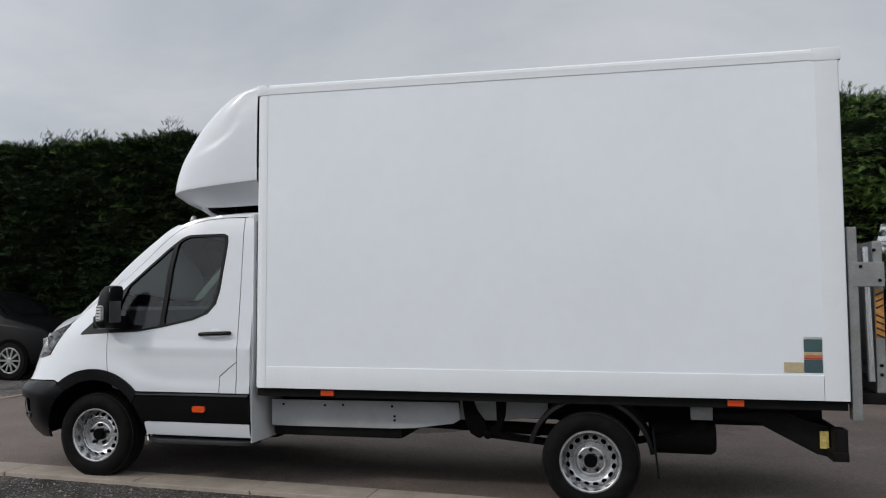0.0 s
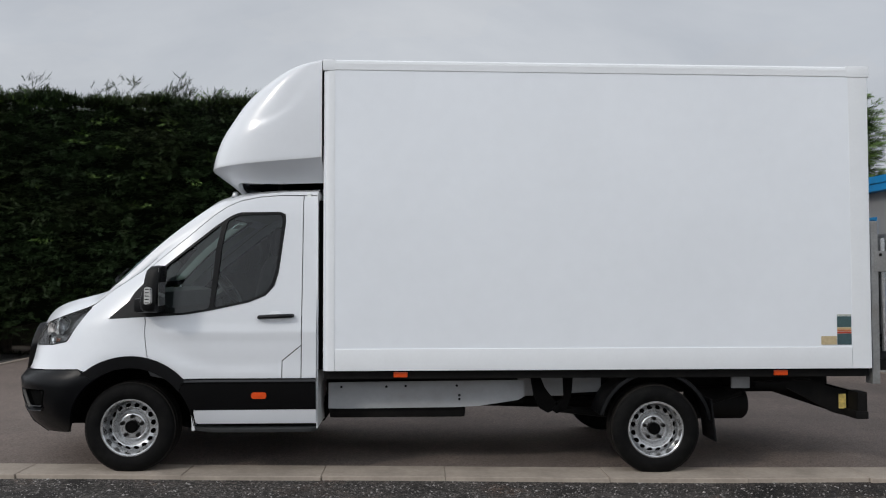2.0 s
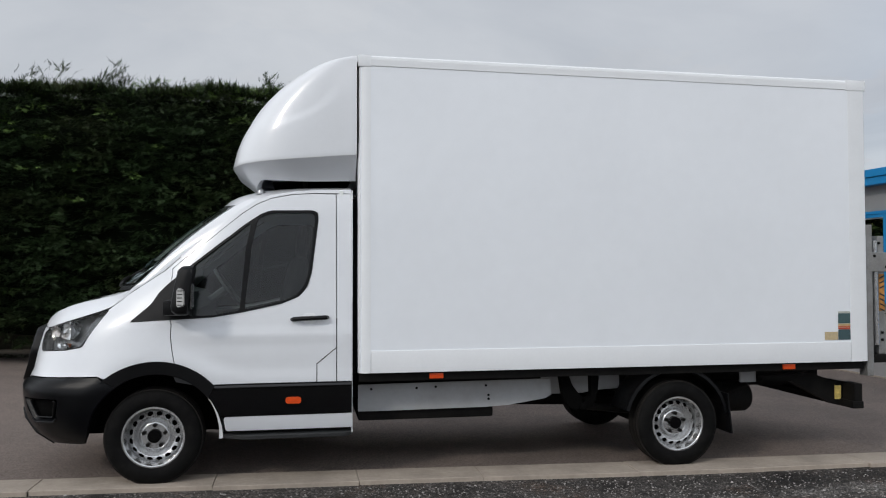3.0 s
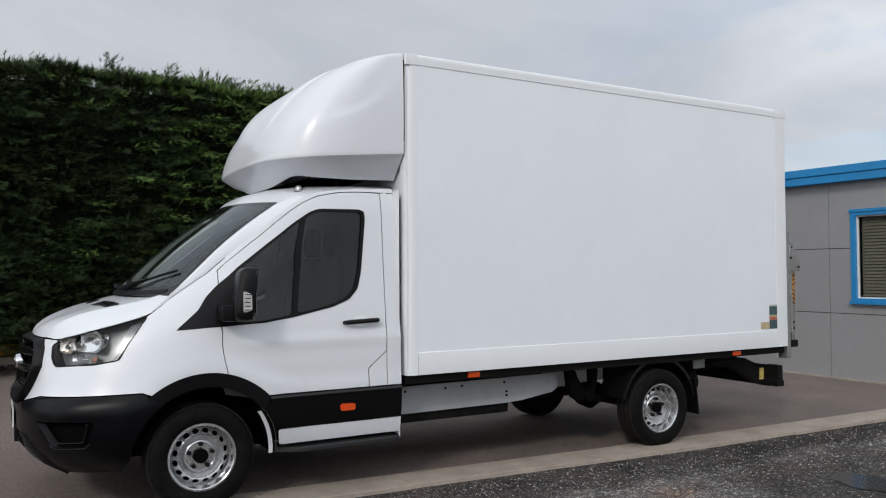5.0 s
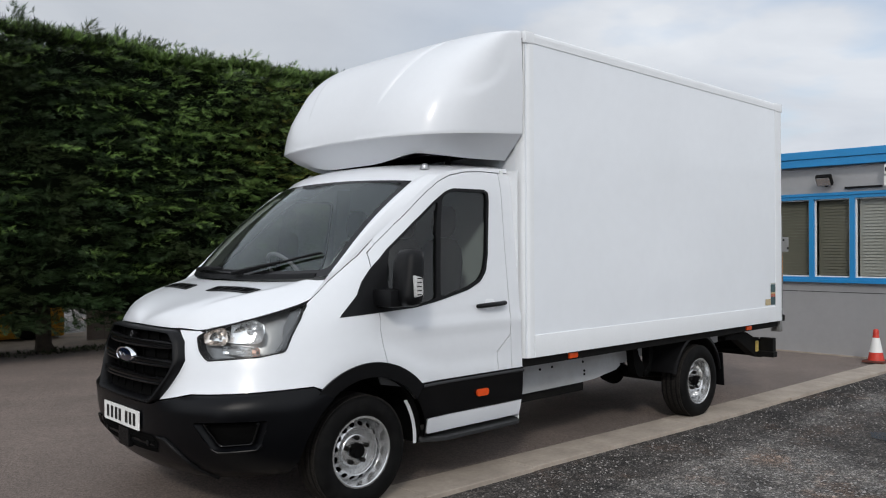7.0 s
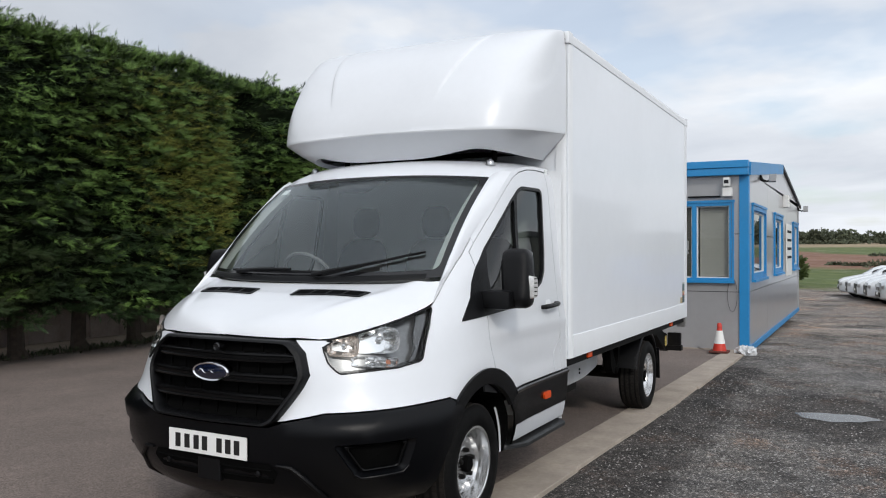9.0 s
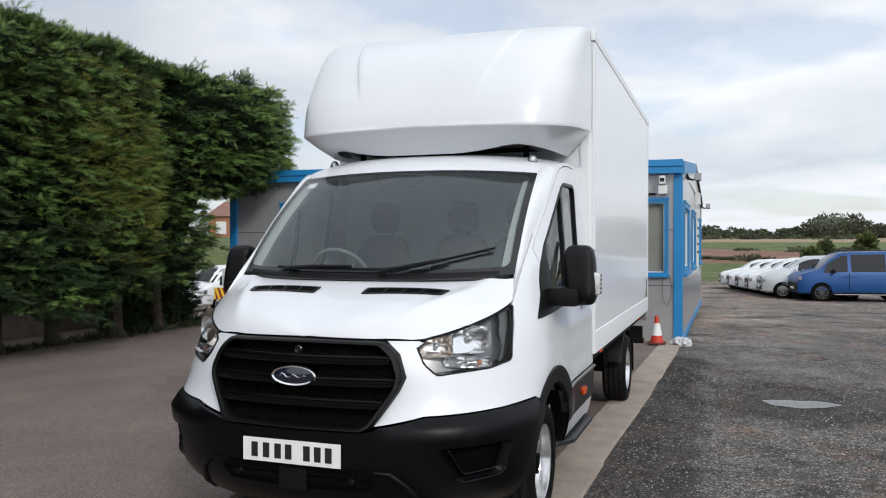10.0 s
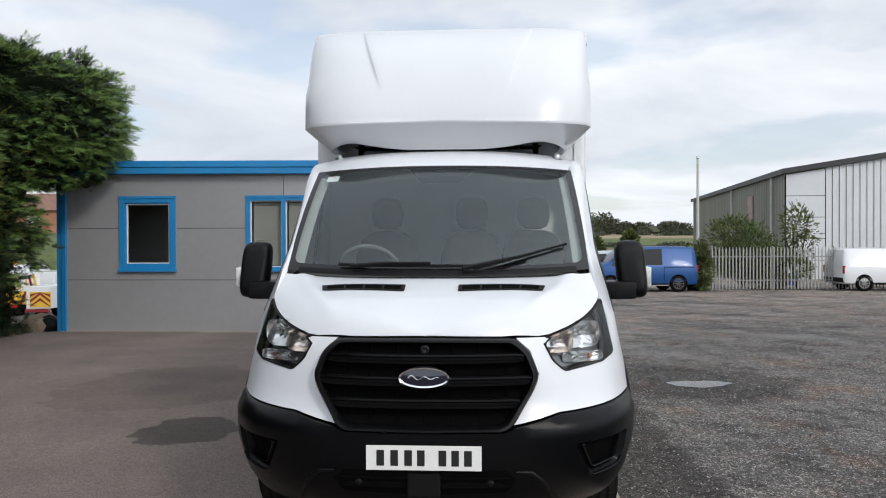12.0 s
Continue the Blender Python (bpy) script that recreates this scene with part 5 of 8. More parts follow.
bm = bmesh.new()
vs = [[(x, y, z) for y, z in ((-BY + 0.012, BZ0 + 0.01), (BY - 0.012, BZ0 + 0.01), (BY - 0.012, roof_z(x) - 0.05), (0, roof_z(x) + 0.0), (-BY + 0.012, roof_z(x) - 0.05))] for x in (BX0 + 0.012, BX1 - 0.012)]
loft(bm, vs, True, True)
bmesh.ops.recalc_face_normals(bm, faces=bm.faces[:])
cargo = part("box_body", bm, M["grp"], truck, "smooth white panelled cargo box")
for s in (-1, 1):
    y0, y1 = s * (BY - 0.02), s * (BY - 0.004)
    bm = bmesh.new()
    rows = [[(x, s * (BY - 0.0035), z) for z in [0.90 + (roof_z(x) - 0.07 - 0.90) * k / 8 for k in range(9)]] for x in [1.52 + (5.46 - 1.52) * k / 12 for k in range(13)]]
    loft(bm, rows, False)
    bmesh.ops.recalc_face_normals(bm, faces=bm.faces[:])
    for f in bm.faces:
        if f.normal.y * s < 0:
            f.normal_flip()
    part("side_sheet", bm, M["grp"], cargo, "smooth white side sheet", True)
    bm = bmesh.new()
    box(bm, 1.525, 5.453, min(s * 0.99, s * (BY + 0.003)), max(s * 0.99, s * (BY + 0.003)), BZ0, 0.918, 0.006)
    part("bottom_rail", bm, M["trim"], cargo, "", True)
    bm = bmesh.new()
    prof = [(-0.08, -0.001), (-0.076, 0.0015), (-0.03, 0.003), (-0.012, 0.0), (0.0, -0.014), (0.004, -0.05), (0.004, -0.10), (-0.08, -0.10)]
    rows = [[(x, s * (BY + dy), roof_z(x) + dz) for dz, dy in prof] for x in (1.448, 5.50)]
    loft(bm, rows, True, True)
    bmesh.ops.recalc_face_normals(bm, faces=bm.faces[:])
    part("top_rail", bm, M["trim"], cargo)
    for x0, x1, r in ((1.432, 1.522, 0.055), (5.457, 5.610, 0.012)):
        bm = bmesh.new()
        k = 1 if x0 < 3 else -1
        xo, xi = (x0, x1) if k > 0 else (x1, x0)
        prof = [(xi, BY - 0.02), (xi, BY - 0.001), (xo + k * r, BY - 0.001)] + [(xo + k * r * (1 - math.sin(a)), BY - 0.001 - r * (1 - math.cos(a))) for a in (0.4, 0.8, 1.2, 1.57)] + [(xo, BY - 0.10)]
        rows = [[(x, s * y, z) for x, y in prof] for z in (BZ0, roof_z(x0) - 0.085)]
        loft(bm, rows, True, True)
        bmesh.ops.recalc_face_normals(bm, faces=bm.faces[:])
        part("corner_post", bm, M["trim"], cargo, "", True)
    bm = bmesh.new()
    box(bm, 5.44, 5.622, min(s * 0.98, s * (BY + 0.004)), max(s * 0.98, s * (BY + 0.004)), roof_z(5.6) - 0.085, roof_z(5.6) + 0.004, 0.012)
    part("corner_cap", bm, M["trim"], cargo, "", True)
    bm = bmesh.new()
    box(bm, 1.430, 1.528, min(s * 0.96, s * (BY + 0.004)), max(s * 0.96, s * (BY + 0.004)), roof_z(1.45) - 0.085, roof_z(1.45) + 0.002, 0.014)
    part("corner_cap", bm, M["trim"], cargo, "", True)
    for x in (1.963, 4.862):
        bm = bmesh.new()
        box(bm, x, x + 0.105, min(s * 0.97, s * 1.0), max(s * 0.97, s * 1.0), 0.702, 0.742, 0.006)
        part("side_marker", bm, M["amber"], cargo, "orange marker lamp")
bm = bmesh.new()
rows = [[(x, y, roof_z(x) - 0.004 + 0.02 * (1 - (y / BY) ** 2)) for y in [BY * 0.97 * k / 6 for k in range(-6, 7)]] for x in (1.45, 3.5, 5.6)]
loft(bm, rows, False)
part("box_roof", bm, M["grp"], cargo, "", True)
# faded stickers low on the passenger side
def sticker(x0, x1, z0, z1, rgb, name):
    bm = bmesh.new()
    y = -(BY + 0.0005)
    vs = [bm.verts.new(p) for p in ((x0, y, z0), (x1, y, z0), (x1, y, z1), (x0, y, z1))]
    bm.faces.new(vs)
    part("sticker", bm, material(name, rgb, 0.5, vary=0.15, scale=40), cargo, name.replace("_", " "))


sticker(5.338, 5.449, 0.935, 1.018, (0.045, 0.085, 0.095), "faded teal sticker")
sticker(5.338, 5.449, 1.068, 1.150, (0.050, 0.100, 0.105), "faded dark teal sticker")
sticker(5.338, 5.449, 1.020, 1.034, (0.42, 0.07, 0.04), "faded red strip sticker")
sticker(5.338, 5.449, 1.036, 1.050, (0.50, 0.17, 0.07), "faded orange strip sticker")
sticker(5.338, 5.449, 1.051, 1.066, (0.52, 0.40, 0.22), "faded sand strip sticker")
sticker(5.338, 5.449, 1.152, 1.166, (0.45, 0.47, 0.42), "pale label strip sticker")
sticker(5.215, 5.335, 0.935, 1.000, (0.50, 0.40, 0.24), "faded sand label sticker")

# wind deflector over the cab
DEF = [(2.185, 0.70, 0.80), (2.165, 0.665, 0.835), (2.225, 0.577, 0.920), (2.287, 0.490, 1.004), (2.297, 0.487, 1.006), (2.40, 0.508, 1.008), (2.52, 0.552, 1.010), (2.64, 0.610, 1.010), (2.76, 0.688, 1.010), (2.87, 0.788, 1.008), (2.96, 0.905, 1.006), (3.03, 1.035, 1.002), (3.075, 1.170, 1.000), (3.098, 1.315, 0.992), (3.103, 1.43, 0.975)]
step01 = lambda v: max(0.0, min(1.0, v)) ** 2 * (3 - 2 * max(0.0, min(1.0, v)))
# curved crease on each flank: the shell tucks in above it
crease_z = lerp_table([(0.55, 2.50), (0.80, 2.545), (0.95, 2.59), (1.08, 2.645), (1.18, 2.72), (1.26, 2.82), (1.32, 2.92), (1.37, 3.04), (1.43, 3.20)])


def smooth_rows(table, n):
    """More rows between the given ones, on a smooth curve through them."""
    out = []
    for a in range(len(table) - 1):
        p0, p1, p2, p3 = (table[min(max(a + k, 0), len(table) - 1)] for k in (-1, 0, 1, 2))
        for k in range(n):
            f = k / n
            out.append(tuple(0.5 * (2 * q1 + (q2 - q0) * f + (2 * q0 - 5 * q1 + 4 * q2 - q3) * f * f + (3 * q1 - q0 - 3 * q2 + q3) * f ** 3) for q0, q1, q2, q3 in zip(p0, p1, p2, p3)))
    return out + [table[-1]]


bm = bmesh.new()
rows = []
for z, xf, w in DEF[:4] + smooth_rows(DEF[4:], 4):
    n = 4.4
    crease = min(0.60, max(0.36, 0.39 + 0.36 * (z - 2.50)))
    half = [crease * k / 14 for k in range(15)] + [crease + 0.007 * k for k in (1, 2, 3, 4)]
    th0 = math.asin(min(1.0, ((crease + 0.028) / w) ** (n / 2)))
    half += [w * math.sin(th0 + (math.pi / 2 - th0) * k / 48) ** (2 / n) for k in range(1, 49)]
    row = []
    for y in [-v for v in half[:0:-1]] + half:
        c = max(0.0, 1 - min(1.0, abs(y) / w) ** n) ** (1 / n)
        x = 1.422 - (1.422 - xf) * c
        t2 = max(0.0, min(1.0, (x - xf) / (1.432 - xf))) if xf < 1.4 else 1.0
        # the outer panels of the face step back behind a crease that fades low down
        step = 0.020 * step01((z - 2.50) / 0.22) * step01((abs(y) - crease) / 0.026) * step01((1.30 - x) / 0.4) * step01((3.10 - z) / 0.10)
        tuck = 0.008 * step01((z - crease_z(x)) / 0.045) * step01((x - 0.72) / 0.25) * step01((abs(y) - 0.70) / 0.2) * step01((1.43 - x) / 0.03)
        if z > 2.29:
            rise = 0.080 * t2 * max(0.0, 1 - (z - 2.297) / 0.45)
        else:
            rise = 0.02 * t2 + 0.060 * t2 * (z - 2.165) / 0.13
        arch_up = (0.036 * math.exp(-((abs(y) - 0.64) / 0.15) ** 2) - 0.016 * step01((0.50 - abs(y)) / 0.3)) * step01((1.15 - x) / 0.3) if z < 2.2 else 0.0
        row.append((x + step, -math.copysign(max(0.0, abs(y) - tuck), y), z + rise + arch_up + (0.02 if 2.2 < z < 2.299 else 0.0) * (1 - abs(y)) * (1 if z > 2.27 else 0.5)))
    rows.append(row)
loft(bm, rows, False)
bmesh.ops.recalc_face_normals(bm, faces=bm.faces[:])
deflector = part("wind_deflector", bm, M["paint"], truck, "white moulded wind deflector over the cab", True, 32)
# near-black sheet closes the hollow shell; its dark is put into the colour
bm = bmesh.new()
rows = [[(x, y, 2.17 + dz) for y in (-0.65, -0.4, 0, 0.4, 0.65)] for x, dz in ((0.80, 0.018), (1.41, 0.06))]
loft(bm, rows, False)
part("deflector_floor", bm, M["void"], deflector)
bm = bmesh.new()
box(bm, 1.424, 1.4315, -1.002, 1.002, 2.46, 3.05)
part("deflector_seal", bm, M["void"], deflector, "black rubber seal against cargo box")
for s in (-1, 1):
    bm = bmesh.new()
    tube(bm, [(1.05, s * 0.62, 2.13), (1.05, s * 0.62, 2.23)], 0.02, 8)
    part("deflector_bracket", bm, M["dark"], deflector)
bm = bmesh.new()
box(bm, 1.386, 1.393, -0.985, 0.985, 0.325, 2.10)
part("cab_back_plate", bm, M["trim"], truck, "thin white plate behind cab")
# black block filling the gap: the gap's shade put into the colour
bm = bmesh.new()
box(bm, 1.396, 1.424, -0.93, 0.93, 0.755, 2.04)
part("gap_shade", bm, M["void"], truck, "black gap between cab and cargo box")

# chassis under the box
for s in (-1, 1):
    bm = bmesh.new()
    box(bm, 1.40, 5.55, min(s * 0.38, s * 0.45), max(s * 0.38, s * 0.45), 0.50, 0.68)
    part("chassis_rail", bm, M["dark"], truck)
    bm = bmesh.new()
    pl = [(1.45, 0.635), (2.97, 0.645), (2.985, 0.52), (2.93, 0.490), (2.62, 0.446), (2.45, 0.438), (1.60, 0.432), (1.45, 0.434)]
    panel(bm, pl, [], lambda u, v, o: (u, s * (0.755 + o), v), 0.3, 0.02)
    bmesh.ops.recalc_face_normals(bm, faces=bm.faces[:])
    rail_side = part("chassis_side_plate", bm, M["chassis"], truck, "grey-white chassis side plate")
    for x, z in ((1.55, 0.60), (2.05, 0.605), (2.45, 0.605), (2.47, 0.53), (2.47, 0.50), (1.9, 0.60)):
        bm = bmesh.new()
        lathe(bm, (x, s * 0.755, z), (0, s, 0), [(0, 0.010), (0.008, 0.009), (0.009, 0.0005)], 8)
        part("bolt", bm, M["dark"], rail_side)
    bm = bmesh.new()
    panel(bm, [(2.95, 0.64), (3.62, 0.645), (3.62, 0.53), (3.40, 0.52), (3.30, 0.50), (2.95, 0.50)], [], lambda u, v, o: (u, s * (0.60 + o), v), 0.3, 0.02)
    bmesh.ops.recalc_face_normals(bm, faces=bm.faces[:])
    part("chassis_inner_plate", bm, M["chassis"], truck)
    bm = bmesh.new()
    box(bm, 1.44, 5.60, min(s * 0.90, s * 0.985), max(s * 0.90, s * 0.985), 0.69, 0.756)
    part("subframe_rail", bm, M["dark"], truck)
    # spring hanger, leaf spring
    bm = bmesh.new()
    for prong in ([(3.02, 0.70), (3.085, 0.70), (3.125, 0.60), (3.20, 0.505), (3.215, 0.44), (3.15, 0.405), (3.085, 0.44), (3.045, 0.53)], [(3.275, 0.70), (3.345, 0.70), (3.335, 0.57), (3.315, 0.49), (3.285, 0.425), (3.205, 0.41), (3.22, 0.47), (3.28, 0.52)]):
        panel(bm, rounded(prong, 0.012, 2), [], lambda u, v, o: (u, s * (0.86 + o), v), 0.2, 0.07)
    lathe(bm, (3.215, s * 0.86, 0.435), (0, s, 0), [(-0.07, 0.001), (-0.07, 0.030), (0.012, 0.030), (0.018, 0.018), (0.018, 0.001)], 12)
    bmesh.ops.recalc_face_normals(bm, faces=bm.faces[:])
    part("spring_hanger", bm, M["void"], truck, "black forged spring hanger", True)
    bm = bmesh.new()
    tube(bm, [(3.22, s * 0.80, 0.43), (3.6, s * 0.62, 0.36), (3.954, s * 0.62, 0.33), (4.4, s * 0.62, 0.42), (4.75, s * 0.62, 0.52)], 0.03, 6)
    part("leaf_spring", bm, M["dark"], truck)
    # rear mudguard and flap
    bm = bmesh.new()
    arc = arc_points(0.445, 8, 166, 24, 3.954, 0.300)
    shrunk = lambda f, y: [(3.954 + (x - 3.954) * f, s * y, min(0.3 + (z - 0.3) * f, 0.742)) for x, z in arc]
    loft(bm, [shrunk(0.90, 0.62), shrunk(1.0, 0.66), shrunk(1.0, 0.94), shrunk(0.985, 0.965), shrunk(0.93, 0.97), shrunk(0.915, 0.955)], False)
    part("rear_mudguard", bm, M["black"], truck, "black plastic mudguard", True)
    bm = bmesh.new()
    obox(bm, (4.395, s * 0.85, 0.36), ((1, 0, 0.10), (0, 1, 0), (-0.10, 0, 1)), (0.014, 0.27, 0.32), 0.004)
    part("mudflap", bm, M["black"], truck, "black rubber mudflap")
    # hanger behind the wheel
    bm = bmesh.new()
    box(bm, 4.64, 4.79, min(s * 0.70, s * 0.72), max(s * 0.70, s * 0.72), 0.565, 0.655, 0.01)
    part("spring_shackle_plate", bm, M["chassis"], truck)
bm = bmesh.new()
box(bm, 1.45, 2.52, -0.72, 0.0, 0.350, 0.50, 0.04)
part("fuel_tank", bm, M["dark"], truck, "black fuel tank", True)
bm = bmesh.new()
tube(bm, [(3.954, -0.75, 0.30), (3.954, -0.2, 0.30), (3.954, 0.2, 0.30), (3.954, 0.75, 0.30)], [0.06, 0.06, 0.06, 0.06], 12)
lathe(bm, (3.954, 0, 0.30), (1, 0, 0), [(-0.15, 0.02), (-0.12, 0.10), (0, 0.15), (0.12, 0.10), (0.15, 0.02)], 16)
part("rear_axle", bm, M["dark"], truck, "", True)
bm = bmesh.new()
tube(bm, [(1.4, 0.1, 0.40), (3.9, 0.0, 0.34)], 0.05, 10)
part("drive_shaft", bm, M["dark"], truck, "", True)
bm = bmesh.new()
tube(bm, [(-0.0, -0.75, 0.30), (0.0, 0.75, 0.30)], 0.05, 10)
part("front_axle", bm, M["dark"], truck, "", True)
bm = bmesh.new()
tube(bm, [(3.0, 0.45, 0.45), (3.6, 0.5, 0.50), (4.3, 0.55, 0.42), (4.75, 0.75, 0.40)], 0.035, 8)
part("exhaust_pipe", bm, M["dark"], truck, "", True)
bm = bmesh.new()
lathe(bm, (4.35, -0.50, 0.42), (1, 0, 0), [(0, 0.02), (0.004, 0.11), (0.02, 0.13), (0.44, 0.13), (0.47, 0.11), (0.475, 0.02)], 18)
part("air_tank", bm, M["dark"], truck, "", True)

# rear under-run bar with lamps
for s in (-1, 1):
    bm = bmesh.new()
    pl = [(4.80, 0.62), (4.80, 0.59), (5.06, 0.575), (5.44, 0.375), (5.62, 0.335), (5.63, 0.385), (5.58, 0.41), (5.58, 0.54), (5.42, 0.575), (5.25, 0.64)]
    panel(bm, pl, [], lambda u, v, o: (u, s * (0.80 + o), v), 0.4, 0.09)
    bmesh.ops.recalc_face_normals(bm, faces=bm.faces[:])
    part("underrun_arm", bm, M["dark"], truck)
    bm = bmesh.new()
    box(bm, 5.46, 5.515, min(s * 0.80, s * 0.812), max(s * 0.80, s * 0.812), 0.415, 0.53, 0.004)
    part("rear_side_lamp", bm, material("pale_yellow_lens", (0.65, 0.50, 0.16), 0.3, vary=0.4, scale=50), truck, "pale yellow reflector plate")
    bm = bmesh.new()
    box(bm, 5.57, 5.60, min(s * 0.62, s * 0.80), max(s * 0.62, s * 0.80), 0.42, 0.53, 0.01)
    part("tail_lamp", bm, M["red"], truck, "red tail lamp")
    bm = bmesh.new()
    box(bm, 5.525, 5.60, min(s * 0.815, s * 0.965), max(s * 0.815, s * 0.965), 0.385, 0.565, 0.012)
    part("lamp_box", bm, M["dark"], truck, "black rear lamp housing")
bm = bmesh.new()
box(bm, 5.50, 5.60, -0.98, 0.98, 0.36, 0.42, 0.012)
part("underrun_bar", bm, M["dark"], truck, "dark steel under-run bar")
bm = bmesh.new()
box(bm, 5.535, 5.562, -0.795, 0.795, 0.415, 0.560, 0.006)
part("lamp_board", bm, M["dark"], truck, "black board carrying rear lamps")

# folded tail lift
lift = []
for s in (-1, 1):
    bm = bmesh.new()
    box(bm, 5.625, 5.685, min(s * 0.90, s * 1.0), max(s * 0.90, s * 1.0), 0.63, 1.88, 0.008)
    post = part("lift_post", bm, M["galv"], truck, "galvanised tail lift post")
    bm = bmesh.new()
    box(bm, 5.655, 5.84, min(s * 0.985, s * 1.0) + 0.003 * s, max(s * 0.985, s * 1.0) + 0.003 * s, 1.49, 1.65, 0.006)
    part("lift_bracket", bm, M["galv"], post)
    bm = bmesh.new()
    tube(bm, [(5.74, s * 0.95, 1.75), (5.755, s * 0.95, 0.88)], 0.022, 8)
    part("lift_ram", bm, M["silver"], post, "", True)
bm = bmesh.new()
box(bm, 5.79, 5.85, -0.93, 0.93, 0.80, 1.79, 0.012)
plat = part("lift_platform", bm, M["galv"], truck, "folded galvanised tail lift platform")
bm = bmesh.new()
box(bm, 5.795, 5.845, -0.936, -0.929, 1.16, 1.47)
part("warning_strip", bm, material("worn_orange", (0.45, 0.20, 0.04), 0.6, vary=0.5, scale=25), plat, "worn orange warning strip")
for k in range(7):
    bm = bmesh.new()
    z = 1.175 + 0.042 * k
    lean = 0.022 if k > 3 else -0.022
    bm.faces.new([bm.verts.new((x, -0.9375, zz)) for x, zz in ((5.797, z), (5.843, z + lean), (5.843, z + lean + 0.013), (5.797, z + 0.013))])
    part("stripe", bm, M["ink"], plat, "black diagonal stripe")
for x, z in ((5.70, 1.62), (5.81, 1.53), (5.80, 1.73), (5.82, 0.98), (5.82, 0.92), (5.72, 1.0), (5.72, 0.92)):
    bm = bmesh.new()
    lathe(bm, (x, -1.002 if 1.5 < z < 1.7 else -0.93, z), (0, -1, 0), [(0, 0.012), (0.010, 0.011), (0.011, 0.0005)], 8)
    part("lift_bolt", bm, M["dark"], plat)
bm = bmesh.new()
box(bm, 5.58, 5.86, -0.95, 0.95, 0.73, 0.80, 0.01)
part("lift_base", bm, M["dark"], truck)

# ---- kerb slabs ----
kerb = thing("kerb", (0, -1, 0), "line of weathered concrete edging slabs flush with tarmac", "kerb", "", "structure")
kx, kn = -8.0, 0
while kx < 9.3:
    ln = (0.915, 1.21, 1.02)[kn % 3]
    kn += 1
    x0, x1 = kx + 0.0015, min(kx + ln - 0.0015, 9.40)
    bm = bmesh.new()
    jit = random.uniform(-0.004, 0.004)
    vs = []
    for x in (x0, x1):
        for y in (kerb_in(x) + 0.004, kerb_in(x) - 0.33 + random.uniform(-0.012, 0.012)):
            for dz in (-0.10, 0.012 + jit):
                vs.append(bm.verts.new((x, y, GROUND(x) + dz)))
    fs = [bm.faces.new([vs[i] for i in q]) for q in ((0, 1, 3, 2), (4, 6, 7, 5), (0, 4, 5, 1), (2, 3, 7, 6), (0, 2, 6, 4), (1, 5, 7, 3))]
    bmesh.ops.bevel(bm, geom=list({e for f in fs for e in f.edges}), offset=0.004, segments=1, affect='EDGES')
    bmesh.ops.recalc_face_normals(bm, faces=bm.faces[:])
    part("slab", bm, M["kerb"], kerb)
    kx += ln

# worn crumbs of stone along the lot's edge, as loose stuff
rng = np.random.default_rng(4)


def grit_mesh(x, y, r):
    """Loose stones as small pyramids lying on the ground."""
    n = len(x)
    base = np.array([(1, 0.2, 0), (-0.2, 1, 0), (-1, -0.3, 0), (0.3, -0.9, 0), (0.1, 0.1, 0.8)])
    a = rng.uniform(0, 6.28, n)
    ca, sa = np.cos(a)[:, None], np.sin(a)[:, None]
    bx = base[None, :, 0] * rng.uniform(0.7, 1.3, (n, 1))
    by = base[None, :, 1] * np.ones((n, 1))
    g = np.array([GROUND(v) for v in x]) - 0.02
    v = np.stack([x[:, None] + (bx * ca - by * sa) * r[:, None], y[:, None] + (bx * sa + by * ca) * r[:, None], g[:, None] + (base[None, :, 2] + 0.1) * r[:, None]], 2)
    f = (np.array([(0, 1, 4), (1, 2, 4), (2, 3, 4), (3, 0, 4)])[None] + 5 * np.arange(n)[:, None, None]).reshape(-1, 3)
    me = bpy.data.meshes.new("loose_gravel")
    me.from_pydata(v.reshape(-1, 3).tolist(), [], f.tolist())
    return me


n1, n2, n3 = 2200, 36000, 18000
x = np.concatenate([rng.uniform(-3, 9.3, n1), rng.uniform(-7, 10, n2), rng.uniform(10, 30, n3)])
y = np.concatenate([-1.08 - 0.018 * x[:n1] - abs(rng.normal(0, 0.5, n1)), rng.uniform(-8.5, -1.15, n2) - 0.018 * x[n1:n1 + n2], rng.uniform(-15, -1.35, n3)])
r = np.concatenate([rng.uniform(0.003, 0.009, n1), rng.uniform(0.003, 0.0095, n2), rng.uniform(0.006, 0.016, n3)])
r *= np.where(rng.random(len(r)) < 0.06, 1.6, 1.0)
inside_puddle = ((x - 4.46) / 0.25) ** 2 + ((y + 2.60) / 0.42) ** 2 < 1
grit = grit_mesh(x[~inside_puddle], y[~inside_puddle], r[~inside_puddle])
stone_grit = material("pale_grit", (0.20, 0.19, 0.18), 0.9, vary=0.3, scale=20, island=0.85)
grit.materials.append(stone_grit)
tagged(new("loose_gravel", grit), "loose pale grit on worn tarmac", "gravel", "", "stuff")


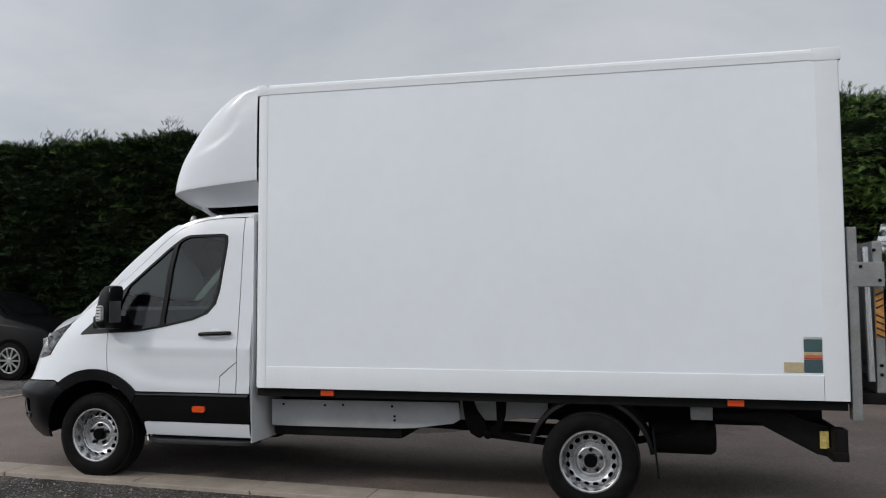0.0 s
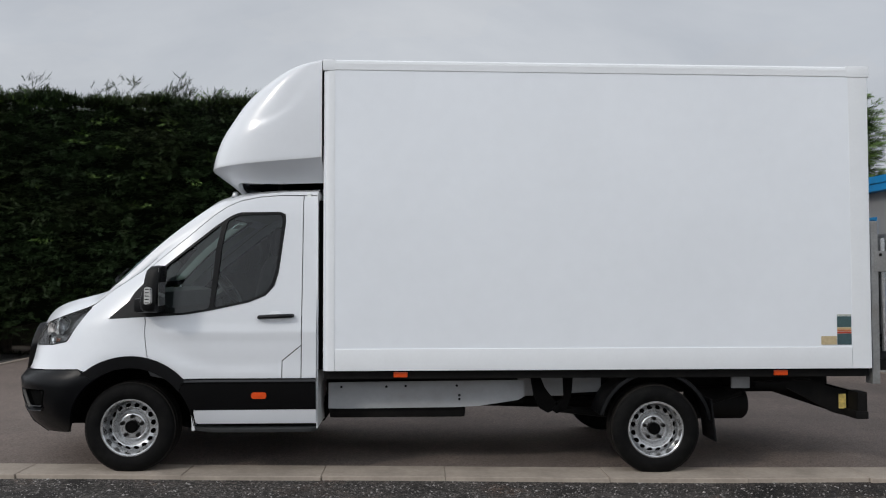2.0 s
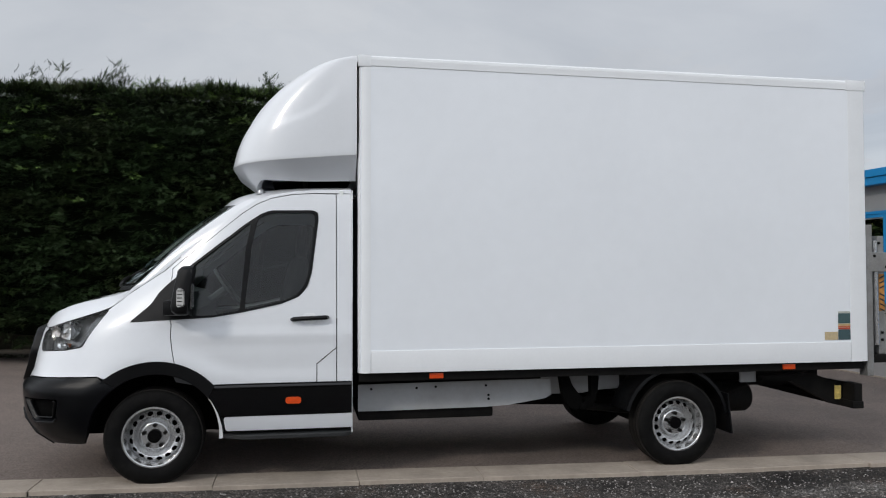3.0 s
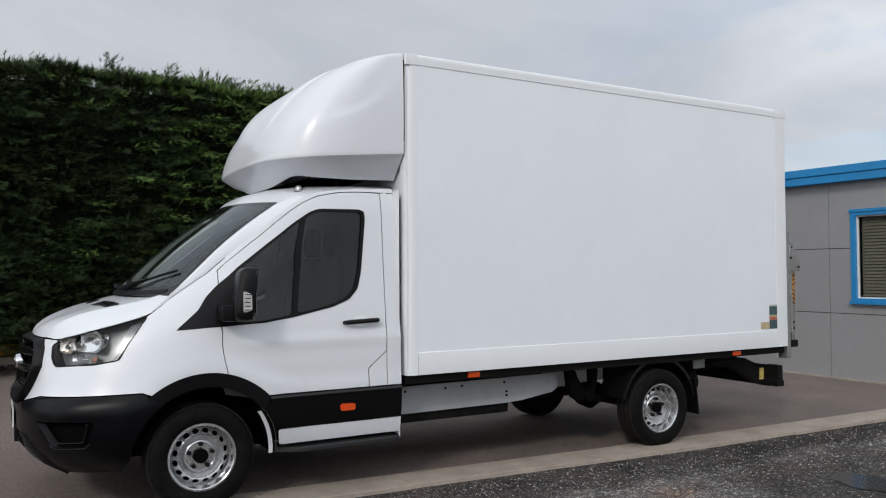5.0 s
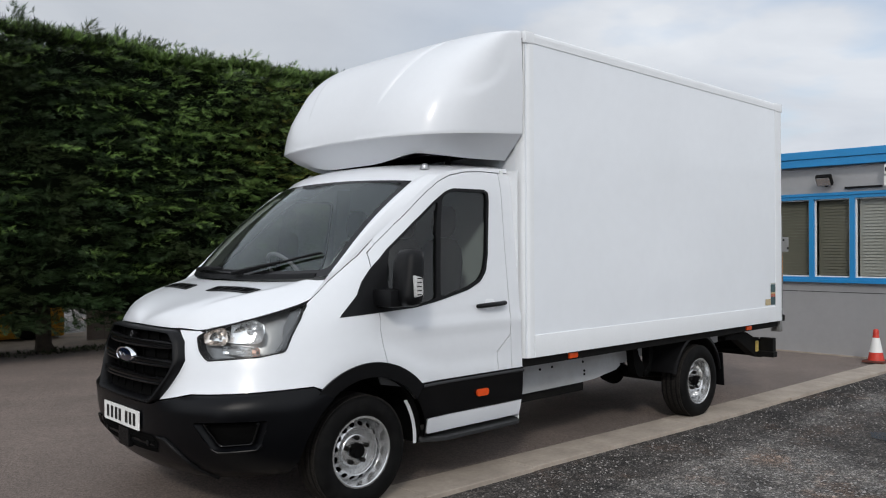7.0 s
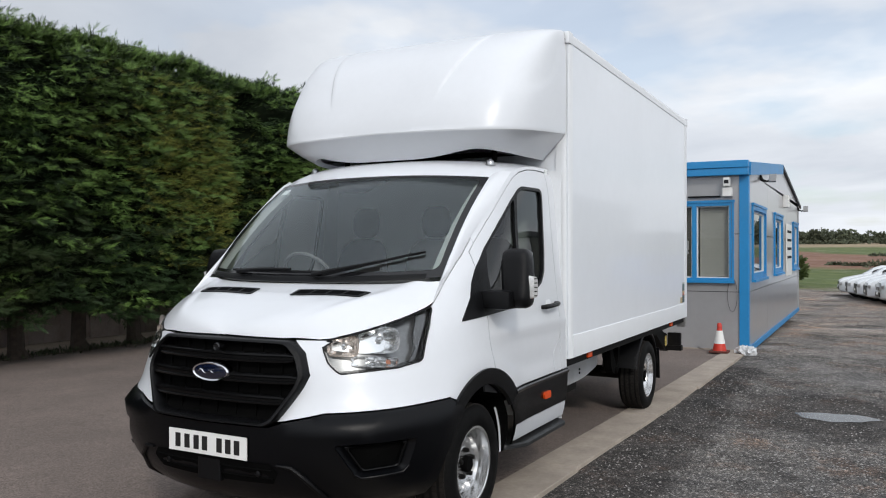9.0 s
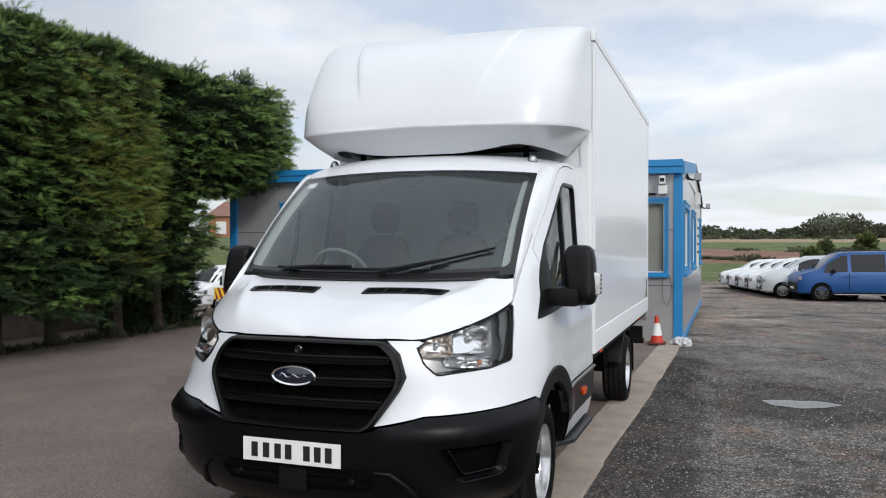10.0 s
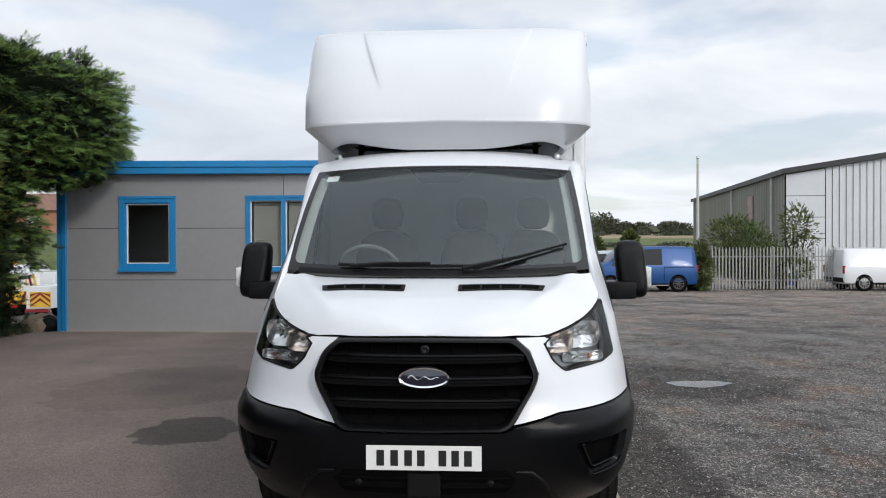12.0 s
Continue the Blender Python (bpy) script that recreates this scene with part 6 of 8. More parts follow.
def puddle_mesh(cx, cy, rx, ry, seed, lift, n=40):
    r = random.Random(seed)
    ph = [r.uniform(0, 6.28) for _ in range(4)]
    bm = bmesh.new()
    pts = []
    for k in range(n):
        a = 2 * math.pi * k / n
        f = 1 + 0.13 * math.sin(2 * a + ph[0]) + 0.10 * math.sin(3 * a + ph[1]) + 0.06 * math.sin(7 * a + ph[2])
        x, y = cx + rx * f * math.cos(a), cy + ry * f * math.sin(a)
        pts.append((x, y, GROUND(x) + lift))
    bm.faces.new([bm.verts.new(p) for p in pts])
    bmesh.ops.triangulate(bm, faces=bm.faces[:])
    bm.normal_update()
    for f in bm.faces:
        if f.normal.z < 0:
            f.normal_flip()
    return bm


water = material("still_water", (0.030, 0.028, 0.026), 0.15, spec=0.25)
tagged(part("puddle", puddle_mesh(4.46, -2.63, 0.23, 0.32, 5, -0.014), water), "small rain puddle reflecting sky on worn tarmac", "puddle", "", "structure")
# a small dark damp spot, and a broad spot a fifth darker
stain_tarmac(M["tarmac"], [(1.88, 2.22, 0.54, 0.42, 0.40), (4.0, 3.30, 1.5, 1.1, 0.80)])


# ---- site office ----
WX, BASE = 9.43, -0.09
office = thing("site_office", (14, 3, BASE), "single-storey grey panel-clad office with blue trim", "building")


def on_front(y, z, o):
    return (WX - o, y, z)


def on_side(x, z, o):
    return (x, -1.215 - o, z)


W_FRONT = [(5.37, 6.41, 1.03, 2.36, 1), (2.72, 4.075, 1.03, 2.36, 2), (-1.01, 0.80, 1.02, 2.325, 3)]
W_SIDE = [(9.90, 11.82, 1.02, 2.30, 1), (13.31, 15.06, 1.03, 2.285, 1), (17.75, 19.3, 1.04, 2.24, 1)]
rect = lambda a, b, c, d: [(a, c), (b, c), (b, d), (a, d)]
seams = [BASE, 0.868, 1.800, 2.80]
for z0, z1 in zip(seams, seams[1:]):
    for y0, y1 in ((-1.10, 1.15), (1.15, 3.40), (3.40, 7.42)):
        bm = bmesh.new()
        holes = [rect(a, b, c, d) for a, b, c, d, _ in W_FRONT if a < y1 and b > y0 and c < z1 and d > z0]
        panel(bm, rect(y0 + 0.004, y1 - 0.004, z0 + 0.005, z1 - 0.005), holes, on_front, 0.5, 0.04)
        bmesh.ops.recalc_face_normals(bm, faces=bm.faces[:])
        part("wall_panel", bm, M["cladding"], office)
    for x0, x1 in ((9.56, 12.2), (12.2, 16.2), (16.2, 19.5)):
        bm = bmesh.new()
        holes = [rect(a, b, c, d) for a, b, c, d, _ in W_SIDE if a < x1 and b > x0 and c < z1 and d > z0]
        panel(bm, rect(x0 + 0.004, x1 - 0.004, z0 + 0.005, z1 - 0.005), holes, on_side, 0.5, 0.04)
        bmesh.ops.recalc_face_normals(bm, faces=bm.faces[:])
        part("wall_panel", bm, M["cladding"], office)
bm = bmesh.new()
panel(bm, [(9.56, 2.80), (19.5, 2.70), (19.5, 2.79), (14.9, 3.36), (9.56, 2.92)], [], on_side, 0.8, 0.04)
bmesh.ops.recalc_face_normals(bm, faces=bm.faces[:])
part("gable_panel", bm, M["cladding"], office)
# closing walls, floor plate, inner liner
bm = bmesh.new()
box(bm, WX + 0.06, WX + 0.09, -1.18, 7.4, BASE, 1.02)
box(bm, WX + 0.06, WX + 0.09, -1.18, 7.4, 2.36, 2.9)
for a, b in ((-1.18, -1.01), (0.80, 2.72), (4.075, 5.37), (6.41, 7.4)):
    box(bm, WX + 0.06, WX + 0.09, a, b, 1.02, 2.36)
part("wall_liner", bm, M["void"], office)
bm = bmesh.new()
box(bm, WX + 0.1, 19.5, 7.36, 7.46, BASE, 2.80)
part("north_wall", bm, M["cladding"], office)
bm = bmesh.new()
box(bm, 19.44, 19.52, -1.24, 7.4, BASE, 2.75)
part("back_wall", bm, M["cladding"], office)
bm = bmesh.new()
box(bm, WX + 1.8, WX + 1.85, -1.1, 7.3, BASE, 2.8)
box(bm, WX + 0.1, 19.4, -1.1, 7.3, BASE, BASE + 0.05)
part("inner_partition", bm, M["inner"], office)
dark_roof = material("dark_roof_sheet", (0.035, 0.036, 0.04), 0.6, vary=0.15, scale=3)
sag = lambda y: -0.055 * (7.6 - y) / 9.0      # the eaves drop a little towards the gable
bm = bmesh.new()
prof = [(9.30, 2.99), (14.9, 3.44), (20.1, 2.80), (20.1, 2.76), (14.9, 3.39), (9.30, 2.94)]
loft(bm, [[(x, y, z + sag(y)) for x, z in prof] for y in (-1.24, 7.62)], True, True)
bmesh.ops.recalc_face_normals(bm, faces=bm.faces[:])
part("roof", bm, dark_roof, office, "dark sheet roof")
bm = bmesh.new()
box(bm, 9.27, 9.43, -1.24, 7.63, 2.785, 2.90, 0.008)
box(bm, 9.25, 9.43, -1.245, 7.635, 2.902, 3.015, 0.008)
for v in bm.verts:
    v.co.z += sag(v.co.y)
part("fascia", bm, M["blue"], office, "blue painted fascia")
for xa, xb, za, zb, d, mat in ((9.43, 14.9, 2.945, 3.42, 0.21, M["blue"]), (14.9, 20.05, 3.42, 2.76, 0.07, dark_roof)):
    bm = bmesh.new()
    pts = [(xa, -1.262, za - d), (xb, -1.262, zb - d), (xb, -1.262, zb), (xa, -1.262, za)]
    loft(bm, [pts, [(x, -1.22, z) for x, y, z in pts]], True, True)
    bmesh.ops.recalc_face_normals(bm, faces=bm.faces[:])
    part("barge_board", bm, mat, office)
for (x0, x1, y0, y1) in ((9.40, 9.56, -1.235, -1.09), (9.395, 9.56, 7.40, 7.49), (9.44, 9.62, 7.493, 7.60)):
    bm = bmesh.new()
    box(bm, x0, x1, y0, y1, BASE, 2.80, 0.01)
    part("corner_post", bm, M["blue"], office, "blue corner flashing")
bm = bmesh.new()
box(bm, 9.380, 9.396, 7.405, 7.425, BASE, 2.80, 0.004)
part("corner_rib", bm, M["blue"], office)
bm = bmesh.new()
box(bm, 9.56, 19.5, -1.245, -1.22, BASE, BASE + 0.09)
part("base_flashing", bm, M["blue"], office)
bm = bmesh.new()
box(bm, 9.38, 9.43, -1.1, 7.5, BASE, BASE + 0.035)
part("base_flashing", bm, M["kerb"], office)
blind_mat = material("pale_blind", (0.66, 0.65, 0.61), 0.8, vary=0.06, scale=3)
olive_blind = material("olive_blind", (0.30, 0.285, 0.23), 0.8, vary=0.10, scale=3)
pvc = material("white_window_frame", (0.74, 0.74, 0.72), 0.4, vary=0.03)


def office_window(a, b, z0, z1, panes, place, blind):
    """Blue surround, white inner frames, panes and blinds, along one wall."""
    bm = bmesh.new()
    fr = 0.095 if panes == 1 else 0.07
    n = panes
    inner, wid = [], (b - a - fr * (n + 1)) / n
    for k in range(n):
        p0 = a + fr + k * (wid + fr)
        inner.append((p0, p0 + wid))
    panel(bm, rect(a, b, z0, z1), [rect(p, q, z0 + fr, z1 - fr) for p, q in inner], lambda u, v, o: place(u, v, o + 0.03), 0.6, 0.09)
    bmesh.ops.recalc_face_normals(bm, faces=bm.faces[:])
    w = part("window", bm, M["blue"], office, "window in blue painted surround")
    bm = bmesh.new()
    panel(bm, rect(a - 0.012, b + 0.012, z1 - 0.02, z1 + 0.02), [], lambda u, v, o: place(u, v, o + 0.045), 0.8, 0.045)
    bmesh.ops.recalc_face_normals(bm, faces=bm.faces[:])
    part("drip_cap", bm, M["blue"], w)
    bm = bmesh.new()
    panel(bm, rect(a - 0.01, b + 0.01, z0 - 0.01, z0 + 0.035), [], lambda u, v, o: place(u, v, o + 0.07), 0.8, 0.07)
    bmesh.ops.recalc_face_normals(bm, faces=bm.faces[:])
    part("sill", bm, M["blue"], w)
    if panes == 1:
        bm = bmesh.new()
        p, q = inner[0]
        panel(bm, rect(p - 0.004, q + 0.004, z0 + fr - 0.004, z1 - fr + 0.004), [rect(p + 0.030, q - 0.030, z0 + fr + 0.040, z1 - fr - 0.022)], lambda u, v, o: place(u, v, o + 0.004), 0.6, 0.05)
        bmesh.ops.recalc_face_normals(bm, faces=bm.faces[:])
        part("sash", bm, M["blue"], w, "stepped blue inner frame")
        inner = [(p + 0.028, q - 0.028)]
        z0, z1 = z0 + 0.038, z1 - 0.020
    for p, q in inner:
        bm = bmesh.new()
        panel(bm, rect(p, q, z0 + fr, z1 - fr), [rect(p + 0.018, q - 0.018, z0 + fr + 0.018, z1 - fr - 0.018)], lambda u, v, o: place(u, v, o - 0.01), 0.6, 0.04)
        bmesh.ops.recalc_face_normals(bm, faces=bm.faces[:])
        part("window_frame", bm, pvc, w)
        bm = bmesh.new()
        panel(bm, rect(p + 0.02, q - 0.02, z0 + fr + 0.02, z1 - fr - 0.02), [], lambda u, v, o: place(u, v, -0.03), 1.0)
        part("pane", bm, M["office_glass"], w)
        if blind:
            k = 0
            z = z0 + fr + 0.03
            while z < z1 - fr - 0.02:
                bm = bmesh.new()
                panel(bm, rect(p + 0.035, q - 0.035, z, z + 0.0435), [], lambda u, v, o: place(u, v, -0.075 - (v - z) * 0.5), 1.0)
                part("blind_slat", bm, olive_blind if panes == 3 and p > -0.6 else blind_mat, w)
                z += 0.045


for k, (a, b, c, d, n) in enumerate(W_FRONT):
    office_window(a, b, c, d, n, on_front, k > 0)
for a, b, c, d, n in W_SIDE:
    office_window(a, b, c, d, n, on_side, False)
# fittings on the office walls


def floodlight(y, z):
    f = thing("flood_light", (WX, y, z), "small grey wall flood light on bracket", "light")
    bm = bmesh.new()
    tube(bm, [(WX, y, z - 0.05), (WX - 0.08, y, z - 0.06), (WX - 0.10, y, z)], 0.012, 6)
    part("bracket", bm, M["dark"], f)
    bm = bmesh.new()
    obox(bm, (WX - 0.13, y, z + 0.03), ((0.8, 0, 0.6), (0, 1, 0), (-0.6, 0, 0.8)), (0.07, 0.22, 0.16), 0.012)
    part("lamp_body", bm, M["dark"], f)
    bm = bmesh.new()
    obox(bm, (WX - 0.165, y, z + 0.002), ((0.8, 0, 0.6), (0, 1, 0), (-0.6, 0, 0.8)), (0.008, 0.19, 0.13), 0.003)
    part("lamp_glass", bm, M["silver"], f)


floodlight(-0.045, 2.50)
sensor = thing("wall_camera", (WX, -0.92, 2.55), "white wall camera with black cap above cream box", "camera")
bm = bmesh.new()
box(bm, WX - 0.12, WX, -0.99, -0.85, 2.40, 2.54, 0.01)
part("junction_box", bm, pvc, sensor)
bm = bmesh.new()
box(bm, WX - 0.16, WX, -0.965, -0.865, 2.56, 2.70, 0.02)
part("camera_body", bm, pvc, sensor)
bm = bmesh.new()
box(bm, WX - 0.166, WX - 0.150, -0.95, -0.88, 2.60, 2.66, 0.006)
part("camera_eye", bm, M["gloss_black"], sensor)
bm = bmesh.new()
lamp_bar = thing("canopy_bar", (WX, -0.55, 2.41), "short black canopy strip over window", "trim")
box(bm, WX - 0.05, WX - 0.002, -0.80, -0.30, 2.392, 2.42, 0.006)
part("strip", bm, M["black"], lamp_bar)
for x, z in ((11.05, 2.78), (19.3, 2.62)):
    side_lamp = thing("side_lamp", (x, -1.215, z), "dark arm lamp on grey side wall", "light", "lamps on office side wall")
    bm = bmesh.new()
    tube(bm, [(x, -1.21, z + 0.08), (x, -1.25, z), (x, -1.33, z - 0.03), (x + 0.04, -1.38, z)], [0.035, 0.03, 0.016, 0.016], 6)
    part("arm", bm, M["dark"], side_lamp)
    bm = bmesh.new()
    obox(bm, (x + 0.05, -1.42, z + 0.03), ((0.6, 0, 0.8), (0, 1, 0), (-0.8, 0, 0.6)), (0.17, 0.12, 0.04), 0.01)
    part("lamp_head", bm, M["galv"], side_lamp)
notice = thing("notice_board", (16.6, -1.22, 1.6), "white notice board on grey side wall", "sign")
bm = bmesh.new()
box(bm, 15.95, 17.3, -1.24, -1.221, 0.95, 2.16, 0.004)
part("board", bm, pvc, notice)
for z in (2.05, 1.85, 1.65, 1.45):
    bm = bmesh.new()
    box(bm, 16.1, 17.15, -1.244, -1.2405, z - 0.1, z - 0.04)
    part("text_bar", bm, M["dark"], notice)
alarm = thing("alarm_box", (15.45, -1.22, 2.64), "cream box on grey side wall", "box")
bm = bmesh.new()
box(bm, 15.30, 15.62, -1.33, -1.215, 2.50, 2.78, 0.015)
part("cover", bm, pvc, alarm)
cable = thing("cable", (WX, -0.98, 1.0), "thin looped grey cable hanging on wall below window", "cable")
bm = bmesh.new()
pts = [(WX - 0.03, -0.97, 2.36), (WX - 0.03, -0.985, 1.6), (WX - 0.03, -0.97, 1.10)] + [(WX - 0.025, -0.985 + 0.075 * math.sin(a), 0.82 + 0.27 * math.cos(a)) for a in [2 * math.pi * k / 14 for k in range(15)]]
tube(bm, pts, 0.0045, 5)
part("wire", bm, material("grey_flex", (0.09, 0.09, 0.09), 0.6), cable, "", True)

# traffic cone and crumpled bag by the office corner
cone = thing("traffic_cone", (8.95, -0.86, GROUND(8.95)), "red traffic cone with white sleeve on kerb end", "cone")
gz = GROUND(8.95) + 0.012
orange = material("cone_orange", (0.52, 0.035, 0.018), 0.5, vary=0.15, scale=12)
bm = bmesh.new()
box(bm, 8.81, 9.09, -1.0, -0.72, gz, gz + 0.03, 0.01)
part("base", bm, material("cone_rubber", (0.10, 0.03, 0.02), 0.8, vary=0.2), cone)
bm = bmesh.new()
lathe(bm, (8.95, -0.86, gz + 0.03), (0, 0, 1), [(0, 0.105), (0.10, 0.085), (0.30, 0.045), (0.36, 0.034), (0.365, 0.040), (0.41, 0.034), (0.425, 0.024), (0.43, 0.002)], 22)
bmesh.ops.recalc_face_normals(bm, faces=bm.faces[:])
part("cone_body", bm, orange, cone, "", True)
bm = bmesh.new()
lathe(bm, (8.95, -0.86, gz + 0.03), (0, 0, 1), [(0.11, 0.085), (0.31, 0.0455)], 22)
part("sleeve", bm, pvc, cone, "white reflective sleeve", True)
bm = bmesh.new()
bmesh.ops.create_icosphere(bm, subdivisions=4, radius=0.13, matrix=Matrix.Translation((9.05, -1.24, GROUND(9) + 0.035)) @ Matrix.Diagonal((1.2, 1.2, 0.5, 1)))
for v in bm.verts:
    fold = abs(noise.noise(v.co * 11)) * 1.6 + abs(noise.noise(v.co * 27)) * 0.7
    v.co += v.normal * (0.045 - 0.075 * fold)
    v.co.z = max(v.co.z, GROUND(9) - 0.01)
tagged(part("plastic_bag", bm, material("crumpled_film", (0.62, 0.63, 0.64), 0.3, vary=0.3, scale=18, dirt=0.5, tint=(0.10, 0.10, 0.10), dirt_scale=16), None, "", True, 20), "crumpled pale plastic bag on ground by corner post", "bag")


# ---- hedge ----
def frond_mesh(name, origins, dirs, lengths, mat, parent, leaflets=7, width=0.022, seed=1, spread=0.55, bend=0.25, lie=None):
    """Feathery sprays: each has leaflets as slim triangles on both sides of a short stem."""
    r = np.random.default_rng(seed)
    n = len(origins)
    d = dirs / np.linalg.norm(dirs, axis=1)[:, None]
    ref = r.normal(size=(n, 3)) if lie is None else np.array(lie) + r.normal(0, 0.38, (n, 3))
    side = np.cross(d, ref)
    side /= np.linalg.norm(side, axis=1)[:, None] + 1e-9
    nor = np.cross(d, side)
    verts = np.zeros((n, leaflets, 3, 3))
    for k in range(leaflets):
        t = k / max(1, leaflets - 1)
        sgn = 0.0 if k == leaflets - 1 else (1.0 if k % 2 else -1.0)
        root = origins + d * (lengths * (0.10 + 0.62 * t))[:, None]
        out = d * (1.0 if sgn == 0 else 0.75) + side * (sgn * spread) + nor * (r.normal(0, 0.18, n))[:, None] + np.array([0, 0, bend * (r.random(n) - 0.5)[0]])
        ln = lengths * (0.40 + 0.15 * r.random(n)) * (1.0 - 0.35 * t if sgn else 0.9)
        tip = root + out * ln[:, None]
        wv = np.cross(out, nor)
        wv /= np.linalg.norm(wv, axis=1)[:, None] + 1e-9
        w = width * (lengths / 0.25) * (0.8 + 0.5 * r.random(n))
        verts[:, k, 0] = root + wv * w[:, None]
        verts[:, k, 1] = root - wv * w[:, None]
        verts[:, k, 2] = tip
    v = verts.reshape(-1, 3)
    me = bpy.data.meshes.new(name)
    nt = n * leaflets
    me.vertices.add(nt * 3)
    me.vertices.foreach_set("co", v.ravel())
    me.loops.add(nt * 3)
    me.loops.foreach_set("vertex_index", np.arange(nt * 3, dtype=np.int32))
    me.polygons.add(nt)
    me.polygons.foreach_set("loop_start", np.arange(0, nt * 3, 3, dtype=np.int32))
    me.update(calc_edges=True)
    me.materials.append(mat)
    return link(new(name, me), parent)


def wave(x, z, s):
    """Cheap rolling relief."""
    return (np.sin(x * 1.3 + s) * np.sin(z * 1.7 + 2 * s) * 0.5 + np.sin(x * 3.1 + 1.7 * s + z) * 0.3 + np.sin(x * 6.3 - z * 4.1 + s) * 0.2)


HX0, HX1, HTOP = -11.0, 10.4, 4.50
hedge = thing("hedge", (0, 7.9, 0.0), "tall dark green clipped conifer hedge with wispy top", "hedge")


def hedge_low(x):
    """Height of the lowest foliage; the far end opens below."""
    return np.where(x > 9.1, 2.55 + 0.15 * np.sin(x * 7.0), np.where(x > 7.7, 1.75 + 0.25 * np.sin(x * 3.0) + 0.3 * (x - 8.3), np.where(x > 6.0, 0.72 + (x - 6.0) * 0.24, 0.42 + 0.10 * np.sin(x * 2.3) + 0.26 * np.clip((x + 1.0) / 5.0, 0, 1))))


def end_bulge(x, z):
    """The crown swells forward high at the far end and draws back low down."""
    e = np.clip((x - 7.0) / 1.5, 0, 1)
    return e * (0.25 - 0.85 * np.clip((z - 2.4) / 0.7, 0, 1))


def valley(x):
    """Where two trees of the row meet, the face draws back."""
    return 0.50 * np.exp(-((x - 6.75) / 0.38) ** 2) + 0.16 * np.exp(-((x - 2.2) / 0.4) ** 2) + 0.12 * np.exp(-((x + 2.6) / 0.5) ** 2)


rng = np.random.default_rng(7)
# tufts on the face: short drooping branches set with sprays
NT, PER = 4200, 34
tx = rng.uniform(HX0, HX1, NT)
tz = rng.uniform(0.25, HTOP + 0.10, NT)
keep = (tz > hedge_low(tx) - 0.05) & (((tx - 8.75) / 0.55) ** 2 + ((tz - 2.20) / 0.34) ** 2 > 1)
tx, tz = tx[keep], tz[keep]
NT = len(tx)
end_round = np.clip((tx - 9.2) / 1.2, 0, 1)
top_round = np.clip((tz - 4.0) / 0.6, 0, 1)
ty = 7.10 + 0.16 * wave(tx, tz, 0.4) + valley(tx) + end_bulge(tx, tz) + 0.9 * end_round ** 2 + 0.35 * top_round ** 2 + np.where(tz < 0.9, 0.3 * (0.9 - tz), 0) + rng.uniform(-0.05, 0.12, NT)
tdir = np.stack([rng.normal(0.25, 0.75, NT) + end_round * 0.8, -np.ones(NT), rng.normal(0.10, 0.20, NT) + top_round * 0.8], 1)
tdir /= np.linalg.norm(tdir, axis=1)[:, None]
tlen = rng.uniform(0.20, 0.46, NT) * (1 + 0.35 * (rng.random(NT) > 0.88))
along = rng.random((NT, PER)) ** 0.8
flat = rng.normal(0, 1, (NT, PER, 3)) * np.array([0.120, 0.05, 0.022])
o1 = np.stack([tx, ty, tz], 1)[:, None, :] + tdir[:, None, :] * (along * tlen[:, None])[..., None] + flat * (1.15 - 0.75 * along)[..., None]
o1[..., 2] -= 0.22 * along ** 2 * tlen[:, None]
d1 = tdir[:, None, :] * 0.9 + rng.normal(0, 1, (NT, PER, 3)) * np.array([0.45, 0.42, 0.20]) + flat * 3.0 + np.array([0, 0, -0.12])
l1 = rng.uniform(0.08, 0.18, NT * PER)
# share of pale yellow-green tips: grows along x, and upwards as painted sunlight
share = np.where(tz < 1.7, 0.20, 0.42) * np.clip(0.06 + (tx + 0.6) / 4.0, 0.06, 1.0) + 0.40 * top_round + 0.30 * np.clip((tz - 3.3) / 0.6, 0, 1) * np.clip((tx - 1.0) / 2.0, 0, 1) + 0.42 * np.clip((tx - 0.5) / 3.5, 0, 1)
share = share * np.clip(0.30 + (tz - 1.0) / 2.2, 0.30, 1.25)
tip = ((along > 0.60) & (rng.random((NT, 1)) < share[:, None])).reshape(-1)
o1, d1 = o1.reshape(-1, 3), d1.reshape(-1, 3)
# dry ochre twigs where a branch has died back
nd = 2600
dx = rng.normal(5.6, 0.75, nd)
dz = np.clip(rng.normal(2.75, 0.75, nd), 1.3, 4.2)
dx += 0.25 * (2.7 - dz)
od = np.stack([dx, 6.92 + 0.16 * wave(dx, dz, 0.4) + valley(dx) + rng.uniform(-0.22, 0.15, nd), dz], 1)
dd = np.stack([rng.normal(0.4, 0.6, nd), -np.ones(nd) * 0.7, rng.normal(0.15, 0.3, nd)], 1)
ld = rng.uniform(0.10, 0.22, nd)
# shaded undergrowth between and behind the trunks
nu = 9000
ux = rng.uniform(1.2, 8.8, nu)
ou = np.stack([ux, 8.75 + rng.normal(0, 0.12, nu), rng.uniform(0.55, 2.2, nu)], 1)
du = np.stack([rng.normal(0, 0.6, nu), -0.6 * np.ones(nu), rng.normal(0.4, 0.5, nu)], 1)
lu = rng.uniform(0.16, 0.34, nu)
nl = 5200
lx = rng.uniform(6.9, 9.25, nl)
ol = np.stack([lx, 8.55 + rng.normal(0, 0.16, nl), rng.uniform(-0.06, 1.0, nl) * np.clip(2.1 - 0.35 * (lx - 6.9), 0.8, 2.0)], 1)
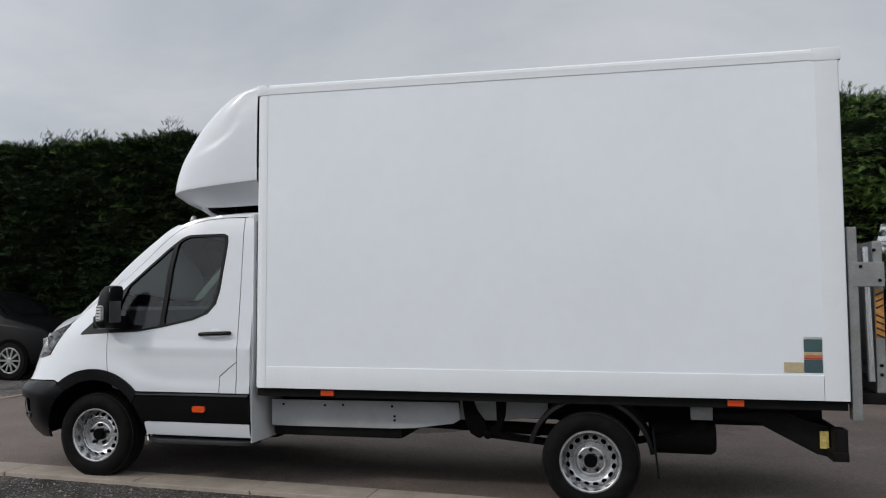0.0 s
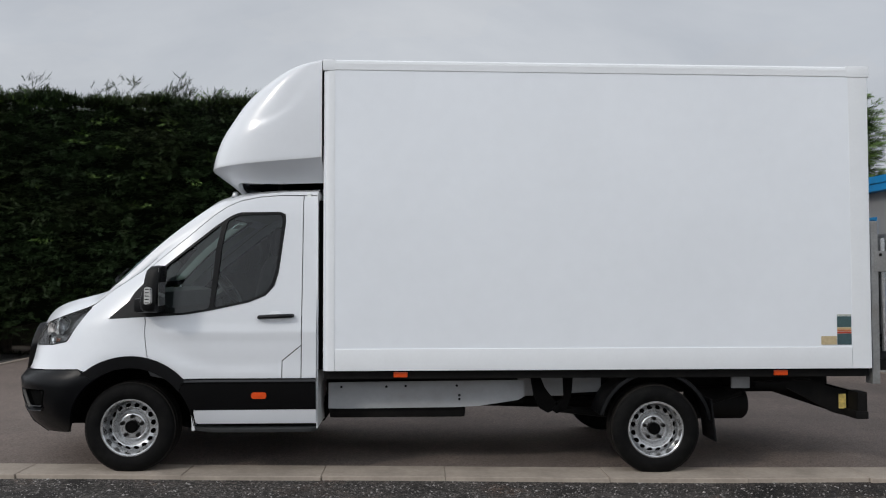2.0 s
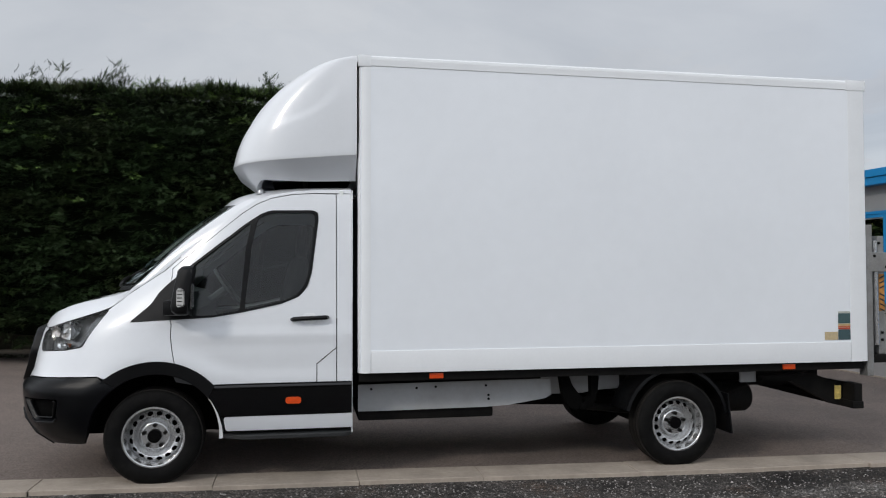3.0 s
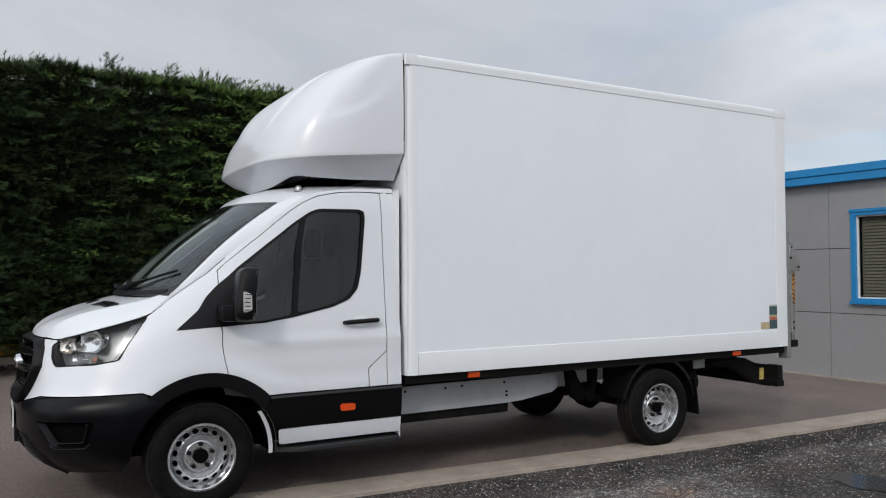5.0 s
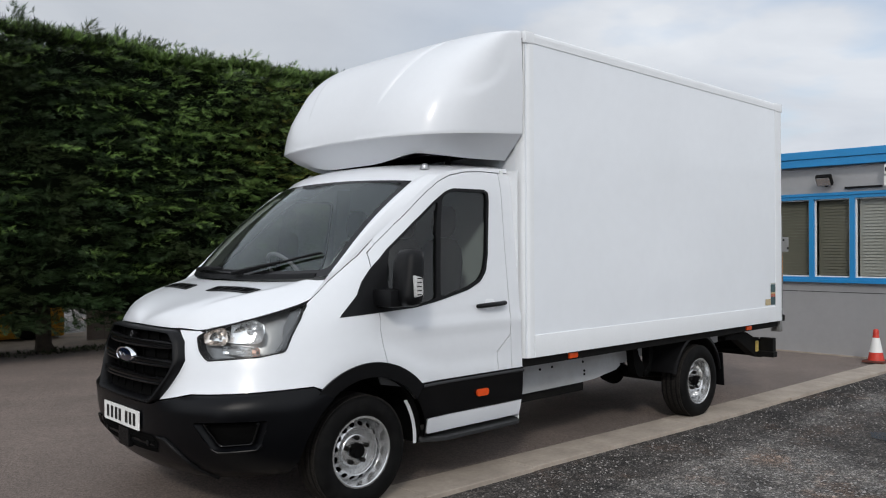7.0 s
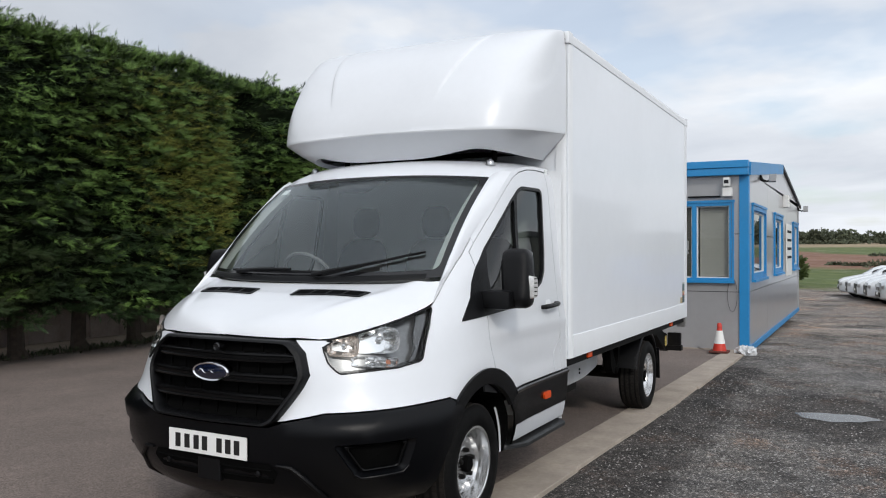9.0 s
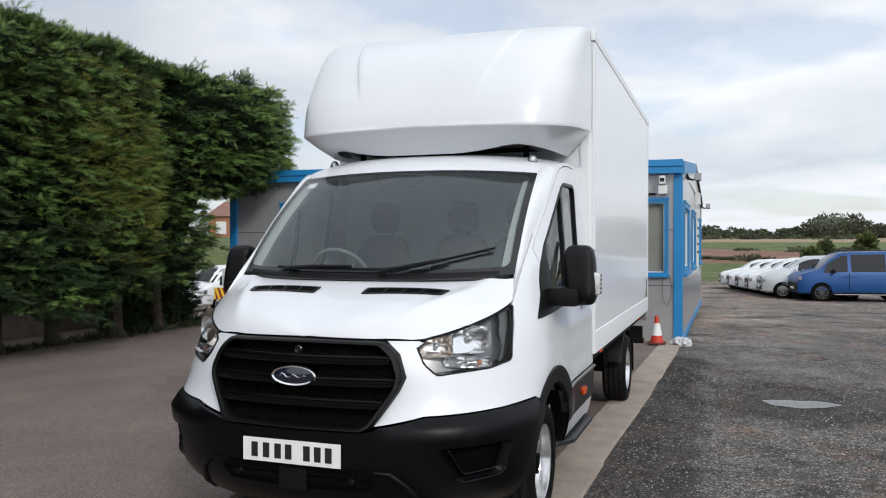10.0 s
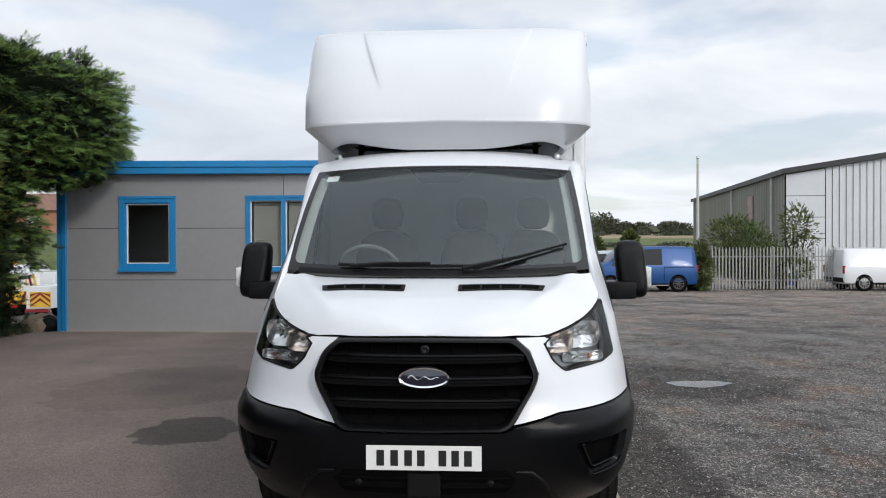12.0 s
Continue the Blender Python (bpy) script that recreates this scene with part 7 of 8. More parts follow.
ou, du, lu = np.concatenate([ou, ol]), np.concatenate([du, np.stack([rng.normal(0, 0.7, nl), rng.normal(-0.5, 0.4, nl), rng.normal(0.2, 0.5, nl)], 1)]), np.concatenate([lu, rng.uniform(0.14, 0.32, nl)])
# top
N2 = 22000
x = rng.uniform(HX0, HX1, N2)
y = 7.0 + 2.0 * rng.random(N2) ** 1.6
o2 = np.stack([x, y, HTOP + 0.10 * wave(x, y, 1.3) - 0.25 * np.clip((x - 9.4), 0, 1) ** 2 * 2], 1)
d2 = np.stack([rng.normal(0.25, 0.5, N2), rng.normal(-0.15, 0.5, N2), np.ones(N2) * 0.9], 1)
l2 = rng.uniform(0.12, 0.24, N2)
# wispy leaders above the clip line, in groups
NG, rep = 58, 32
gx = np.concatenate([rng.uniform(HX0, 1.8, 46), rng.uniform(1.8, HX1 - 0.6, 12)])
x = np.repeat(gx, rep) + rng.normal(0, 0.10, NG * rep)
h = rng.random(NG * rep) * np.repeat(rng.uniform(0.14, 0.50, NG) * np.where(gx < 1.8, 1.0, 0.7), rep)
x += 0.35 * h
o3 = np.stack([x, np.repeat(rng.uniform(7.0, 8.0, NG), rep) + rng.normal(0, 0.08, NG * rep), HTOP + h], 1)
d3 = np.stack([rng.normal(0.55, 0.5, NG * rep), rng.normal(0, 0.4, NG * rep), np.ones(NG * rep) * 0.8], 1)
l3 = rng.uniform(0.12, 0.22, NG * rep)
# end face towards the office
N4 = 7000
y = rng.uniform(7.0, 9.0, N4)
z = rng.uniform(2.6, HTOP, N4)
o4 = np.stack([10.3 - 0.5 * ((y - 8) ** 2) * 0.4 + 0.2 * wave(y, z, 2.0) - rng.uniform(0, 0.3, N4), y, z], 1)
d4 = np.stack([np.ones(N4), rng.normal(-0.2, 0.6, N4), rng.normal(0.1, 0.5, N4)], 1)
l4 = rng.uniform(0.15, 0.30, N4)
LIE = (-0.45, -0.50, 1.0)
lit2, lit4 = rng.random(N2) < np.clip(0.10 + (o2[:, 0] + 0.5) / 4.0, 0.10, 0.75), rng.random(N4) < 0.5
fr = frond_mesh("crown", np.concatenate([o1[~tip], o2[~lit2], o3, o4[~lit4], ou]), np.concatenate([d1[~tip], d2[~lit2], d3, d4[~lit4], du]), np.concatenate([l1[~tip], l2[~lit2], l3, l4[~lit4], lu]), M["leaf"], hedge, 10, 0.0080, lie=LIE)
tips = frond_mesh("sunlit_tips", np.concatenate([o1[tip], o2[lit2], o4[lit4]]), np.concatenate([d1[tip], d2[lit2], d4[lit4]]), np.concatenate([l1[tip], l2[lit2], l4[lit4]]), M["leaf_tip"], hedge, 10, 0.0068, 3, lie=LIE)
tips["label"] = "lighter yellow-green branch tips"
fr["label"] = "dense feathery conifer foliage"
dry = frond_mesh("dry_growth", od, dd, ld, M["leaf_dry"], hedge, 6, 0.006, 11, lie=LIE)
dry["label"] = "thin ochre dead twigs"
# inside of the hedge: a near-black shell, shade put into its colour
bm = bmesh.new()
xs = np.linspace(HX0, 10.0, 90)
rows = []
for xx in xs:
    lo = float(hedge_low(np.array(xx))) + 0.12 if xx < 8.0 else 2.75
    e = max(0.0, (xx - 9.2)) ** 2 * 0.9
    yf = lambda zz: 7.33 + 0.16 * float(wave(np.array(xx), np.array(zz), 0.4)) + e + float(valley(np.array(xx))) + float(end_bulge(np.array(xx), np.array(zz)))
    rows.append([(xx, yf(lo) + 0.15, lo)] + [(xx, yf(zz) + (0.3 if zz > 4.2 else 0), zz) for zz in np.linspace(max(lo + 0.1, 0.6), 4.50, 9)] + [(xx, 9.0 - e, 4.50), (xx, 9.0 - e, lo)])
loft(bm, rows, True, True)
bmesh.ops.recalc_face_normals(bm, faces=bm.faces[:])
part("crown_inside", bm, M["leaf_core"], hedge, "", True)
for tx in [HX0 + 0.7 + 1.13 * k + random.uniform(-0.15, 0.15) for k in range(13)] + [4.5, 5.6, 6.75, 8.0, 8.68]:
    bm = bmesh.new()
    ty = 8.25 + random.uniform(-0.2, 0.2)
    tube(bm, [(tx + 0.03, ty, -0.05), (tx, ty, 0.1), (tx + random.uniform(-0.05, 0.05), ty, 1.0), (tx + random.uniform(-0.1, 0.1), ty, 2.6), (tx, ty, 3.8)], [0.17, 0.12, 0.10, 0.08, 0.03], 9)
    trunk = part("trunk", bm, M["bark"], hedge, "", True)
    for j in range(3 if tx < 7.5 else 0):
        bm = bmesh.new()
        a, zz = random.uniform(0, 6.28), random.uniform(0.5, 1.9)
        tube(bm, [(tx, ty, zz), (tx + 0.4 * math.cos(a), ty + 0.4 * math.sin(a), zz + 0.15), (tx + 0.8 * math.cos(a), ty + 0.7 * math.sin(a), zz + 0.45)], [0.035, 0.025, 0.012], 6)
        part("limb", bm, M["bark"], trunk, "", True)
# weeds and needles at the hedge foot
rng = np.random.default_rng(21)
n = 5200
x = rng.uniform(HX0, 9.2, n)
o = np.stack([x, 8.2 + rng.normal(0, 0.14, n), np.interp(x, [-13, 9.4], [0.03, -0.07])], 1)
d = np.stack([rng.normal(0, 0.6, n), rng.normal(-0.2, 0.6, n), np.ones(n)], 1)
weeds = frond_mesh("weeds", o, d, rng.uniform(0.05, 0.18, n) * np.where(x > 6.0, 0.9, 0.55), material("weed_leaf", (0.035, 0.044, 0.018), 0.8, vary=0.4, scale=2, island=0.6), None, 7, 0.018, 5)
tagged(weeds, "low weeds along the hedge foot", "weeds", "", "stuff")
bm = bmesh.new()
sheet(bm, [-13, -6, -4.6, -2, 0, 4, 9.36], [8.0, 9.2, 11], 0.006)
tagged(part("verge", bm, material("bare_soil", (0.10, 0.075, 0.05), 0.95, vary=0.3, scale=3, bump=0.6, bump_scale=30)), "bare brown soil strip under hedge", "soil", "", "structure")
# low pale boundary wall behind the hedge
old_wall = material("weathered_wall", (0.13, 0.118, 0.10), 0.9, vary=0.2, scale=2, dirt=0.5, tint=(0.08, 0.07, 0.055), dirt_scale=1.5)
pale_wall = material("pale_weathered_boards", (0.36, 0.30, 0.27), 0.9, vary=0.15, scale=3, dirt=0.4, tint=(0.20, 0.17, 0.14), dirt_scale=2)
lowwall = thing("boundary_wall", (0, 9.6, 0), "low pale board wall with concrete posts behind hedge", "wall", "", "structure")
for x0 in [-12.4 + 1.85 * k for k in range(6)] + [2.05 + 1.85 * k for k in range(4)]:
    bm = bmesh.new()
    low = -0.05 if x0 < 0 else -0.12
    for q in range(6):
        box(bm, x0 + 0.005 + q * 0.297, x0 + 0.295 + q * 0.297, 9.55, 9.60 + 0.012 * (q % 2), low, 0.66 + random.uniform(-0.02, 0.02), 0.006)
    part("fence_panel", bm, old_wall if x0 < 0 else pale_wall, lowwall)
    bm = bmesh.new()
    box(bm, x0 + 1.785, x0 + 1.85, 9.51, 9.65, low, 0.76, 0.01)
    part("concrete_post", bm, old_wall if x0 < 0 else pale_wall, lowwall)
bm = bmesh.new()
ym = thing("machine", (-1.2, 10.4, 0), "yellow machine low behind hedge", "machine")
box(bm, -2.6, 1.9, 10.2, 11.0, 0.02, 0.62, 0.05)
yellow = material("machine_yellow", (0.60, 0.27, 0.01), 0.5, vary=0.15, scale=4)
part("chassis", bm, yellow, ym)
for xx in (-2.2, 1.3):
    bm = bmesh.new()
    lathe(bm, (xx, 10.15, 0.30), (0, -1, 0), [(-0.2, 0.1), (-0.2, 0.28), (0.0, 0.30), (0.02, 0.25), (0.02, 0.01)], 20)
    part("wheel", bm, M["rubber"], ym, "", True)

# ---- pale edging across the front of the tarmac, dark car beyond it ----
edging = thing("edging", (-4.62, 3, 0), "thin pale edging strip between tarmac and gravel", "edging", "", "structure")
ey = -0.6
while ey < 7.9:
    bm = bmesh.new()
    z = GROUND(-4.62)
    box(bm, -4.68, -4.58, ey + 0.004, min(ey + 0.91, 7.9), z - 0.1, z + 0.010, 0.006)
    part("slab", bm, M["kerb"], edging)
    ey += 0.915


def ring_at(st):
    x, zl, zb, zt, wl, wb, wt = st
    half = [(wl * 0.85, zl), (wl * 0.97, zl + 0.06), (wl, zl + 0.18), (wb, zb), (wb * 0.985, zb + 0.03), (wt + (wb - wt) * 0.12, zt - (zt - zb) * 0.14), (wt * 0.93, zt - 0.015), (wt * 0.6, zt + 0.012)]
    return [(x, y, z) for y, z in half] + [(x, -y, z) for y, z in half[::-1]]


def station(stations, x):
    xs = [s[0] for s in stations][::-1]
    return tuple(float(np.interp(x, xs, [s[k] for s in stations][::-1])) for k in range(7))


rim_grey = material("grey_alloy", (0.09, 0.085, 0.08), 0.4, metal=0.5, vary=0.1)


def vehicle(name, at, heading, stations, paint, label, category, glass, wheels, r=0.33, group="", rails=False, plates=True, dark_bumper=False, front_grille=True, nose_dark=False):
    """A parked car or van: skinned body, panes, lamps, wheels; built nose to +x, then turned and set down."""
    v = thing(name, (0, 0, 0), label, category, group)
    bm = bmesh.new()
    loft(bm, [ring_at(s) for s in stations], True, True)
    bmesh.ops.recalc_face_normals(bm, faces=bm.faces[:])
    body = part("body", bm, paint, v, "", True, 38)
    w = stations[len(stations) // 2][5]
    for a, b, lo, hi in glass:
        for s in (-1, 1):
            bm = bmesh.new()
            rows = []
            for x in np.linspace(a, b, 5):
                st = station(stations, float(x))
                z0, z1 = st[2] + (st[3] - st[2]) * lo, st[2] + (st[3] - st[2]) * hi
                y0 = st[5] * 0.985 + (st[6] - st[5] * 0.985) * lo * 0.95
                y1 = st[5] * 0.985 + (st[6] + (st[5] - st[6]) * 0.12 - st[5] * 0.985) * min(1, hi / 0.86)
                rows.append([(float(x), s * (y0 + 0.010), z0), (float(x), s * (y1 + 0.010), z1)])
            loft(bm, rows, False)
            bmesh.ops.recalc_face_normals(bm, faces=bm.faces[:])
            part("side_window", bm, M["gloss_black"], body)
    # windscreen: the steepest run of the nose
    run = [(p, q) for p, q in zip(stations, stations[1:]) if p[0] > 0 and q[3] - p[3] > 0.22]
    if run:
        p, q = run[0][0], run[-1][1]
        bm = bmesh.new()
        rows = []
        for t in np.linspace(0.06, 0.94, 5):
            st = station(stations, p[0] + (q[0] - p[0]) * float(t))
            rows.append([(st[0] + 0.012, yy * st[6] * 0.86, st[3] + 0.014 - 0.03 * abs(yy) ** 3) for yy in (-1, -0.5, 0, 0.5, 1)])
        loft(bm, rows, False)
        part("windscreen", bm, M["gloss_black"], body, "", True)
    f, b = stations[0], stations[-1]
    for s in (-1, 1):
        bm = bmesh.new()
        st = station(stations, f[0] - 0.14)
        obox(bm, (f[0] - 0.13, s * (st[5] - 0.13), st[2] - 0.10), ((0.9, -s * 0.35, 0), (s * 0.35, 0.9, 0), (0, 0, 1)), (0.14, 0.36, 0.15), 0.03)
        part("headlamp", bm, M["lamp_grey"], body)
        bm = bmesh.new()
        st = station(stations, b[0] + 0.05)
        obox(bm, (b[0] + 0.045, s * (st[5] - 0.05), st[2] - 0.08), ((1, 0, 0), (0, 1, 0), (0, 0, 1)), (0.10, 0.10, 0.34), 0.015)
        part("tail_lamp", bm, M["red"], body)
        bm = bmesh.new()
        st = station(stations, f[0] - 1.25)
        obox(bm, (f[0] - 1.28, s * (st[5] + 0.08), st[2] + 0.10), ((1, 0, 0), (0, 1, 0), (0, 0, 1)), (0.10, 0.18, 0.15), 0.03)
        part("door_mirror", bm, paint if not dark_bumper else M["black"], body)
        bm = bmesh.new()
        st = station(stations, 0.0)
        box(bm, wheels[1] + r + 0.06, wheels[0] - r - 0.06, min(s * (st[4] - 0.02), s * (st[4] + 0.008)), max(s * (st[4] - 0.02), s * (st[4] + 0.008)), st[1], st[1] + 0.09, 0.004)
        part("sill_trim", bm, M["black"], body)
    bm = bmesh.new()
    st = station(stations, f[0] - 0.02)
    box(bm, f[0] - 0.12, f[0] + 0.015, -st[4] * 0.93, st[4] * 0.93, st[1] + 0.02, st[1] + (0.40 if nose_dark else 0.20), 0.02)
    part("front_bumper", bm, M["black"], body)
    if front_grille:
        bm = bmesh.new()
        box(bm, f[0] - 0.10, f[0] + 0.012, -0.50, 0.50, st[1] + 0.26, st[1] + 0.40, 0.02)
        part("grille", bm, M["gloss_black"], body)
    bm = bmesh.new()
    st = station(stations, b[0] + 0.02)
    box(bm, b[0] - 0.02, b[0] + 0.12, -st[4] * 0.95, st[4] * 0.95, st[1] + 0.02, st[1] + 0.22, 0.02)
    part("rear_bumper", bm, M["black"] if dark_bumper else paint, body)
    if plates:
        bm = bmesh.new()
        box(bm, f[0] + 0.014, f[0] + 0.024, -0.25, 0.25, st[1] + 0.10, st[1] + 0.20)
        part("number_plate", bm, M["plate"], body)
    if rails:
        for s in (-1, 1):
            bm = bmesh.new()
            st = station(stations, 0.0)
            tube(bm, [(0.9, s * st[6] * 0.9, st[3]), (0.7, s * st[6] * 0.9, st[3] + 0.05), (-1.8, s * st[6] * 0.9, st[3] + 0.05), (-2.0, s * st[6] * 0.9, st[3])], 0.018, 6)
            part("roof_rail", bm, M["black"], body)
        for x in (0.3, -1.2):
            bm = bmesh.new()
            tube(bm, [(x, -0.78, st[3] + 0.06), (x, 0.78, st[3] + 0.06)], 0.022, 6)
            part("roof_bar", bm, M["black"], body)
    for x in wheels:
        for s in (-1, 1):
            yw = s * (station(stations, x)[4] - 0.02)
            bm = bmesh.new()
            lathe(bm, (x, yw + s * 0.004, r), (0, s, 0), [(0, 0.001), (0.018, r + 0.055), (0, r + 0.055)], 28)
            part("arch_shadow", bm, M["void"], body)
            bm = bmesh.new()
            lathe(bm, (x, yw, r), (0, s, 0), [(-0.18, r * 0.6), (-0.18, r * 0.95), (0.0, r), (0.025, r * 0.95), (0.028, r * 0.72), (0.02, r * 0.70), (0.006, r * 0.69), (0.006, 0.001)], 28)
            bmesh.ops.recalc_face_normals(bm, faces=bm.faces[:])
            ty = part("tyre", bm, M["rubber"], v, "", True)
            bm = bmesh.new()
            for k in range(10):
                a = 2 * math.pi * k / 10
                d, t = Vector((math.cos(a), 0, math.sin(a))), Vector((-math.sin(a), 0, math.cos(a)))
                obox(bm, Vector((x, yw + s * 0.022, r)) + d * r * 0.36, (d, (0, 1, 0), t), (r * 0.64, 0.014, r * 0.10))
            lathe(bm, (x, yw + s * 0.024, r), (0, s, 0), [(0, r * 0.62), (0.006, r * 0.68), (0.0, r * 0.71)], 28)
            lathe(bm, (x, yw + s * 0.03, r), (0, s, 0), [(0, r * 0.16), (0.006, r * 0.12), (0.006, 0.001)], 14)
            part("rim", bm, M["galv"] if not rails else rim_grey, ty, "alloy wheel rim")
    # shut lines, crease and handles of a van's flanks
    if rails:
        for s in (-1, 1):
            st = station(stations, 0.0)
            for x in (0.50, -0.86):
                bm = bmesh.new()
                loft(bm, [[(x + dx, s * (y + 0.004), z) for y, z in ((st[4], st[1] + 0.18), (st[5], st[2]), (st[5] * 0.985, st[2] + 0.03))] for dx in (-0.010, 0.010)], False)
                part("shut_line", bm, M["void"], body)
            bm = bmesh.new()
            box(bm, -2.2, -0.90, min(s * (st[5] - 0.01), s * (st[5] + 0.006)), max(s * (st[5] - 0.01), s * (st[5] + 0.006)), st[2] - 0.045, st[2] - 0.020, 0.003)
            part("door_runner", bm, M["void"], body)
            for x in (0.62, 0.32):
                bm = bmesh.new()
                box(bm, x - 0.09, x + 0.09, min(s * (st[5] - 0.01), s * (st[5] + 0.035)), max(s * (st[5] - 0.01), s * (st[5] + 0.035)), st[2] - 0.13, st[2] - 0.10, 0.008)
                part("door_handle", bm, paint, body)
            bm = bmesh.new()
            tube(bm, [(1.05, s * (st[4] + 0.05), 0.27), (-1.05, s * (st[4] + 0.05), 0.27)], 0.02, 8)
            part("side_bar", bm, M["galv"], body)
    v.matrix_world = pose(at[0], at[1], at[2], 0, 0, heading)
    return v


VAN = [(2.36, 0.38, 0.66, 0.72, 0.70, 0.70, 0.60), (2.33, 0.30, 0.82, 0.93, 0.84, 0.84, 0.74), (2.22, 0.27, 0.98, 1.05, 0.92, 0.91, 0.80), (1.95, 0.26, 1.04, 1.14, 0.95, 0.94, 0.84), (1.60, 0.26, 1.06, 1.22, 0.955, 0.95, 0.84), (1.15, 0.26, 1.07, 1.60, 0.955, 0.95, 0.79), (0.82, 0.26, 1.08, 1.84, 0.955, 0.95, 0.77), (0.45, 0.26, 1.08, 1.91, 0.955, 0.95, 0.77), (-0.9, 0.26, 1.08, 1.94, 0.955, 0.95, 0.77), (-2.1, 0.26, 1.08, 1.92, 0.955, 0.95, 0.77), (-2.28, 0.28, 1.06, 1.86, 0.93, 0.93, 0.75), (-2.36, 0.34, 1.02, 1.55, 0.90, 0.90, 0.72), (-2.38, 0.40, 0.98, 1.10, 0.86, 0.88, 0.74)]
blue_metal = material("blue_car_paint", (0.005, 0.062, 0.22), 0.42, metal=0.2, coat=0.08, vary=0.03, scale=3)
white_car = material("white_car_paint", (0.72, 0.74, 0.76), 0.3, coat=0.7, vary=0.02, scale=3)
silver_car = material("silver_car_paint", (0.52, 0.55, 0.57), 0.3, metal=0.4, coat=0.7, vary=0.02, scale=3)
black_car = material("black_car_paint", (0.003, 0.003, 0.0035), 0.45, spec=0.15, coat=0.0, vary=0.05, scale=3)
vehicle("van", (30.9, -6.75, GROUND(30.5)), 98, VAN, blue_metal, "metallic blue van with roof rails parked on lot", "van", [(1.45, 0.55, 0.08, 0.88), (0.42, -0.80, 0.08, 0.88)], (1.50, -1.50), 0.34, "", True, True, True, nose_dark=True)
vehicle("van", (32.0, -17.92, GROUND(32)), -86, [(a, b, c * 0.96, d * 0.95, e, f, g) for a, b, c, d, e, f, g in VAN], white_car, "white panel van with black bumper parked by fence", "van", [(1.45, 0.55, 0.08, 0.88)], (1.50, -1.50), 0.33, "", False, True, True)
HATCH = [(2.10, 0.36, 0.58, 0.63, 0.62, 0.62, 0.55), (2.05, 0.26, 0.70, 0.80, 0.78, 0.78, 0.68), (1.85, 0.22, 0.84, 0.92, 0.86, 0.85, 0.76), (1.40, 0.21, 0.92, 1.03, 0.89, 0.88, 0.78), (1.05, 0.21, 0.95, 1.11, 0.89, 0.89, 0.76), (0.55, 0.21, 0.97, 1.44, 0.89, 0.89, 0.68), (0.20, 0.21, 0.98, 1.57, 0.89, 0.89, 0.66), (-0.8, 0.21, 1.0, 1.60, 0.89, 0.89, 0.66), (-1.6, 0.22, 1.01, 1.50, 0.88, 0.88, 0.64), (-1.98, 0.26, 0.98, 1.15, 0.84, 0.84, 0.66), (-2.06, 0.34, 0.90, 0.96, 0.80, 0.80, 0.66)]
rowcars = [(32.45, -5.3, 96, silver_car, "silver hatchback parked in row", 1.10), (34.45, -4.85, 95, white_car, "white hatchback with black bumper parked in row", 1.04), (36.4, -4.45, 95, white_car, "white hatchback with black bumper parked in row", 1.0), (38.35, -4.05, 94, white_car, "white hatchback with black bumper parked in row", 0.98), (40.3, -3.65, 94, white_car, "white hatchback parked in row", 0.95)]
for cx, cy, hd, pm, lb, sc in rowcars:
    st = [(a * 1.0, b, c * sc, d * sc, e, f, g) for a, b, c, d, e, f, g in HATCH]
    vehicle("car", (cx, cy, GROUND(cx)), hd, st, pm, lb, "car", [(0.75, -0.15, 0.06, 0.84), (-0.22, -1.35, 0.06, 0.84)], (1.30, -1.28), 0.31, "row of parked cars", nose_dark="black bumper" in lb)
vehicle("car", (-7.93, 6.27, GROUND(-8)), 0, HATCH, black_car, "black car with silver alloy wheels under hedge", "car", [(0.75, -0.15, 0.06, 0.84), (-0.22, -1.35, 0.06, 0.84)], (1.30, -1.28), 0.33)

# ---- lamp pole, palisade fence, warehouse ----
pale_metal = material("pale_painted_metal", (0.50, 0.50, 0.48), 0.5, vary=0.08, scale=4)
pole = thing("pole", (32.2, -9.7, GROUND(32)), "tall slim pale metal pole", "pole")
bm = bmesh.new()
tube(bm, [(32.2, -9.7, -0.8), (32.2, -9.7, 2.0), (32.2, -9.7, 5.30)], [0.075, 0.065, 0.055], 10)
part("shaft", bm, pale_metal, pole, "", True)
bm = bmesh.new()
lathe(bm, (32.2, -9.7, 5.30), (0, 0, 1), [(0, 0.075), (0.10, 0.075), (0.12, 0.02)], 10)
part("cap", bm, M["silver"], pole, "", True)
bm = bmesh.new()
lathe(bm, (32.2, -9.7, GROUND(32) - 0.02), (0, 0, 1), [(0, 0.12), (0.03, 0.12), (0.04, 0.07)], 10)
part("foot", bm, M["galv"], pole)

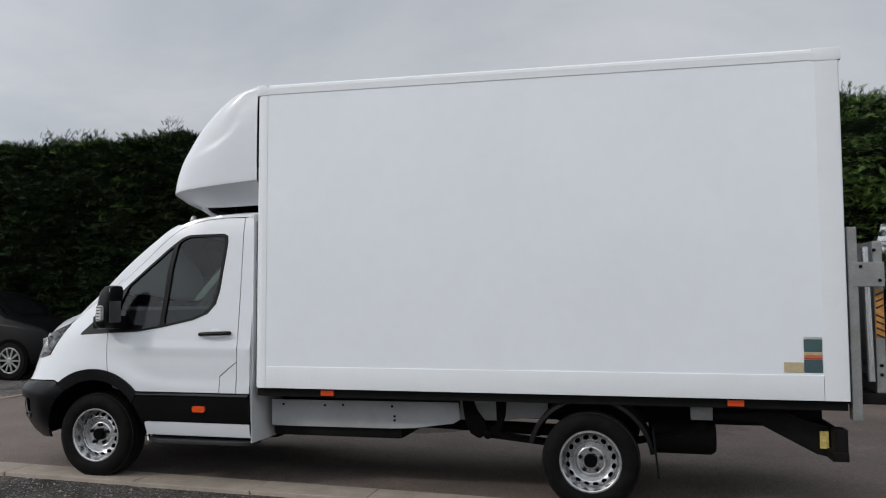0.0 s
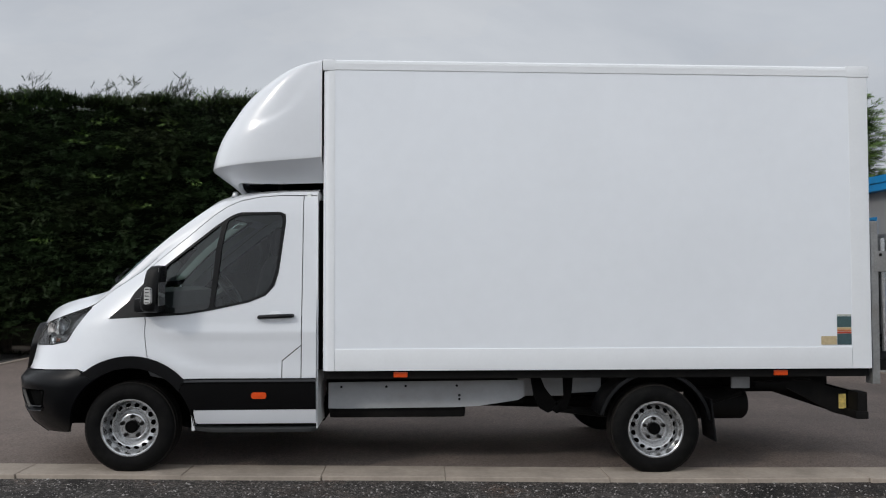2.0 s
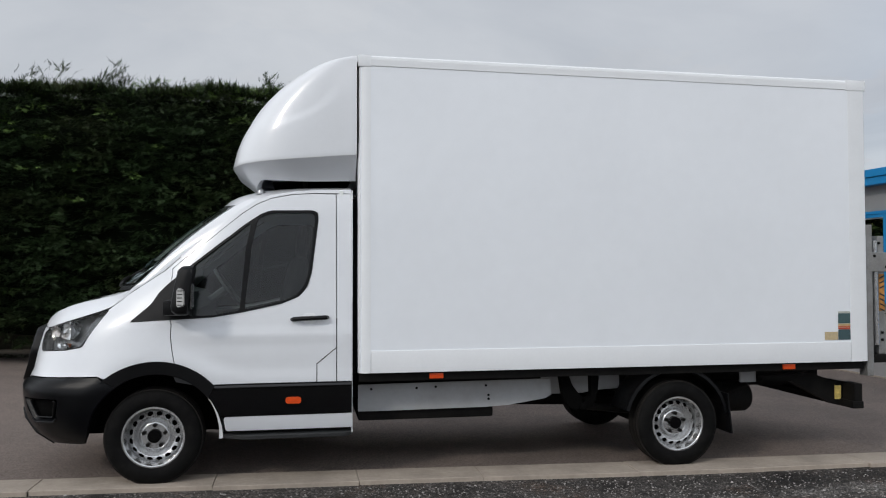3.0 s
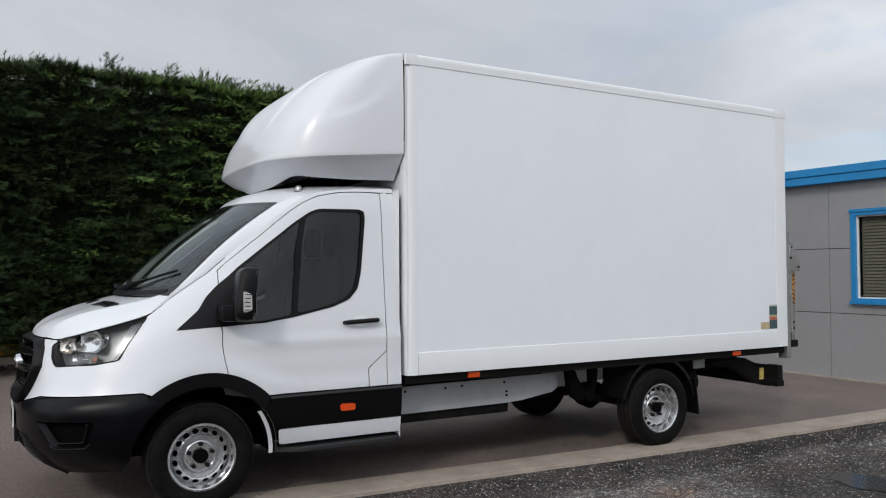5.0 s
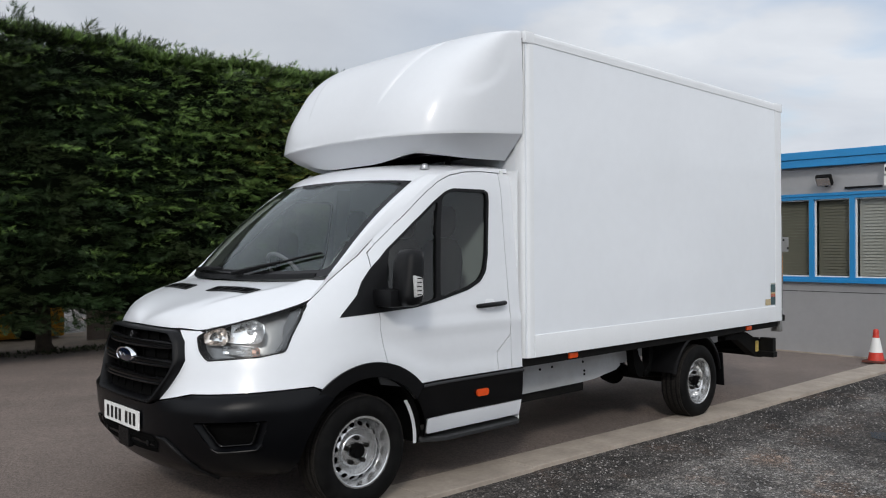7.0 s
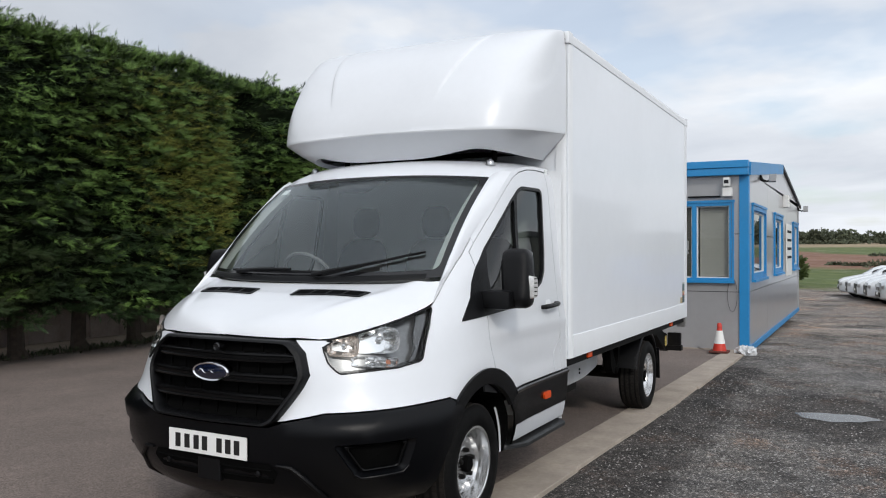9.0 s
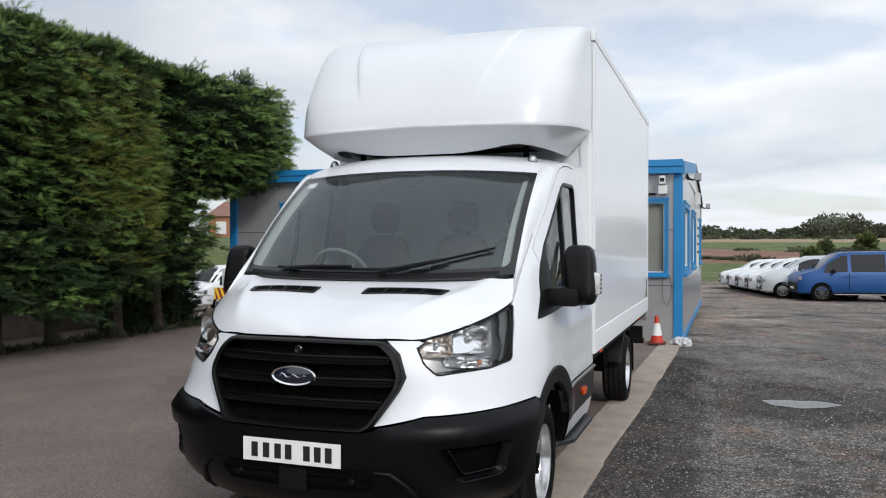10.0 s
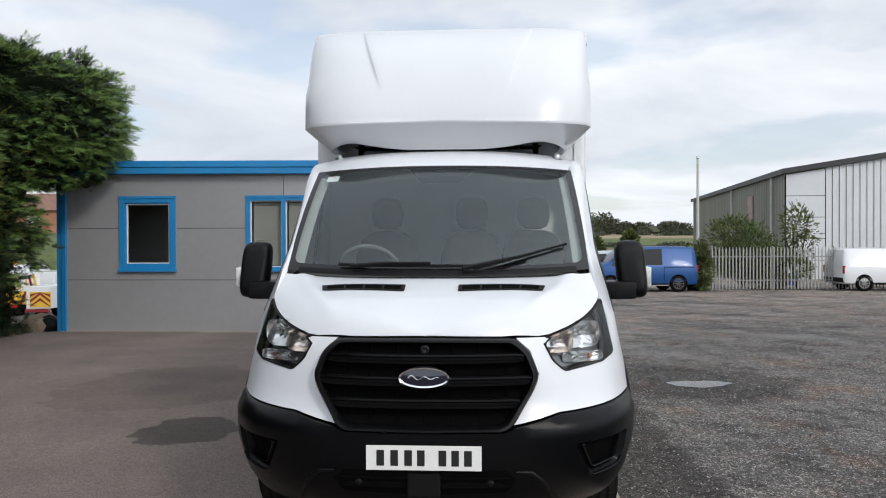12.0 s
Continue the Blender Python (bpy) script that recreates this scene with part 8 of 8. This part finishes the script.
fence_steel = material("dull_fence_steel", (0.34, 0.345, 0.335), 0.6, metal=0.3, vary=0.15, scale=3)
fence = thing("fence", (31.9, -14, GROUND(32)), "galvanised steel palisade fence", "fence")
F0, F1 = Vector((31.3, -10.1, 0)), Vector((32.6, -23.5, 0))
fd = (F1 - F0).normalized()
fn = Vector((fd.y, -fd.x, 0))
length = (F1 - F0).length
gz = GROUND(32) - 0.02
me_pale = None
k = 0
s = 0.0
while s < length:
    p = F0 + fd * s
    if me_pale is None:
        bm = bmesh.new()
        prof = [(-0.034, 0.0), (-0.015, 0.012), (0.015, 0.012), (0.034, 0.0)]
        rows = [[tuple(fd * a + fn * b + Vector((0, 0, z))) for a, b in prof] for z in (0.06, 1.78)]
        vr = loft(bm, rows, False)
        tips = [bm.verts.new(fd * a + Vector((0, 0, 1.93))) for a in (-0.012, 0.012)]
        bm.faces.new((vr[1][0], vr[1][1], tips[0]))
        bm.faces.new((vr[1][1], vr[1][2], tips[1], tips[0]))
        bm.faces.new((vr[1][2], vr[1][3], tips[1]))
        me_pale = bpy.data.meshes.new("pale")
        bm.to_mesh(me_pale)
        bm.free()
        me_pale.materials.append(fence_steel)
    ob = link(new("pale", me_pale), fence)
    ob.location = (p.x, p.y, gz)
    s += 0.155
for z in (0.45, 1.50):
    bm = bmesh.new()
    c = (F0 + F1) / 2 + fn * -0.03
    obox(bm, (c.x, c.y, gz + z), (fd, fn, (0, 0, 1)), (length, 0.04, 0.05))
    part("rail", bm, M["galv"], fence)
s = 0.0
while s <= length:
    bm = bmesh.new()
    p = F0 + fd * s - fn * 0.07
    obox(bm, (p.x, p.y, gz + 0.98), (fd, fn, (0, 0, 1)), (0.06, 0.10, 1.98))
    part("post", bm, M["galv"], fence)
    s += 2.75
gate = thing("dark_board", (31.0, -9.2, gz), "dark solid board beside fence end", "board")
bm = bmesh.new()
box(bm, 31.25, 31.32, -10.0, -9.0, gz, gz + 1.75, 0.01)
part("sheet", bm, M["dark"], gate)

WC, WF = Vector((42.5, -17.3, 0)), Vector((75.3, -20.3, 0))
wd = (WF - WC).normalized()
wn = Vector((wd.y, -wd.x, 0))            # towards -y
EAVE, GZ, SPAN, RISE = 5.40, -0.80, 20.0, 1.55
ware = thing("warehouse", (55, -28, GZ), "large grey profiled-steel warehouse with white ribbed gable", "warehouse")
old_steel = material("weathered_cladding", (0.225, 0.225, 0.190), 0.6, vary=0.10, scale=0.4, dirt=0.5, tint=(0.10, 0.11, 0.08), dirt_scale=0.25, stretch=(1, 1, 0.25))
white_steel = material("white_profiled_sheet", (0.64, 0.66, 0.68), 0.5, vary=0.05, scale=0.5, dirt=0.2, tint=(0.4, 0.4, 0.38), dirt_scale=0.4)
L = (WF - WC).length
n = 9
for k in range(n):
    a, b = WC + wd * (L * k / n), WC + wd * (L * (k + 1) / n)
    bm = bmesh.new()
    rows = []
    m = 24
    for j in range(m + 1):
        p = a + (b - a) * (j / m)
        off = wn * (-0.03 if j % 4 < 2 else 0.0)
        rows.append([tuple(p + off + Vector((0, 0, GZ))), tuple(p + off + Vector((0, 0, EAVE)))])
    loft(bm, rows, False)
    part("cladding_sheet", bm, old_steel, ware)
for d in (2.65, 14.3):
    a = WC + wd * d - wn * 0.12
    bm = bmesh.new()
    tube(bm, [tuple(a + Vector((0, 0, GZ))), tuple(a + Vector((0, 0, EAVE)))], 0.09, 8)
    part("downpipe", bm, pale_metal, ware, "pale rain pipe", True)
# dark lining behind the sheets
bm = bmesh.new()
c0 = WC + wd * 0.25 + wn * 0.15
loft(bm, [[tuple(p + Vector((0, 0, z))) for z in (GZ, EAVE - 0.1)] for p in (c0 + wd * (L - 0.5), c0, c0 + wn * (SPAN - 0.4))], False)
part("lining", bm, M["dark"], ware)
ridge = lambda t: EAVE + RISE * 2 * min(t, SPAN - t) / SPAN
nb = 54
for k in range(nb):
    t0, t1 = SPAN * k / nb, SPAN * (k + 1) / nb
    if k < 6:
        continue
    bm = bmesh.new()
    a, b = WC + wn * t0, WC + wn * (t1 - 0.075)
    c = WC + wn * t1
    loft(bm, [[tuple(p + wd * d + Vector((0, 0, GZ))), tuple(p + wd * d + Vector((0, 0, ridge(t))))] for p, d, t in ((a, 0.0, t0), (b, 0.0, t1 - 0.075), (b + wn * 0.015, 0.06, t1 - 0.06), (c, 0.06, t1))], False)
    part("gable_sheet", bm, white_steel, ware)
for j in range(5):
    z0, z1 = GZ + (EAVE - GZ) * j / 5, GZ + (EAVE - GZ) * (j + 1) / 5 - 0.03
    bm = bmesh.new()
    T = SPAN * 6 / nb - 0.05
    a, b = WC + wn * 0.05, WC + wn * T
    f = [bm.verts.new(p + Vector((0, 0, z))) for p, z in ((a, z0), (b, z0), (b, z1 if j < 4 else ridge(T) - 0.05), (a, z1))]
    bm.faces.new(f)
    part("corner_panel", bm, white_steel, ware)
bm = bmesh.new()
apex = WC + wn * SPAN / 2
ends = [(WC - wn * 0.25, EAVE), (apex, EAVE + RISE), (WC + wn * (SPAN + 0.25), EAVE)]
rows = [[tuple(p + d + Vector((0, 0, z))) for p, z in ends] + [tuple(p + d + Vector((0, 0, z + 0.30))) for p, z in ends[::-1]] for d in (-wd * 0.25, wd * (L + 0.2))]
loft(bm, rows, True, True)
bmesh.ops.recalc_face_normals(bm, faces=bm.faces[:])
part("roof", bm, material("dark_grey_roof", (0.035, 0.037, 0.040), 0.5, vary=0.1, scale=0.5), ware)
bm = bmesh.new()
q = WC + wd * 8.5 - wn * 0.06
obox(bm, (q.x, q.y, 3.6), (wd, wn, (0, 0, 1)), (1.5, 0.04, 2.0))
part("faded_sign", bm, material("faded_sign_pink", (0.36, 0.26, 0.25), 0.6, vary=0.4, scale=1.5), ware, "faded pale red sign")
bin_ob = thing("crate", (36.2, -15.3, GROUND(36)), "small blue crate behind fence", "crate")
bm = bmesh.new()
box(bm, 36.0, 36.4, -15.55, -15.05, GROUND(36) - 0.02, GROUND(36) + 0.60, 0.03)
part("shell", bm, material("crate_blue", (0.03, 0.06, 0.30), 0.5, vary=0.1), bin_ob)


# ---- long shed across the lot, mirrored in the truck's panes ----
shed = thing("shed", (4, -44, GROUND(4)), "long grey steel shed with dark roof across the lot", "shed")
for k in range(14):
    bm = bmesh.new()
    x0 = -36 + 5.6 * k
    rows = [[(x0 + 5.56 * j / 28, -41.0 - (0.04 if j % 4 < 2 else 0.0), z) for z in (-0.5, 3.6)] for j in range(29)]
    loft(bm, rows, False)
    part("cladding_sheet", bm, old_steel, shed)
bm = bmesh.new()
prof = [(-40.6, 3.4), (-40.6, 3.9), (-49.0, 5.4), (-57.0, 3.9), (-57.0, 3.4), (-49.0, 4.9)]
loft(bm, [[(x, y, z) for y, z in prof] for x in (-36.3, 42.7)], True, True)
bmesh.ops.recalc_face_normals(bm, faces=bm.faces[:])
part("roof", bm, dark_roof, shed, "dark sheet roof")
bm = bmesh.new()
for x in (-36.1, 42.4):
    box(bm, x, x + 0.1, -56.8, -41.05, -0.5, 3.5)
box(bm, -36.0, 42.4, -56.8, -56.7, -0.5, 3.5)
part("end_wall", bm, old_steel, shed)

# ---- bushes, young trees, far woods ----
def crown_points(cx, cy, z0, rx, ry, h, n, seed, lobes=9):
    r = np.random.default_rng(seed)
    pts, dirs = [], []
    for _ in range(lobes):
        t = r.random()
        a = r.random() * 6.28
        rad = 0.55 * math.sqrt(max(0.05, 1 - (2 * t - 0.9) ** 2))
        c = np.array([cx + rx * rad * math.cos(a), cy + ry * rad * math.sin(a), z0 + h * (0.15 + 0.70 * t)])
        m = n // lobes
        d = r.normal(size=(m, 3))
        d /= np.linalg.norm(d, axis=1)[:, None]
        sc = np.array([rx, ry, h * 0.5]) * r.uniform(0.30, 0.55)
        pts.append(c + d * sc * (0.65 + 0.35 * r.random((m, 1))))
        dirs.append(d + np.array([0, 0, 0.25]))
    return np.concatenate(pts), np.concatenate(dirs)


broad = material("broad_leaf", (0.085, 0.115, 0.036), 0.6, vary=0.35, scale=0.8, island=0.45, dirt=0.4, tint=(0.16, 0.13, 0.035), dirt_scale=0.3)
wood_leaf = material("far_wood_leaf", (0.085, 0.098, 0.060), 0.8, vary=0.4, scale=0.05, island=0.35, dirt=0.5, tint=(0.10, 0.085, 0.035), dirt_scale=0.04)
for cx, cy, h, rx, seed, label in ((33.4, -12.1, 3.4, 1.95, 31, "leafy green bush behind palisade fence"), (33.6, -14.6, 3.6, 1.1, 32, "thin straggly bush behind palisade fence"), (33.0, -13.2, 1.9, 1.9, 33, "low dark bush behind palisade fence"), (30.95, -9.55, 2.0, 0.45, 34, "dark ivy bush covering board beside fence end")):
    b = thing("bush", (cx, cy, gz), label, "bush")
    p, d = crown_points(cx, cy, gz + 0.1, rx, rx, h, {31: 6200, 32: 1500, 33: 4800, 34: 3000}[seed], seed, 16)
    frond_mesh("crown", p, d, np.random.default_rng(seed).uniform(0.12, 0.26, len(p)), broad, b, 7, 0.018, seed)
    for k in range(5):
        bm = bmesh.new()
        a = 6.28 * k / 5
        tube(bm, [(cx, cy, gz), (cx + 0.3 * rx * math.cos(a), cy + 0.3 * rx * math.sin(a), gz + h * 0.5), (cx + 0.6 * rx * math.cos(a), cy + 0.6 * rx * math.sin(a), gz + h * 0.95)], [0.03, 0.02, 0.008], 5)
        part("stem", bm, M["bark"], b)
for cx, cy, h, rx, seed in ((58.0, -11.0, 2.3, 0.9, 41), (56.0, -7.4, 1.2, 0.7, 42), (60.0, -8.7, 1.8, 0.7, 43), (52.0, 2.0, 1.3, 1.6, 44)):
    t = thing("tree", (cx, cy, -0.5), "young yellow-green tree at edge of field", "tree")
    p, d = crown_points(cx, cy, -0.1, rx, rx, h, 1500, seed)
    frond_mesh("crown", p, d, np.random.default_rng(seed).uniform(0.25, 0.5, len(p)), broad, t, 5, 0.05, seed)
    bm = bmesh.new()
    tube(bm, [(cx, cy, -0.55), (cx + 0.05, cy, h * 0.4), (cx, cy + 0.05, h * 0.8)], [0.10, 0.07, 0.02], 7)
    part("trunk", bm, M["bark"], t, "", True)
r = np.random.default_rng(77)
P, D, LN = [], [], []
for k in range(210):
    cy = -210 + 400 * (k + r.random()) / 210
    cx = 265 + r.uniform(-14, 14)
    big = 0.95 + 1.15 * math.exp(-((cy + 33) / 8.0) ** 2) + 0.18 * math.sin(cy * 0.09) + 0.15 * r.random()
    h = 4.3 * big
    p, d = crown_points(cx, cy, 2.6, 2.6 + 1.4 * r.random() * big, 2.9 * big, h, 700, 1000 + k, 9)
    P.append(p); D.append(d); LN.append(r.uniform(0.35, 0.7, len(p)))
for k in range(120):
    cy = -200 + 380 * r.random()
    p, d = crown_points(240 + r.uniform(-5, 5), cy, 2.2, 3.0, 4.5, 1.5 + r.random(), 200, 3000 + k, 4)
    P.append(p); D.append(d); LN.append(r.uniform(0.4, 0.8, len(p)))
woods = frond_mesh("woods", np.concatenate(P), np.concatenate(D), np.concatenate(LN), wood_leaf, None, 4, 0.13, 9)
tagged(woods, "distant dark wood along the horizon", "woods", "", "stuff")
bm = bmesh.new()
rows = []
for k in range(160):
    cy = -215 + 410 * k / 159
    hh = 3.9 + 4.6 * math.exp(-((cy + 33) / 8.0) ** 2) + 0.7 * math.sin(cy * 0.09) + 0.4 * math.sin(cy * 0.51)
    rows.append([(272, cy, 1), (268, cy, 2.4 + hh * 0.5), (271, cy, 2.4 + hh * 0.94), (276, cy, 2.4 + hh * 0.6), (276, cy, 1)])
loft(bm, rows, False)
tagged(part("woods_inside", bm, wood_leaf, None, "", True), "shaded depth of the distant wood", "woods", "", "stuff")
# rough scrub along the field borders
P, D, LN = [], [], []
for k in range(66):
    row = k % 3
    cx = (62, 92, 128)[row] + r.uniform(-5, 5)
    cy = r.uniform(-60, 30)
    w = r.uniform(0.5, 1.5) * (0.7, 1.2, 1.4)[row]
    p, d = crown_points(cx, cy, GROUND(cx) - 0.1, w, w * 1.6, w * r.uniform(0.25, 0.5), 260, 6000 + k, 3)
    P.append(p); D.append(d); LN.append(r.uniform(0.2, 0.45, len(p)))
tagged(frond_mesh("scrub", np.concatenate(P), np.concatenate(D), np.concatenate(LN), wood_leaf, None, 4, 0.07, 12), "low rough scrub along field borders", "scrub", "", "stuff")
# grass bank and brick house beyond the hedge's end
bank_mat = material("rough_grass", (0.085, 0.11, 0.035), 0.9, vary=0.35, scale=0.6, bump=0.5, bump_scale=8)
bm = bmesh.new()
rows = []
for k in range(26):
    y = 10 + 100 * k / 25
    hh = 2.0 + 0.25 * math.sin(y * 0.21) + 0.2 * math.sin(y * 0.77)
    rows.append([(44, y, -0.8), (47, y, hh * 0.35), (51, y, hh * 0.85), (55, y, hh), (75, y, hh), (110, y, -0.8)])
loft(bm, rows, False)
bmesh.ops.recalc_face_normals(bm, faces=bm.faces[:])
for f in bm.faces:
    if f.normal.z < 0:
        f.normal_flip()
tagged(part("grass_bank", bm, bank_mat, None, "", True), "long low bank of rough grass", "bank", "", "structure")
house = thing("house", (62, 38, 2.0), "distant brick house with tiled roof", "house")
bm = bmesh.new()
box(bm, 60, 66, 33, 45, 1.8, 4.3)
part("wall", bm, material("far_brick", (0.36, 0.17, 0.10), 0.85, vary=0.2, scale=2), house)
bm = bmesh.new()
loft(bm, [[(59.7, y, 4.3), (63, y, 5.9), (66.3, y, 4.3)] for y in (32.7, 45.3)], True, True)
bmesh.ops.recalc_face_normals(bm, faces=bm.faces[:])
part("roof", bm, material("far_tile", (0.22, 0.12, 0.09), 0.85, vary=0.2, scale=2), house)
for y in (34.5, 37.5, 40.5, 43.0):
    bm = bmesh.new()
    box(bm, 59.93, 60.02, y, y + 1.1, 2.6, 3.8)
    part("window", bm, pvc, house)

vehicle("van", (26.3, 19.6, GROUND(24) - 0.85), 176, VAN, white_car, "white van with dark bumper behind hedge trunks", "van", [(1.45, 0.55, 0.08, 0.88)], (1.50, -1.50), 0.33, "", False, True, True)

# ---- utility truck with chevron board beyond the office ----
uz = GROUND(17.5)
ut = thing("utility_truck", (16.2, 12.2, uz), "white flatbed truck with yellow striped tail board", "truck")
bm = bmesh.new()
box(bm, 15.6, 20.5, 11.25, 13.15, uz + 0.62, uz + 0.78, 0.01)
part("flatbed", bm, M["dark"], ut)
bm = bmesh.new()
loft(bm, [[(x, y, uz + z) for x, z in ((20.6, 0.5), (20.6, 2.05), (21.2, 2.2), (22.2, 2.15), (22.9, 1.35), (23.6, 1.15), (23.7, 0.5))] for y in (11.3, 13.1)], True, True)
bmesh.ops.recalc_face_normals(bm, faces=bm.faces[:])
part("cab", bm, white_car, ut, "white cab", True)
bm = bmesh.new()
box(bm, 16.6, 20.3, 11.4, 12.75, uz + 0.80, uz + 1.65, 0.03)
part("load_body", bm, white_car, ut, "white equipment body")
bm = bmesh.new()
box(bm, 15.56, 15.60, 11.25, 13.15, uz + 0.55, uz + 1.02)
red_stripe = material("board_red", (0.22, 0.012, 0.015), 0.5)
board = part("tail_board", bm, material("board_yellow", (0.70, 0.48, 0.03), 0.5, vary=0.1), ut, "yellow tail board")
for k in range(8):
    bm = bmesh.new()
    y0 = 11.30 + k * 0.235
    sl = 0.20 if y0 > 12.2 else -0.20
    f = [bm.verts.new((15.556, y, uz + z)) for y, z in ((y0, 0.56), (y0 + 0.11, 0.56), (y0 + 0.11 + sl, 1.01), (y0 + sl, 1.01))]
    for vtx in f:
        vtx.co.y = min(13.14, max(11.26, vtx.co.y))
    bm.faces.new(f)
    part("stripe", bm, red_stripe, board, "dark red diagonal stripe")
stripe_yellow = material("board_stripe_yellow", (0.70, 0.45, 0.04), 0.5)
for s in (0, 1):
    bm = bmesh.new()
    y0 = 11.40 if s else 12.05
    box(bm, 15.60, 15.66, y0, y0 + 0.55, uz + 1.05, uz + 1.62, 0.01)
    wing_b = part("chevron_panel", bm, pvc, ut, "white panel with red and yellow stripes")
    for k in range(3):
        bm = bmesh.new()
        ya = y0 + 0.03 + 0.17 * k
        f = [bm.verts.new((15.597, min(y0 + 0.54, y), uz + z)) for y, z in ((ya, 1.07), (ya + 0.09, 1.07), (ya + 0.24, 1.60), (ya + 0.15, 1.60))]
        bm.faces.new(f)
        part("stripe", bm, red_stripe if k % 2 else stripe_yellow, wing_b)
    bm = bmesh.new()
    box(bm, 15.54, 15.58, y0 + 0.1, y0 + 0.45, uz + 0.42, uz + 0.52, 0.01)
    part("tail_lamp", bm, M["red"], ut)
for x in (16.9, 22.2):
    for y in (11.4, 13.0):
        bm = bmesh.new()
        lathe(bm, (x, y, uz + 0.36), (0, 1 if y > 12 else -1, 0), [(-0.12, 0.15), (-0.12, 0.35), (0.10, 0.36), (0.12, 0.20), (0.10, 0.01)], 22)
        part("wheel", bm, M["rubber"], ut, "", True)
ut.location += Vector((6.9, 4.2, -0.90))
trailer = thing("trailer", (22.3, 15.45, -1.15), "low white equipment trailer with red and yellow chevrons", "trailer")
bm = bmesh.new()
box(bm, 21.9, 23.4, 14.80, 15.62, -0.72, 0.06, 0.03)
part("body", bm, white_car, trailer)
bm = bmesh.new()
box(bm, 21.84, 21.90, 14.78, 15.64, -0.84, -0.74, 0.01)
part("bumper", bm, red_stripe, trailer, "red and white rear bar")
bm = bmesh.new()
box(bm, 21.88, 21.899, 14.84, 15.58, -0.66, -0.14)
trailer.location.y += 0.10
chev = part("chevron_board", bm, stripe_yellow, trailer, "yellow board with red chevrons")
for s in (-1, 1):
    for k in range(3):
        bm = bmesh.new()
        z0 = -0.68 + 0.20 * k
        bm.faces.new([bm.verts.new((21.877, 15.21 + s * a, max(-0.655, min(-0.145, z0 + b)))) for a, b in ((0.0, 0.24), (0.36, -0.04), (0.36, 0.06), (0.0, 0.34))])
        part("stripe", bm, red_stripe, chev, "red chevron stripe")
for y in (14.75, 15.67):
    bm = bmesh.new()
    lathe(bm, (22.7, y, -0.90), (0, 1 if y > 15.5 else -1, 0), [(-0.10, 0.08), (-0.10, 0.26), (0.05, 0.27), (0.07, 0.15), (0.06, 0.01)], 20)
    part("wheel", bm, M["rubber"], trailer, "", True)
dig = thing("digger_arm", (22, 15, GROUND(22)), "yellow folded machine arm on dark base", "machine")
bm = bmesh.new()
tube(bm, [(22, 15, 0.2), (22, 14.7, 1.6), (22, 14.1, 2.05), (22, 13.2, 1.45)], [0.12, 0.11, 0.12, 0.07], 8)
part("arm", bm, yellow, dig)
bm = bmesh.new()
box(bm, 21.2, 23.4, 14.4, 16.0, GROUND(22) - 0.02, 0.45, 0.06)
part("base", bm, M["dark"], dig)
dig.location += Vector((10.8, 8.9, -1.45))
# rubble and stones by the office's far corner
rock_mat = material("earthy_stone", (0.17, 0.13, 0.095), 0.95, vary=0.35, scale=6, bump=0.8, bump_scale=25, dirt=0.5, tint=(0.06, 0.05, 0.035), dirt_scale=4)
bm = bmesh.new()
bmesh.ops.create_icosphere(bm, subdivisions=3, radius=0.17, matrix=Matrix.Translation((9.62, 7.86, GROUND(9.6) + 0.10)) @ Matrix.Diagonal((1.0, 1.1, 1.0, 1)))
for v in bm.verts:
    v.co += v.normal * 0.05 * noise.noise(v.co * 9)
    v.co.z = max(v.co.z, GROUND(9.6) - 0.02)
tagged(part("sack", bm, M["dark"], None, "", True), "slumped black sack beside office corner", "sack")
for k in range(7):
    bm = bmesh.new()
    a = random.uniform(0, 6)
    rr = random.uniform(0.10, 0.28)
    cx, cy = 9.9 + random.uniform(-0.8, 0.9), 8.15 + random.uniform(-0.35, 0.5)
    bmesh.ops.create_icosphere(bm, subdivisions=2, radius=rr, matrix=Matrix.Translation((cx, cy, GROUND(cx) + rr * 0.35)) @ Matrix.Rotation(a, 4, 'Z') @ Matrix.Diagonal((1.3, 0.9, 0.7, 1)))
    for v in bm.verts:
        v.co += v.normal * 0.06 * noise.noise(v.co * 5)
    tagged(part("rock", bm, rock_mat, None, "", True), "rough brown stone at hedge end", "rock", "stones at hedge end")
